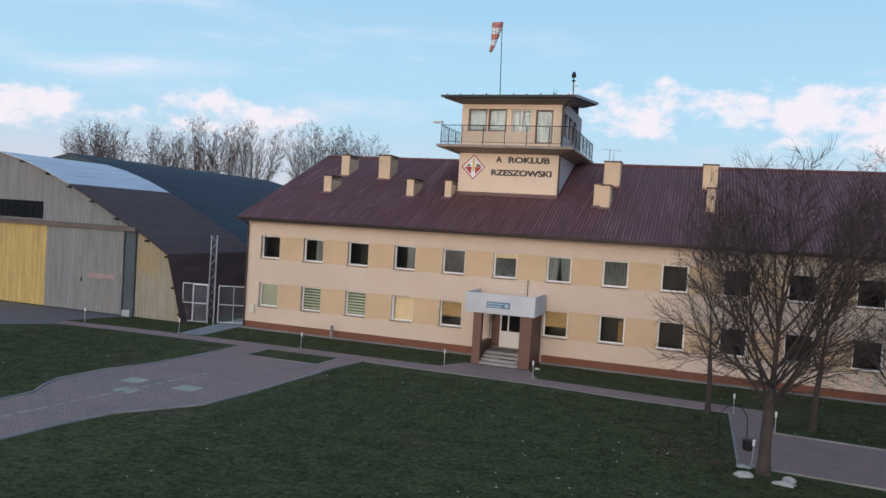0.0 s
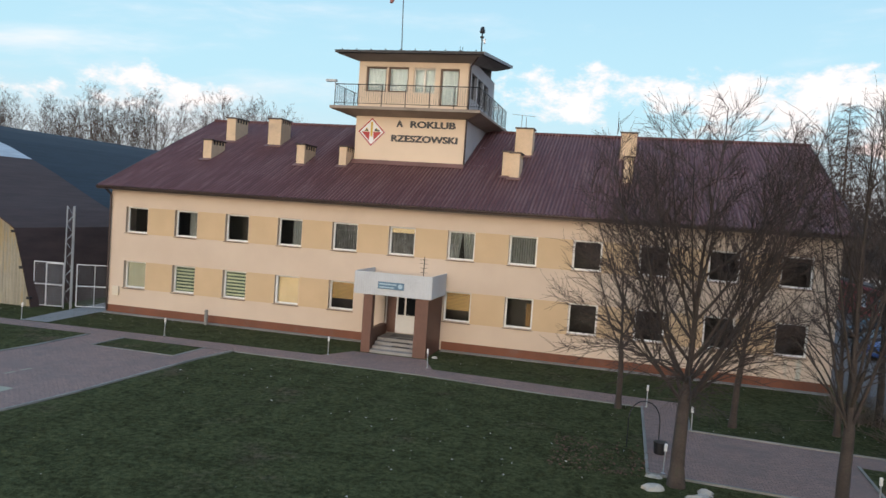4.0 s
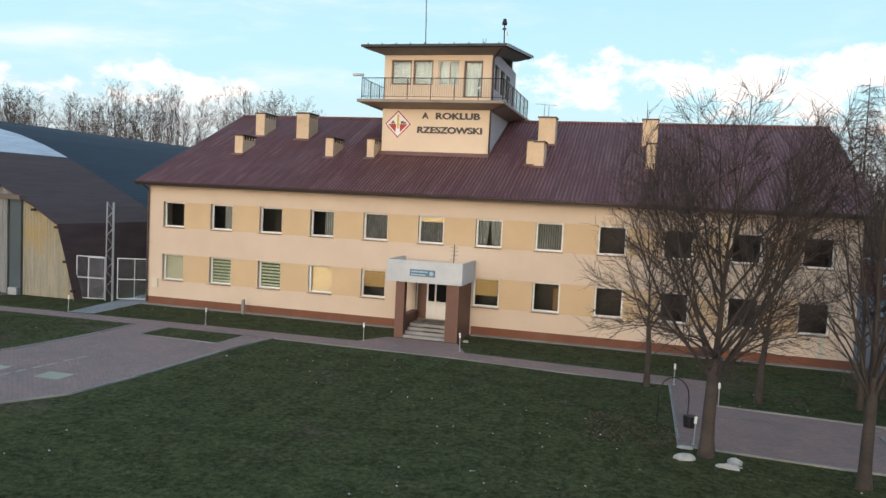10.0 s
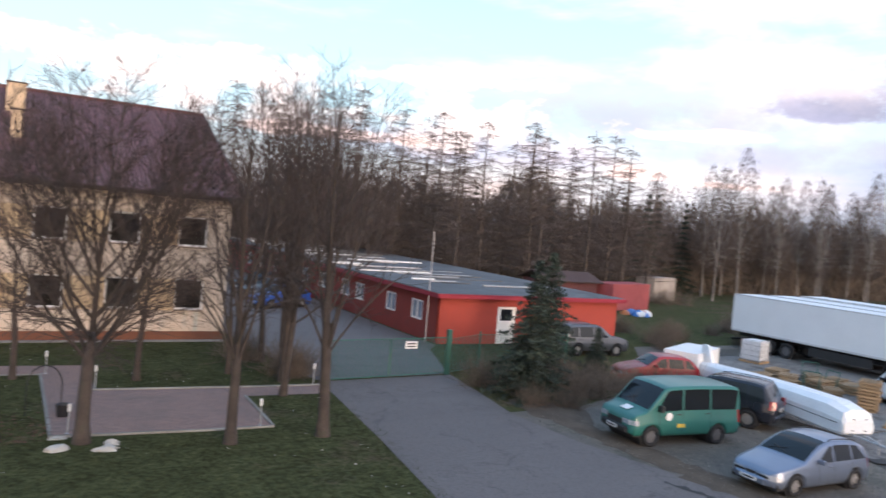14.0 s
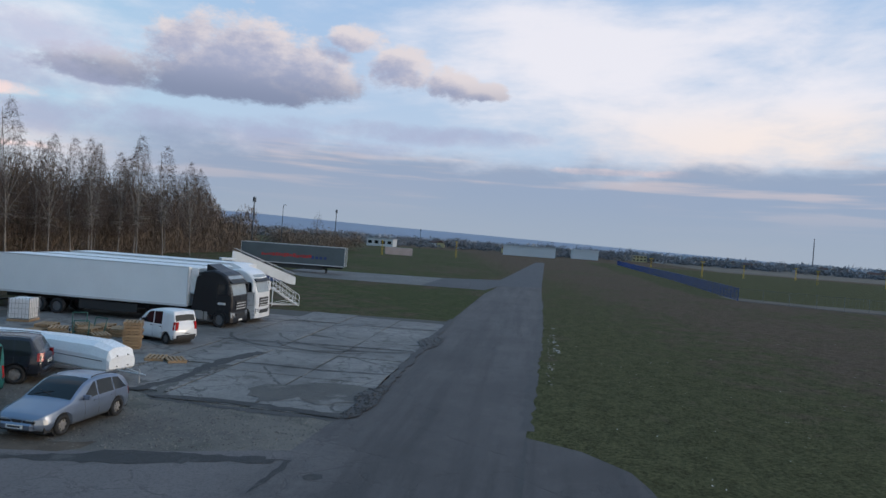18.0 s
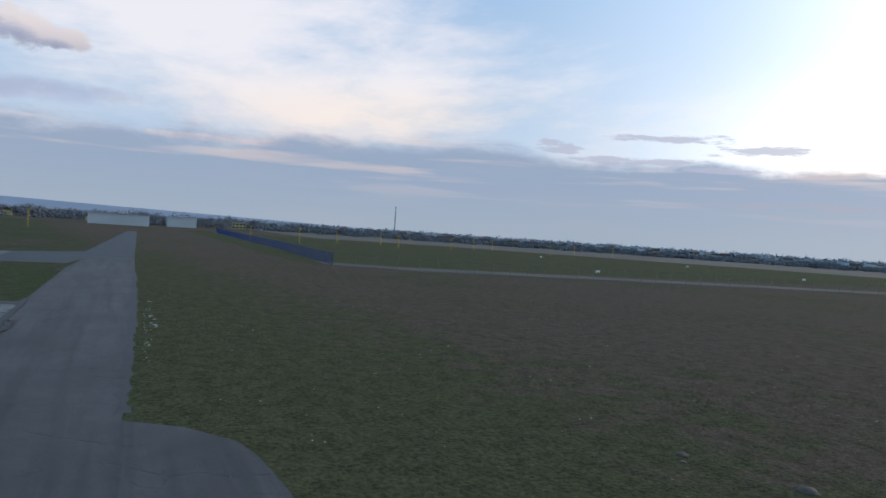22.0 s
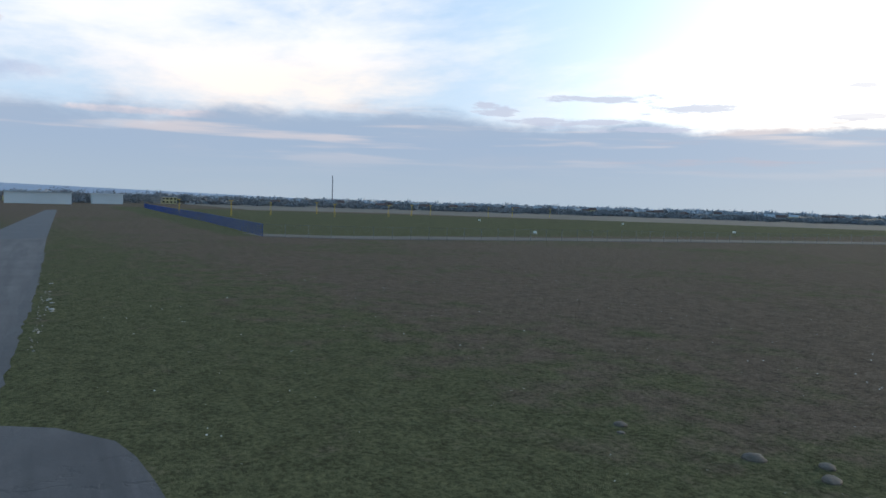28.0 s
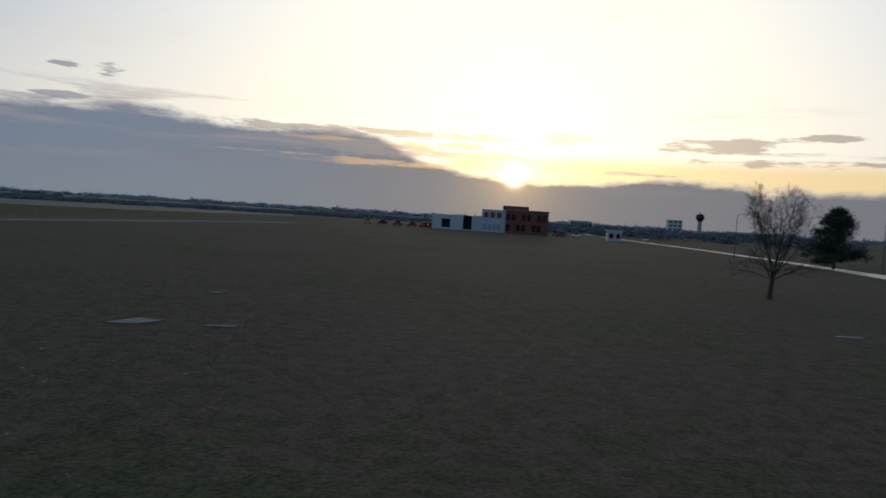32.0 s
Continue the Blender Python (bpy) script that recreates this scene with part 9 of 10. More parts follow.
for x, y in ((160.5, -133.0), (172, -210), (262, -180), (240, -230)):
    bm = B()
    box(bm, -0.4, 0.4, -0.08, 0.08, 0.25, 0.7, 0.02)
    tube(bm, (-0.3, 0, 0), (-0.3, 0, 0.3), 0.04)
    tube(bm, (0.3, 0, 0), (0.3, 0, 0.3), 0.04)
    one("marker_board", bm, M_WHITE, "small white marker board in the grass", "marker", group="airfield markers", m=pose(x, y, 0, 0, 0, 60))

# poles and street lamp past the lorries
for x, y, h, lab in ((184, 25.7, 12.9, "tall dark pole with cross-arm"), (257, 26.7, 13.5, "tall dark pole with small head"), (441, 27, 11.4, "distant dark pole")):
    t = thing("field_pole", lab + " above the field", "pole", pose(x, y, 0))
    bm = B()
    tube(bm, (0, 0, 0), (0, 0, h), 0.16, 0.11, n=6)
    part("shaft", bm, M_DARKFENCE, t)
    bm = B()
    box(bm, -0.5, 0.5, -0.2, 0.2, h - 1.2, h - 0.2)
    part("head", bm, M_DARKFENCE, t)


def street_lamp(x, y, h, a):
    t = thing("street_lamp", "grey street lamp with curved arm", "street lamp", pose(x, y, 0, 0, 0, a), "street lamps")
    bm = B()
    tube(bm, (0, 0, 0), (0, 0, h - 0.8), 0.11, 0.07, n=7)
    pts = [(0, h - 0.8), (-0.3, h - 0.3), (-1.0, h), (-2.0, h - 0.05)]
    for (xa, za), (xb, zb) in zip(pts, pts[1:]):
        tube(bm, (xa, 0, za), (xb, 0, zb), 0.06, n=6)
    part("pole", bm, M_DARKFENCE, t)
    bm = B()
    box(bm, -3.0, -1.9, -0.2, 0.2, h - 0.2, h, 0.05)
    part("lamp_head", bm, M_CLADDING, t)


street_lamp(205, 26.3, 12.2, 30)
street_lamp(-30.4, -232, 11.3, 0)
street_lamp(-47.2, -193, 13.0, 10)


# ---- far buildings ----
def far_block(name, label, x0, x1, y0, y1, h, wall_mat, roof_mat, windows=0, face="x", win_mat=None, floors=1):
    t = thing(name, label, "building")
    bm = B()
    box(bm, x0, x1, y0, y1, 0, h)
    part("wall", bm, wall_mat, t)
    bm = B()
    box(bm, x0 - 0.4, x1 + 0.4, y0 - 0.4, y1 + 0.4, h + 0.004, h + 0.5)
    part("roof", bm, roof_mat, t)
    for f in range(floors):
        for i in range(windows):
            bm = B()
            zc = h * (f + 0.55) / floors
            dz = h / floors * 0.22
            if face == "x":
                a = y0 + (y1 - y0) * (i + 0.2) / windows
                b = y0 + (y1 - y0) * (i + 0.8) / windows
                box(bm, x0 - 0.06, x0 - 0.004, a, b, zc - dz, zc + dz)
            else:
                a = x0 + (x1 - x0) * (i + 0.2) / windows
                b = x0 + (x1 - x0) * (i + 0.8) / windows
                box(bm, a, b, y1 + 0.004, y1 + 0.06, zc - dz, zc + dz)
            part("window", bm, win_mat or M_GLASS, t)
    return t


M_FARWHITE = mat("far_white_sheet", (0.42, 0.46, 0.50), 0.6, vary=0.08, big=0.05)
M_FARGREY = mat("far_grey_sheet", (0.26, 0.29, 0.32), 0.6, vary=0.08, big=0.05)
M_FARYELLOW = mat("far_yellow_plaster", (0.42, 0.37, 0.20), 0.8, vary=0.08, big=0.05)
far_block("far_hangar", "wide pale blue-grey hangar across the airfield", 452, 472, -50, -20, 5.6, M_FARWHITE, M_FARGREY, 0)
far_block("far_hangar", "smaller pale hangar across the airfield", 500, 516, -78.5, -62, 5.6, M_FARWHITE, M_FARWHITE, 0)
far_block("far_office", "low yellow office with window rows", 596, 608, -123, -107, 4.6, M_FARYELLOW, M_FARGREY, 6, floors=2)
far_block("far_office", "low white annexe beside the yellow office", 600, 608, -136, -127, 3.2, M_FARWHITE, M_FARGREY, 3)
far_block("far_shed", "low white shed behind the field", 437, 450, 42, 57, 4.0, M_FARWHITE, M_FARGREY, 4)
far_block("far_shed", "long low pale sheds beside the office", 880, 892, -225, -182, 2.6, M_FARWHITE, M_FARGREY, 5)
bm = B()
ribbed(bm, (266, 11.8), (267.5, 2.8), 0.1, 2.5, 3.0, 0.9)
one("field_container", bm, mat("pinkish_ribbed_panel", (0.42, 0.33, 0.31), 0.7, vary=0.1), "ribbed pinkish site container", "container")
tm = thing("radio_mast", "tall thin far radio mast in haze", "mast", pose(1418, -538, 0))
bm = B()
tube(bm, (0, 0, 0), (0, 0, 55), 1.2, 0.8, n=6)
# blue-grey shaft colour carries the distance haze
part("shaft", bm, mat("haze_tinted_mast", (0.16, 0.17, 0.20), 0.9), tm)

# terminal under the sun
term = thing("terminal_building", "white and dark red two-storey terminal", "building")
M_TDARK = mat("dark_red_brick_panel", (0.170, 0.055, 0.040), 0.7, vary=0.2, big=0.2)
for x0, x1, y0, h, m_, nm in ((38.5, 61.5, -382, 6.9, M_FARWHITE, "low_wing"), (27.5, 38.5, -381, 10.4, M_FARWHITE, "white_block"), (8.0, 27.5, -380, 10.6, M_TDARK, "dark_block")):
    bm = B()
    box(bm, x0, x1, y0 - 24, y0, 0, h)
    part(nm, bm, m_, term)
bm = B()
box(bm, 17, 29, -398, -384, 10.6, 12.6)
part("roof_plant", bm, M_TDARK, term)
bm = B()
box(bm, 7.5, 27.6, -404, -379.4, 10.6, 10.9)
part("roof_edge", bm, M_FARGREY, term)
for x0, x1, z0, z1 in ((43.0, 47.0, 0.6, 6.9), (53, 57, 1, 5)):
    bm = B()
    box(bm, x0, x1, -381.99, -381.9, z0, z1)
    part("dark_opening", bm, M_GLASS, term)
for f in range(2):
    for i in range(8):
        bm = B()
        xa = 9.0 + 2.35 * i
        box(bm, xa, xa + 1.7, -379.99, -379.9, 1.2 + 4.8 * f, 4.2 + 4.8 * f)
        part("window", bm, M_GLASS if (i + f) % 3 else M_TDARK, term)
for i in range(3):
    bm = B()
    box(bm, 29.5 + 3 * i, 31.5 + 3 * i, -380.99, -380.9, 6.6, 9.2)
    part("window", bm, M_TDARK, term)
for i in range(4):
    bm = B()
    box(bm, 30.0 + 2.1 * i, 31.2 + 2.1 * i, -380.985, -380.92, 1.0, 3.6)
    part("ground_window", bm, M_FARGREY, term)
P_ORANGE = mat("orange_machine_paint", (0.42, 0.10, 0.03), 0.5)
P_YEL = mat("yellow_machine_paint", (0.50, 0.32, 0.04), 0.5)
for i, (x, y, m_) in enumerate(((95, -400, P_YEL), (88, -402, P_BLACKC), (80, -398, P_GREY), (72, -392, P_RED), (66, -390, P_ORANGE), (62.5, -388, P_RED), (2, -372, P_BLACKC), (-4, -368, P_WHITE), (-36, -380, P_WHITE), (5, -376, P_GREY))):
    t = thing("site_vehicle", "small far work vehicle by the terminal", "vehicle", pose(x, y, 0, 0, 0, 10 * i), "vehicles by the terminal")
    bm = B()
    box(bm, -2.4, 2.4, -1.0, 1.0, 0.5, 1.5, 0.15)
    part("body", bm, m_, t)
    bm = B()
    box(bm, -1.2, 1.0, -0.9, 0.9, 1.5, 2.3, 0.15)
    part("cab", bm, M_AUTOGLASS, t)
    for wq in (-1.5, 1.5):
        for s in (-1, 1):
            wheel(t, wq, s * 0.9, 0.42, 0.25, M_STEEL, s)
far_block("far_white_cabin", "small white cabin beside the airport road", -20, -14.5, -352, -346, 4.0, M_FARWHITE, M_FARWHITE, 2, "y")
ct = thing("far_control_tower", "distant dark airport control tower", "tower", pose(-196, -912, 0))
bm = B()
tube(bm, (0, 0, 0), (0, 0, 18), 2.6, 2.2, n=10)
part("shaft", bm, M_FARGREY, ct)
bm = B()
tube(bm, (0, 0, 17), (0, 0, 21), 2.6, 5.0, n=12)
tube(bm, (0, 0, 21), (0, 0, 25), 5.0, 4.4, n=12)
part("cabin", bm, M_BLACK, ct)
bm = B()
tube(bm, (0, 0, 25), (0, 0, 27), 2.0, 0.4, n=8)
part("roof", bm, M_BLACK, ct)
far_block("far_tower_block", "distant pale block beside the control tower", -178, -162, -930, -918, 16.5, M_FARWHITE, M_FARGREY, 3, "y", floors=4)
for x, y, w, h in ((-110, -940, 60, 6), (-20, -980, 90, 5), (-250, -900, 40, 7), (-60, -900, 24, 9), (-300, -860, 50, 6)):
    far_block("far_hall", "distant low grey airport hall", x - w / 2, x + w / 2, y - 20, y, h, M_FARGREY, M_FARWHITE, 6, "y")

# trees by the airport road
tree_thing("bare_tree", "lone round leafless tree in the meadow", "tree", *vase_tree(71, 12.2, 0.22, 2.2, 4.8, 24, 10, 0.30, 0.20, 0.0100, low_z=1.5), M_BARK, M_TWIG, rot(0.55, -117.9, 70), "")
copy_scaled(wx, rot(-62, -255, 20, 0.55))
copy_scaled(wx, rot(-70, -230, 80, 0.6))
copy_scaled(wx, rot(275, 38, 20, 0.92))


# ---- tree line and villages round the horizon ----
def tree_belt(name, label, spots, material, seed, tris=60, leaf=0.17):
    rnd = np.random.RandomState(seed)
    verts, faces = [], []
    for x, y, w, h in spots:
        c = rnd.normal(0, 0.42, (tris, 3)) * (w, w, h * 0.48) + (x, y, h * 0.50)
        c[:, 2] = np.clip(c[:, 2], 0, h)
        for p in c:
            a = rnd.normal(0, 1, 3) * w * leaf
            b = rnd.normal(0, 1, 3) * w * leaf * 0.6
            k = len(verts)
            verts += [tuple(p - a), tuple(p + b), tuple(p + a - b * 0.4)]
            faces.append((k, k + 1, k + 2))
    ob = new(name, raw(name, verts, faces, material))
    return tagged(ob, label, "woodland", kind="stuff")


rb = random.Random(31)
# distance haze is put into these tree colours, paler and bluer than near bark
M_FARTREE = mat("haze_tinted_woodland", (0.142, 0.152, 0.170), 0.95, vary=0.35, big=0.02, fine=0.3)
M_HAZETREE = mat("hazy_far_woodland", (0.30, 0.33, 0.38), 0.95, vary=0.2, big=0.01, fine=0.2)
near_belt, far_belt = [], []
for i in range(1900):
    az = radians(rb.uniform(62, 177))
    gap = noise.noise(Vector((math.degrees(az) * 0.35, 0, 3)))
    r = rb.uniform(560, 800) if az > radians(98) else rb.uniform(500, 900)
    h = rb.uniform(2.0, 5.2) * (1.15 + 0.7 * gap) * (1.15 if az < radians(112) else 0.85 if az < radians(132) else 0.60 if az < radians(148) else 0.34) * r / 680
    near_belt.append((30 + r * math.sin(az), -36 + r * math.cos(az), rb.uniform(4, 7), max(1.5, h)))
for i in range(900):
    az = radians(rb.uniform(55, 215))
    r = rb.uniform(1400, 2300)
    far_belt.append((30 + r * math.sin(az), -36 + r * math.cos(az), rb.uniform(10, 22), rb.uniform(3, 9)))
for i in range(240):
    az = radians(rb.uniform(181, 205))
    r = rb.uniform(420, 800)
    near_belt.append((30 + r * math.sin(az), -36 + r * math.cos(az), rb.uniform(4, 8), rb.uniform(2.5, 6)))
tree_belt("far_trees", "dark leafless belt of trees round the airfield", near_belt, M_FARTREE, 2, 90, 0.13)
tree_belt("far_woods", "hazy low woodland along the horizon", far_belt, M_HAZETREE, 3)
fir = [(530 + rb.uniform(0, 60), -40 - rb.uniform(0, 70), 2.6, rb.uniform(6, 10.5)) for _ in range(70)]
tree_belt("far_firs", "dark firs behind the far hangars", fir, M_FARTREE, 4, 60)
bushes = [(235 + rb.uniform(0, 45), 22 + rb.uniform(0, 24), 3.0, rb.uniform(4, 8)) for _ in range(60)]
tree_belt("far_bushes", "brown leafless bushes beyond the lorry park", bushes, M_SHRUB, 6, 420, 0.05)
for i in range(60):
    az = radians(rb.uniform(64, 150))
    r = rb.uniform(640, 840) if az > radians(98) else rb.uniform(520, 900)
    x, y = 30 + r * math.sin(az), -36 + r * math.cos(az)
    t = thing("far_house", "distant pale house among trees", "house", pose(x, y, 0, 0, 0, rb.uniform(0, 90)), "far village houses")
    w, d, h = rb.uniform(6, 9), rb.uniform(5, 7), rb.uniform(2.4, 3.6)
    bm = B()
    box(bm, -w / 2, w / 2, -d / 2, d / 2, 0, h)
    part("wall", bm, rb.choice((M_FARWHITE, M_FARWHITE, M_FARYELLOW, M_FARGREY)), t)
    bm = B()
    loft(bm, [[(-w / 2 - 0.3, -d / 2 - 0.4, h), (-w / 2 - 0.3, 0, h + d * 0.36), (-w / 2 - 0.3, d / 2 + 0.4, h)], [(w / 2 + 0.3, -d / 2 - 0.4, h), (w / 2 + 0.3, 0, h + d * 0.36), (w / 2 + 0.3, d / 2 + 0.4, h)]])
    part("roof", bm, rb.choice((M_FARGREY, M_BROWNROOF, M_BROWNROOF)), t)


def hills():
    verts, faces = [], []
    n = 160
    # the blue of the hills has the haze mixed into it
    M = mat("haze_tinted_hills", (0.25, 0.29, 0.36), 1.0, vary=0.05, big=0.002, fine=0.01)
    for i in range(n + 1):
        az = radians(30 + 130 * i / n)
        k = max(0.0, 1 - max(0, math.degrees(az) - 66) / 45.0)
        h = 4 + 62 * k + 7 * noise.noise(Vector((i * 0.11, 0, 0))) * k
        for r, z in ((3000, 0.0), (3300, h * 0.9), (3800, h * 1.1)):
            verts.append((30 + r * math.sin(az), -36 + r * math.cos(az), z))
    for i in range(n):
        for k in range(2):
            a = 3 * i + k
            faces.append((a, a + 1, a + 4, a + 3))
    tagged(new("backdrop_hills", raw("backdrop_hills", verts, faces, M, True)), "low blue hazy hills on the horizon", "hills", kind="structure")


hills()

# ---- field details ----
M_SOIL = mat("grey_brown_molehill_soil", (0.120, 0.092, 0.072), 0.95, vary=0.3, fine=20, relief=0.02)
for i, (x, y, s) in enumerate(((43.5, -52.7, 0.26), (39.9, -53.9, 0.36), (36.9, -53.8, 0.30), (38.1, -54.3, 0.32), (38.7, -55.05, 0.28), (42.9, -52.2, 0.15))):
    ob = new("molehill", lump_mesh("molehill", s * 0.8, s * 0.7, s * 0.4, 90 + i, M_SOIL))
    ob.matrix_basis = pose(x, y, 0, 0, 0, 40 * i)
    tagged(ob, "bare grey-brown molehill in the grass", "molehill", "molehills")
for pts in ([(48.3, -75.8), (47.2, -79.2), (44.9, -78.6), (45.9, -76.3)], [(43.4, -77.2), (43.2, -78.0), (40.9, -78.5), (41.1, -77.7)], [(48.9, -90.9), (48.0, -92.2), (47.0, -91.8), (47.6, -90.8)], [(6.0, -90.8), (5.8, -92.0), (3.0, -92.2), (3.2, -91.2)]):
    cx, cy = sum(p[0] for p in pts) / 4, sum(p[1] for p in pts) / 4
    pts = [(cx + (x - cx) * 0.66, cy + (y - cy) * 0.66) for x, y in pts]
    bm = B()
    prism(bm, pts, -0.02, 0.05)
    one("field_slab", bm, mat("pale_field_concrete", (0.135, 0.13, 0.12), 0.85, vary=0.4, big=1.5, relief=0.01, dirt=(0.06, 0.06, 0.04)), "flat pale concrete slab in the grass", "slab", group="slabs in the field")

# small pale fragments along the road's edge
for i in range(9):
    ob = new("rubble", lump_mesh("rubble", rb.uniform(.08, .2), rb.uniform(.06, .13), rb.uniform(.02, .04), 130 + i, M_STEP))
    ob.matrix_basis = pose(rb.uniform(66, 84), -38.2 - rb.uniform(0, 0.4), 0, 0, 0, rb.uniform(0, 180))
    tagged(ob, "pale broken concrete at the verge", "rubble", "rubble at the verge")


# ---- grass and litter ----
def tufts(name, label, n, region, h, w, seed, clear):
    rs = np.random.RandomState(seed)
    x0, x1, y0, y1 = region
    p = np.stack([rs.uniform(x0, x1, n), rs.uniform(y0, y1, n)], 1)
    keep = np.array([not clear(a, b) for a, b in p])
    p = p[keep]
    n = len(p)
    az = rs.uniform(0, 6.283, (n, 3))
    ln = h * rs.uniform(0.5, 1.2, (n, 3))
    verts, faces = [], []
    k = 0
    for i in range(n):
        x, y = p[i]
        for j in range(3):
            c, s = math.cos(az[i, j]), math.sin(az[i, j])
            L = ln[i, j] * 1.3
            ox, oy = c * 0.05, s * 0.05
            verts += [(x + ox - s * w, y + oy + c * w, 0.0), (x + ox + s * w, y + oy - c * w, 0.0), (x + ox + c * L, y + oy + s * L, L * 0.42)]
            faces.append((k, k + 1, k + 2))
            k += 3
    tagged(new(name, raw(name, verts, faces, M_GROUND)), label, "grass", kind="stuff")


def on_paving(x, y):
    if -6.6 < y < -4.3 or (2.2 < x < 10.9 and y < -5 and not (5.4 < x < 9.4 and y > -7.8)) or (27.7 < x < 29.8 and y > -14.2 and y < -4) or (27.7 < x < 34.2 and -14.4 < y < -8.8):
        return True
    if x > 33.5 and y < -24 or y < -29.5 + max(0, (28 - x)) * -0.1 or x > 37 - max(0, -15 - y) * 0.15 or (34 < x and -10.9 < y < -9.2) or y > -0.5:
        return True
    return 14.4 < x < 19.6 and y > -4.6


rt_ = random.Random(4)


def thin(x, y, x0, x1, y0, y1):
    """Thins the grass out with distance and in patches."""
    far = math.hypot(x - 28, y + 38) / 75.0
    return rt_.random() < far - 0.1 + 0.9 * noise.noise(Vector((x * 0.3, y * 0.3, 0)))


tufts("lawn_grass", "short dark green lawn grass tufts", 80000, (-8, 37.2, -31, -0.5), 0.07, 0.011, 1, on_paving)
tufts("field_grass", "rough meadow grass tufts", 60000, (36, 130, -110, -38.0), 0.075, 0.013, 2, lambda x, y: (x < 50.5 and y > -41.5) or thin(x, y, 36, 130, -110, -38))
tufts("field_grass", "rough meadow grass tufts farther west", 25000, (-40, 60, -130, -46), 0.075, 0.014, 3, lambda x, y: thin(x, y, -40, 60, -130, -46))


def specks(name, label, n, region, size, material, seed, clear, z=0.05):
    rs = np.random.RandomState(seed)
    verts, faces = [], []
    for _ in range(n):
        x, y = rs.uniform(region[0], region[1]), rs.uniform(region[2], region[3])
        if clear(x, y) or noise.noise(Vector((x * 0.15, y * 0.15, seed))) < rs.uniform(-0.5, 0.2):
            continue
        s = size * rs.uniform(0.5, 1.5)
        a = rs.uniform(0, 6.28)
        c, q = math.cos(a) * s, math.sin(a) * s
        k = len(verts)
        verts += [(x - c, y - q, z), (x + q * 0.6, y - c * 0.6, z + s * 0.6), (x + c, y + q, z + 0.01), (x - q * 0.6, y + c * 0.6, z)]
        faces.append((k, k + 1, k + 2, k + 3))
    tagged(new(name, raw(name, verts, faces, material)), label, "litter", kind="stuff")


M_PETAL = mat("pale_dry_leaf", (0.50, 0.48, 0.42), 0.8, vary=0.3)
specks("lawn_specks", "tiny pale dry leaves scattered over the lawn", 1300, (-6, 37, -31, -1), 0.026, M_PETAL, 5, on_paving)
specks("field_specks", "tiny pale leaves scattered over the meadow", 500, (37, 90, -80, -39), 0.03, M_PETAL, 6, lambda x, y: x < 50.5 and y > -41.5)
specks("leaf_litter", "brown fallen leaves beneath the trees", 700, (25.3, 28.0, -14.5, -11.5), 0.035, mat("brown_fallen_leaf", (0.12, 0.06, 0.04), 0.9, vary=0.4), 7, lambda x, y: False)

# ---- concrete yard slabs ----
yard = thing("pavement_yard", "cracked pale concrete slabs of the lorry park", "concrete", kind="structure")
rs_ = random.Random(8)
YARD = [(50.0, -30.6), (82.2, -30.6), (80.8, -16.4), (76.6, -4.0), (61.0, -4.0), (57.5, -12.0), (53.4, -18.0), (50.2, -23.0)]


def inside_poly(x, y, poly):
    c = False
    for (xa, ya), (xb, yb) in zip(poly, poly[1:] + poly[:1]):
        if (ya > y) != (yb > y) and x < (xb - xa) * (y - ya) / (yb - ya) + xa:
            c = not c
    return c


sheet("ground_bed", [(50.5, -30.5), (82.2, -30.5), (80.7, -16.6), (76.5, -4.2), (61.2, -4.2), (57.8, -12.0), (53.9, -17.8), (50.9, -22.9)], 0.010, asphalt_mat("dark_joint_soil", (0.030, 0.027, 0.022), (0.060, 0.054, 0.044), cracks=0.0), "dark damp soil in the joints of the slabs", "soil")
slab_me = []
for k in range(5):
    bm = B()
    j = lambda s: s + rs_.uniform(-0.05, 0.03)
    prism(bm, [(j(-2.95), j(-1.69)), (j(-1.2), j(-1.69)), (j(0), j(-1.69)), (j(2.95), j(-1.69)), (j(2.95), j(0.3)), (j(2.95), j(1.69)), (j(0.2), j(1.69)), (j(-2.95), j(1.69)), (j(-2.95), j(0))], -0.05, 0.0)
    slab_me.append(mesh_of(bm, "slab", M_CONCRETE))
y = -28.75
while y < -4:
    x = 53.45 + rs_.uniform(-0.15, 0.15) + max(0.0, (y + 23.5) * 0.6)
    while x < 86:
        if inside_poly(x, y, YARD) or inside_poly(x + 2, y, YARD):
            ok = all(inside_poly(x + dx, y + dy, YARD) for dx in (-2.2, 2.4) for dy in (-1.0, 1.2))
            if ok:
                shared("slab", slab_me[rs_.randrange(5)], yard, pose(x, y, 0.020 + rs_.uniform(0, 0.022), rs_.uniform(-0.25, 0.25), rs_.uniform(-0.25, 0.25), rs_.choice((0, 180)) + rs_.uniform(-0.6, 0.6)))
        x += 5.98
    y += 3.46


# ---- broken asphalt edges, mud and loose stones ----
def rough_outline(pts, seed, jit=0.07, step_len=0.22):
    rnd = random.Random(seed)
    out = []
    for a, b in zip(pts, pts[1:] + pts[:1]):
        a, b = Vector(a), Vector(b)
        n = max(1, int((b - a).length / step_len))
        for k in range(n):
            p = a + (b - a) * (k / n)
            out.append((p.x + rnd.uniform(-jit, jit), p.y + rnd.uniform(-jit, jit)))
    return out


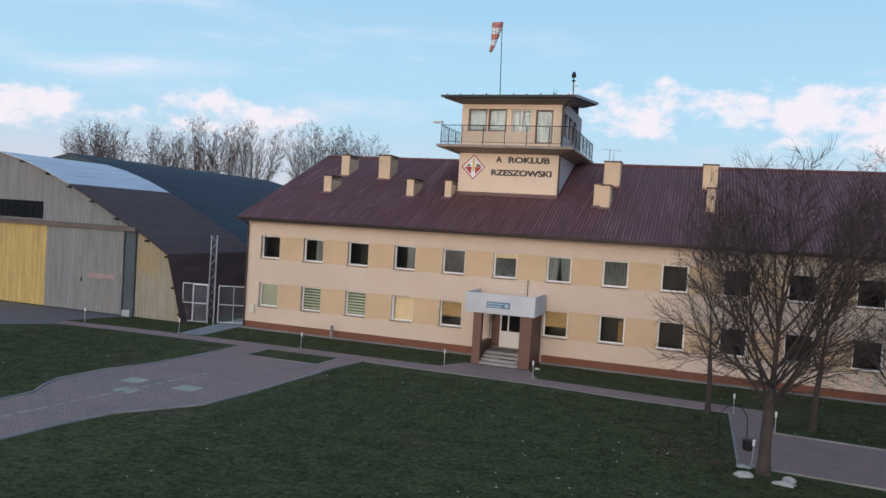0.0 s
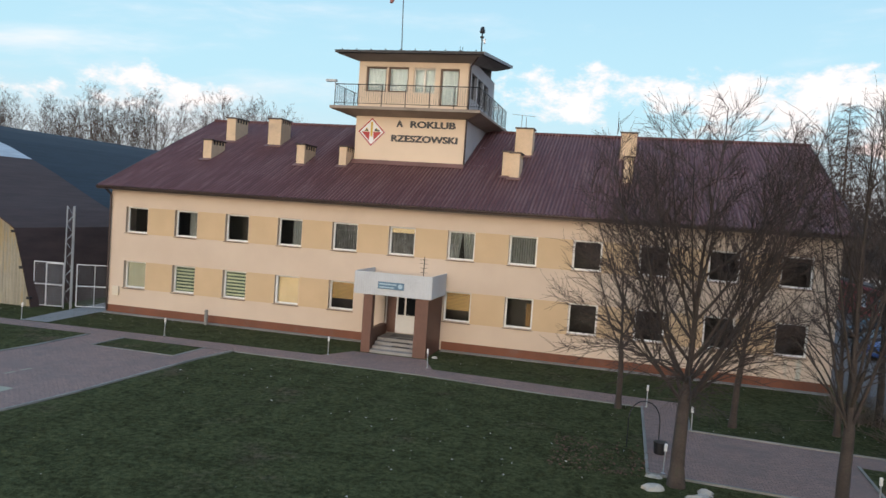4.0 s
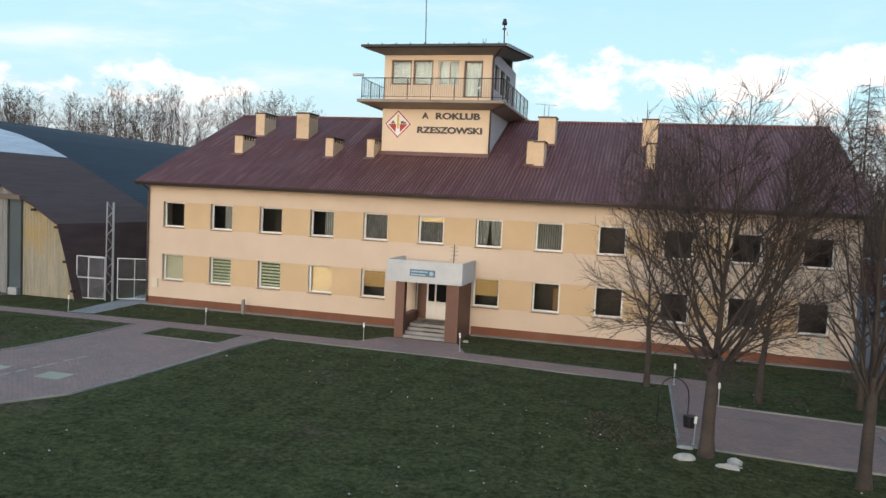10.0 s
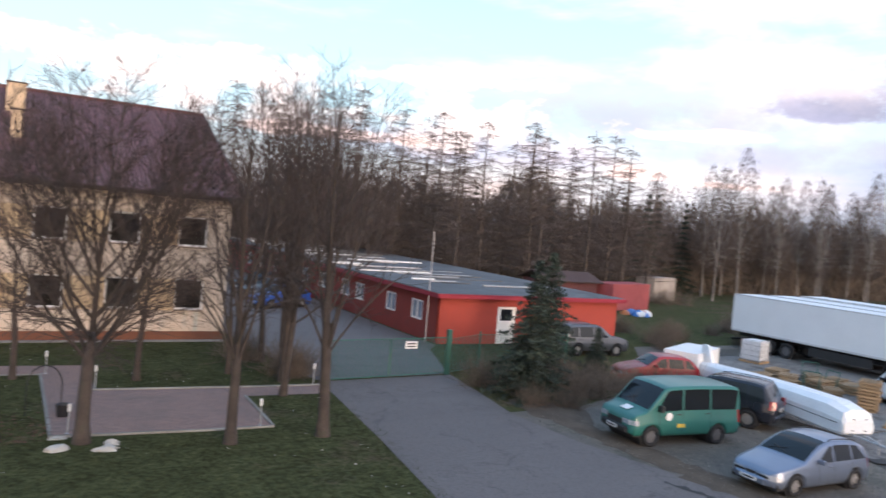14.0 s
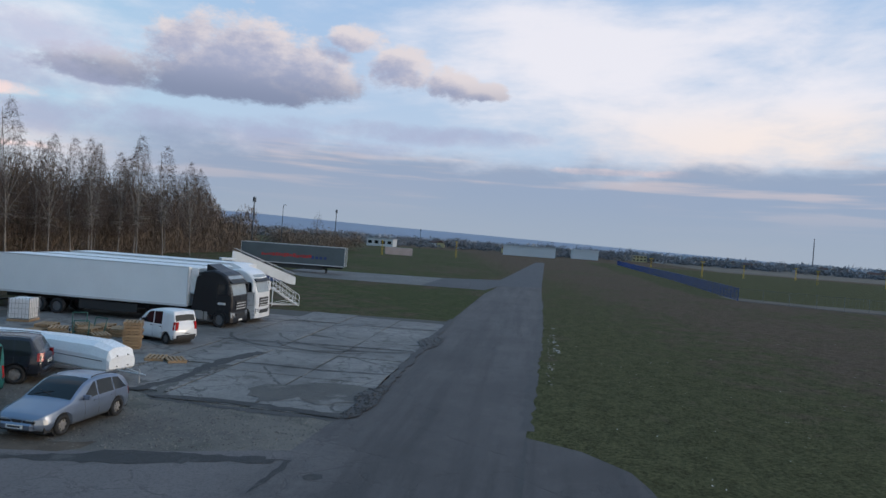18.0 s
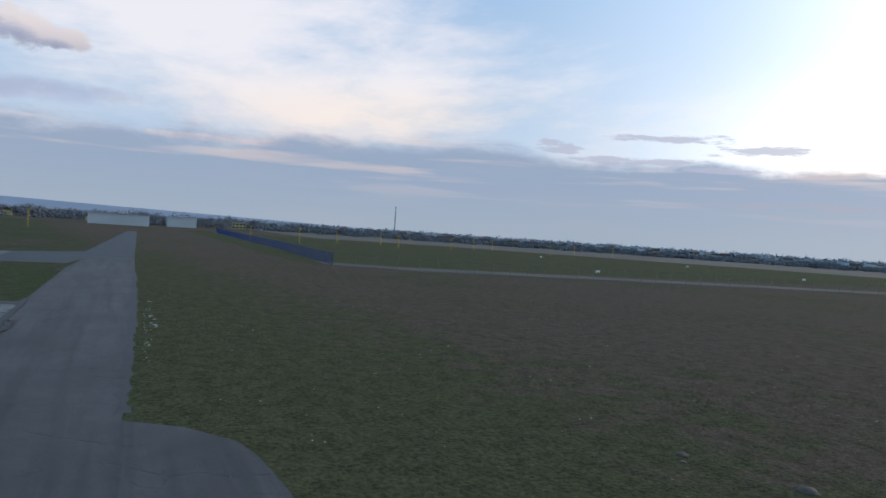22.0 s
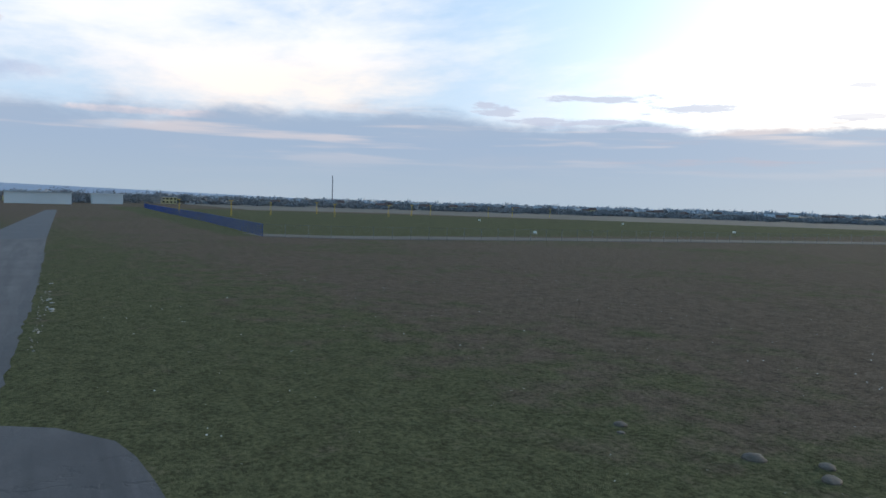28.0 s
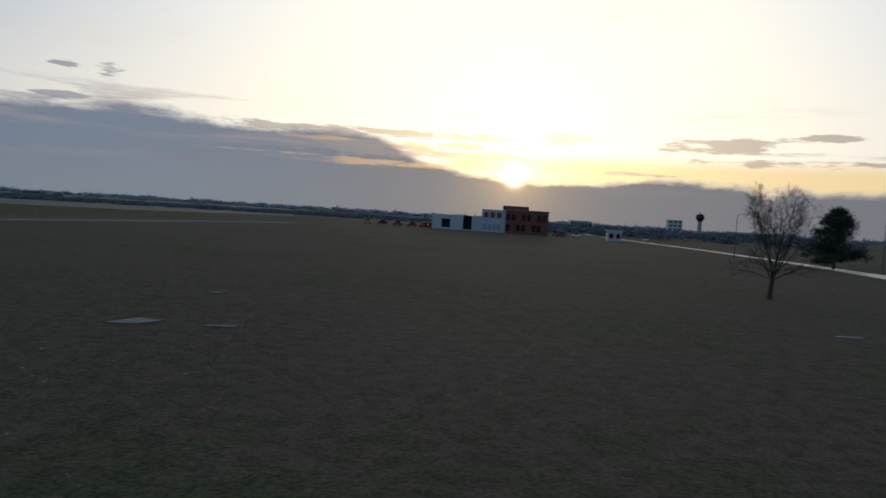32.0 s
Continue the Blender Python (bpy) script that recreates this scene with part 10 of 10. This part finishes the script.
M_CRUMB = asphalt_mat("crumbled_dark_asphalt", (0.030, 0.028, 0.028), (0.066, 0.060, 0.056), cracks=0.2)
M_MUD = asphalt_mat("dried_mud_film", (0.048, 0.043, 0.038), (0.098, 0.088, 0.076), (0.180, 0.166, 0.150), cracks=0.2)
EDGE = [(42.6, -21.6), (43.27, -23.6), (43.67, -24.4), (44.44, -25.6), (44.63, -26.75), (44.95, -27.5), (45.14, -28.6), (45.33, -29.5), (45.04, -29.83), (44.68, -28.8), (44.12, -27.7), (43.47, -26.16), (43.22, -24.7), (43.07, -23.76), (42.35, -21.6)]
CRACK = [(45.34, -30.31), (44.51, -30.4), (43.74, -30.3), (42.49, -30.17), (42.5, -30.11), (43.8, -30.14), (44.59, -30.18), (45.22, -30.16), (45.2, -29.7)]
RUBBLE_A = [(53.85, -30.03), (54.99, -30.25), (56.08, -30.67), (55.49, -31.01), (53.61, -30.98), (52.42, -31.1), (50.8, -30.84), (50.04, -30.6), (50.57, -30.28), (52.12, -30.39)]
RUBBLE_B = [(70.05, -29.95), (72.32, -30.27), (72.66, -31.35), (68.97, -31.27), (66.78, -30.76)]
DIRT_B = [(50.8, -23.16), (53.29, -22.66), (55.65, -22.53), (57.31, -22.71), (57.43, -23.31), (54.75, -23.27), (52.86, -23.31), (50.84, -23.67)]
HOLE = [(44.14, -30.99), (44.44, -31.09), (44.45, -31.41), (44.14, -31.5), (43.91, -31.34), (43.95, -31.1)]
M_WET = asphalt_mat("wet_dark_soil", (0.016, 0.015, 0.015), (0.040, 0.036, 0.033), (0.085, 0.077, 0.068), cracks=0.0)
for i, (pts, z, m_, lab) in enumerate(((EDGE, 0.016, M_WET, "dark crumbled asphalt edge beside the gravel"), (CRACK, 0.016, M_WET, "dark filled crack in the asphalt"),
                                       (RUBBLE_A, 0.056, M_CRUMB, "broken dark asphalt at the slab edge"), (RUBBLE_B, 0.056, M_CRUMB, "broken dark asphalt patch at the slab edge"),
                                       (DIRT_B, 0.052, M_MUD, "dark damp soil between the slabs"), (HOLE, 0.016, M_WET, "dark pothole patch in the asphalt"))):
    sheet("ground_patch", rough_outline(pts, 40 + i, 0.04 if pts in (CRACK, HOLE) else 0.22 if m_ is M_MUD else 0.10), z, m_, lab, "asphalt")
sheet("ground_patch", rough_outline([(38, -36.35), (50.2, -36.62), (50.2, -36.74), (38, -36.43)], 63, 0.03, 0.3), 0.016, M_CRUMB, "dark tarred joint across the asphalt", "asphalt")
sheet("ground_patch", rough_outline([(50.3, -23.4), (50.62, -23.6), (50.35, -27.0), (50.3, -30.2), (49.8, -30.4), (49.9, -27.0)], 64, 0.12, 0.3), 0.017, M_CRUMB, "dark soil along the edge of the slabs", "soil")
def ribbon(pts, w, seed, z, m_, lab, cat, jit=0.05):
    """A ragged strip along a line."""
    rnd = random.Random(seed)
    a, b = [], []
    for i, (x, y) in enumerate(pts):
        (xa, ya), (xb, yb) = pts[max(0, i - 1)], pts[min(len(pts) - 1, i + 1)]
        d = Vector((xb - xa, yb - ya)).normalized()
        h = w * rnd.uniform(0.35, 0.65)
        a.append((x - d.y * h, y + d.x * h))
        b.append((x + d.y * h, y - d.x * h))
    sheet("ground_patch", rough_outline(a + b[::-1], seed + 1, jit, 0.35), z, m_, lab, cat)


sheet("ground_patch", rough_outline([(53.2, -26.0), (55.0, -27.2), (56.0, -29.4), (55.4, -30.6), (53.2, -30.3), (51.8, -29.0), (52.4, -28.0), (51.5, -27.0)], 71, 0.34, 0.45), 0.046, M_MUD, "dark dried mud over broken slabs", "soil")
ribbon([(50.8, -23.2), (50.7, -24.6), (50.9, -26.2), (50.6, -28.4), (50.4, -30.4)], 0.55, 73, 0.051, M_WET, "dark wet joint at the front of the slabs", "soil", 0.10)
ribbon([(51.2, -22.3), (52.8, -22.7), (54.4, -22.9), (56.4, -22.7), (58.4, -22.8), (61.4, -23.4)], 0.55, 75, 0.053, M_WET, "dark filled joint between slabs", "soil", 0.12)
ribbon([(64.5, -19.6), (64.9, -22.4), (65.5, -25.0), (65.8, -28.4), (65.9, -30.4)], 0.18, 77, 0.051, M_CRUMB, "thin dark joint across the slabs", "soil")
ribbon([(74.2, -16.2), (74.6, -20.0), (75.2, -24.0), (75.6, -28.0), (75.8, -30.4)], 0.22, 79, 0.051, M_CRUMB, "thin dark joint across the far slabs", "soil")
ribbon([(58.0, -21.6), (58.4, -24.6), (58.2, -27.4), (58.6, -30.4)], 0.16, 81, 0.051, M_CRUMB, "thin dark crack across the slabs", "soil")
for k, (cx, cy, rr) in enumerate(((70.0, -27.2, 5.6), (68.4, -24.4, 5.2), (66.4, -26.0, 3.4))):
    ribbon([(cx - rr * math.cos(q), cy + rr * math.sin(q)) for q in [-0.7 + 0.25 * i for i in range(9)]], 0.16, 83 + 2 * k, 0.0515 + 0.001 * k, M_MUD, "curved dark tyre mark on the slabs", "mark", 0.02)
ribbon([(44.3, -25.4), (44.5, -26.6), (44.8, -28.4), (45.0, -30.0)], 0.5, 91, 0.018, M_WET, "dark damp edge between asphalt and gravel", "soil", 0.12)
sheet("ground_patch", rough_outline([(42.9, -13.2), (43.4, -16.0), (43.3, -19.0), (43.4, -22.0), (43.9, -24.6), (44.9, -24.8), (44.6, -21.0), (44.5, -17.0), (45.6, -14.4), (44.4, -12.6)], 95, 0.25, 0.4), 0.013, mat("dry_leaf_verge", (0.085, 0.062, 0.043), 0.95, vary=0.4, big=1.2, fine=9, relief=0.02), "brown strip of dry leaves and weeds beside the drive", "soil")
# dark tarred joint along the road beside the slabs
sheet("ground_patch", rough_outline([(56, -30.55), (66, -30.4), (84, -30.35), (84, -30.75), (66, -30.85), (56, -30.9)], 61, 0.10, 0.5), 0.054, M_CRUMB, "dark crumbled seam between slabs and road", "asphalt")
sheet("ground_patch", rough_outline([(51.0, -36.85), (66, -37.25), (79, -37.6), (112, -38.1), (112, -37.7), (79, -37.15), (66, -36.8), (51.0, -36.4)], 62, 0.14, 0.7), 0.016, M_CRUMB, "dark ragged asphalt edge at the grass", "asphalt")


def pebbles(name, label, n, poly, size, material, seed, z=0.0):
    """Loose stones of uneven size, each a small skewed block."""
    rnd = random.Random(seed)
    x0, x1, y0, y1 = min(p[0] for p in poly), max(p[0] for p in poly), min(p[1] for p in poly), max(p[1] for p in poly)
    verts, faces = [], []
    while len(faces) < n * 4:
        x, y = rnd.uniform(x0, x1), rnd.uniform(y0, y1)
        if not inside_poly(x, y, poly):
            continue
        s, a = size * rnd.uniform(0.5, 1.6) ** 1.5, rnd.uniform(0, 6.28)
        k = len(verts)
        for j in range(4):
            r = s * rnd.uniform(0.7, 1.2)
            verts.append((x + r * math.cos(a + j * 1.57), y + r * math.sin(a + j * 1.57), z))
        verts.append((x + rnd.uniform(-.2, .2) * s, y + rnd.uniform(-.2, .2) * s, z + s * rnd.uniform(0.5, 0.9)))
        faces += [(k + j, k + (j + 1) % 4, k + 4) for j in range(4)]
    ob = new(name, raw(name, verts, faces, material))
    tagged(ob, label, "stones", kind="stuff")


LOT = [(42.6, -15.0), (42.8, -18.0), (44.6, -25.7), (46.2, -30.0), (51.0, -30.4), (54.2, -20.8), (57.5, -12.0), (52, -12.4), (46, -14.6)]
pebbles("gravel_stones", "pale loose gravel over the parking ground", 9000, LOT, 0.016, mat("pale_gravel_stone", (0.23, 0.205, 0.17), 0.9, vary=0.35, fine=9), 3, 0.005)
pebbles("gravel_stones", "dark loose gravel over the parking ground", 5000, LOT, 0.018, mat("dark_gravel_stone", (0.060, 0.052, 0.045), 0.9, vary=0.35, fine=9), 4, 0.005)
pebbles("asphalt_rubble", "broken dark asphalt lumps at the slab edge", 260, RUBBLE_A, 0.05, M_CRUMB, 5, 0.05)
pebbles("asphalt_rubble", "broken dark asphalt lumps beside the road", 120, RUBBLE_B, 0.05, M_CRUMB, 6, 0.05)
pebbles("verge_rubble", "pale stone rubble along the grass verge", 70, [(60, -37.5), (80, -38.0), (80, -38.5), (60, -37.9)], 0.04, mat("pale_gravel_stone", (0.26, 0.24, 0.21)), 7, 0.01)
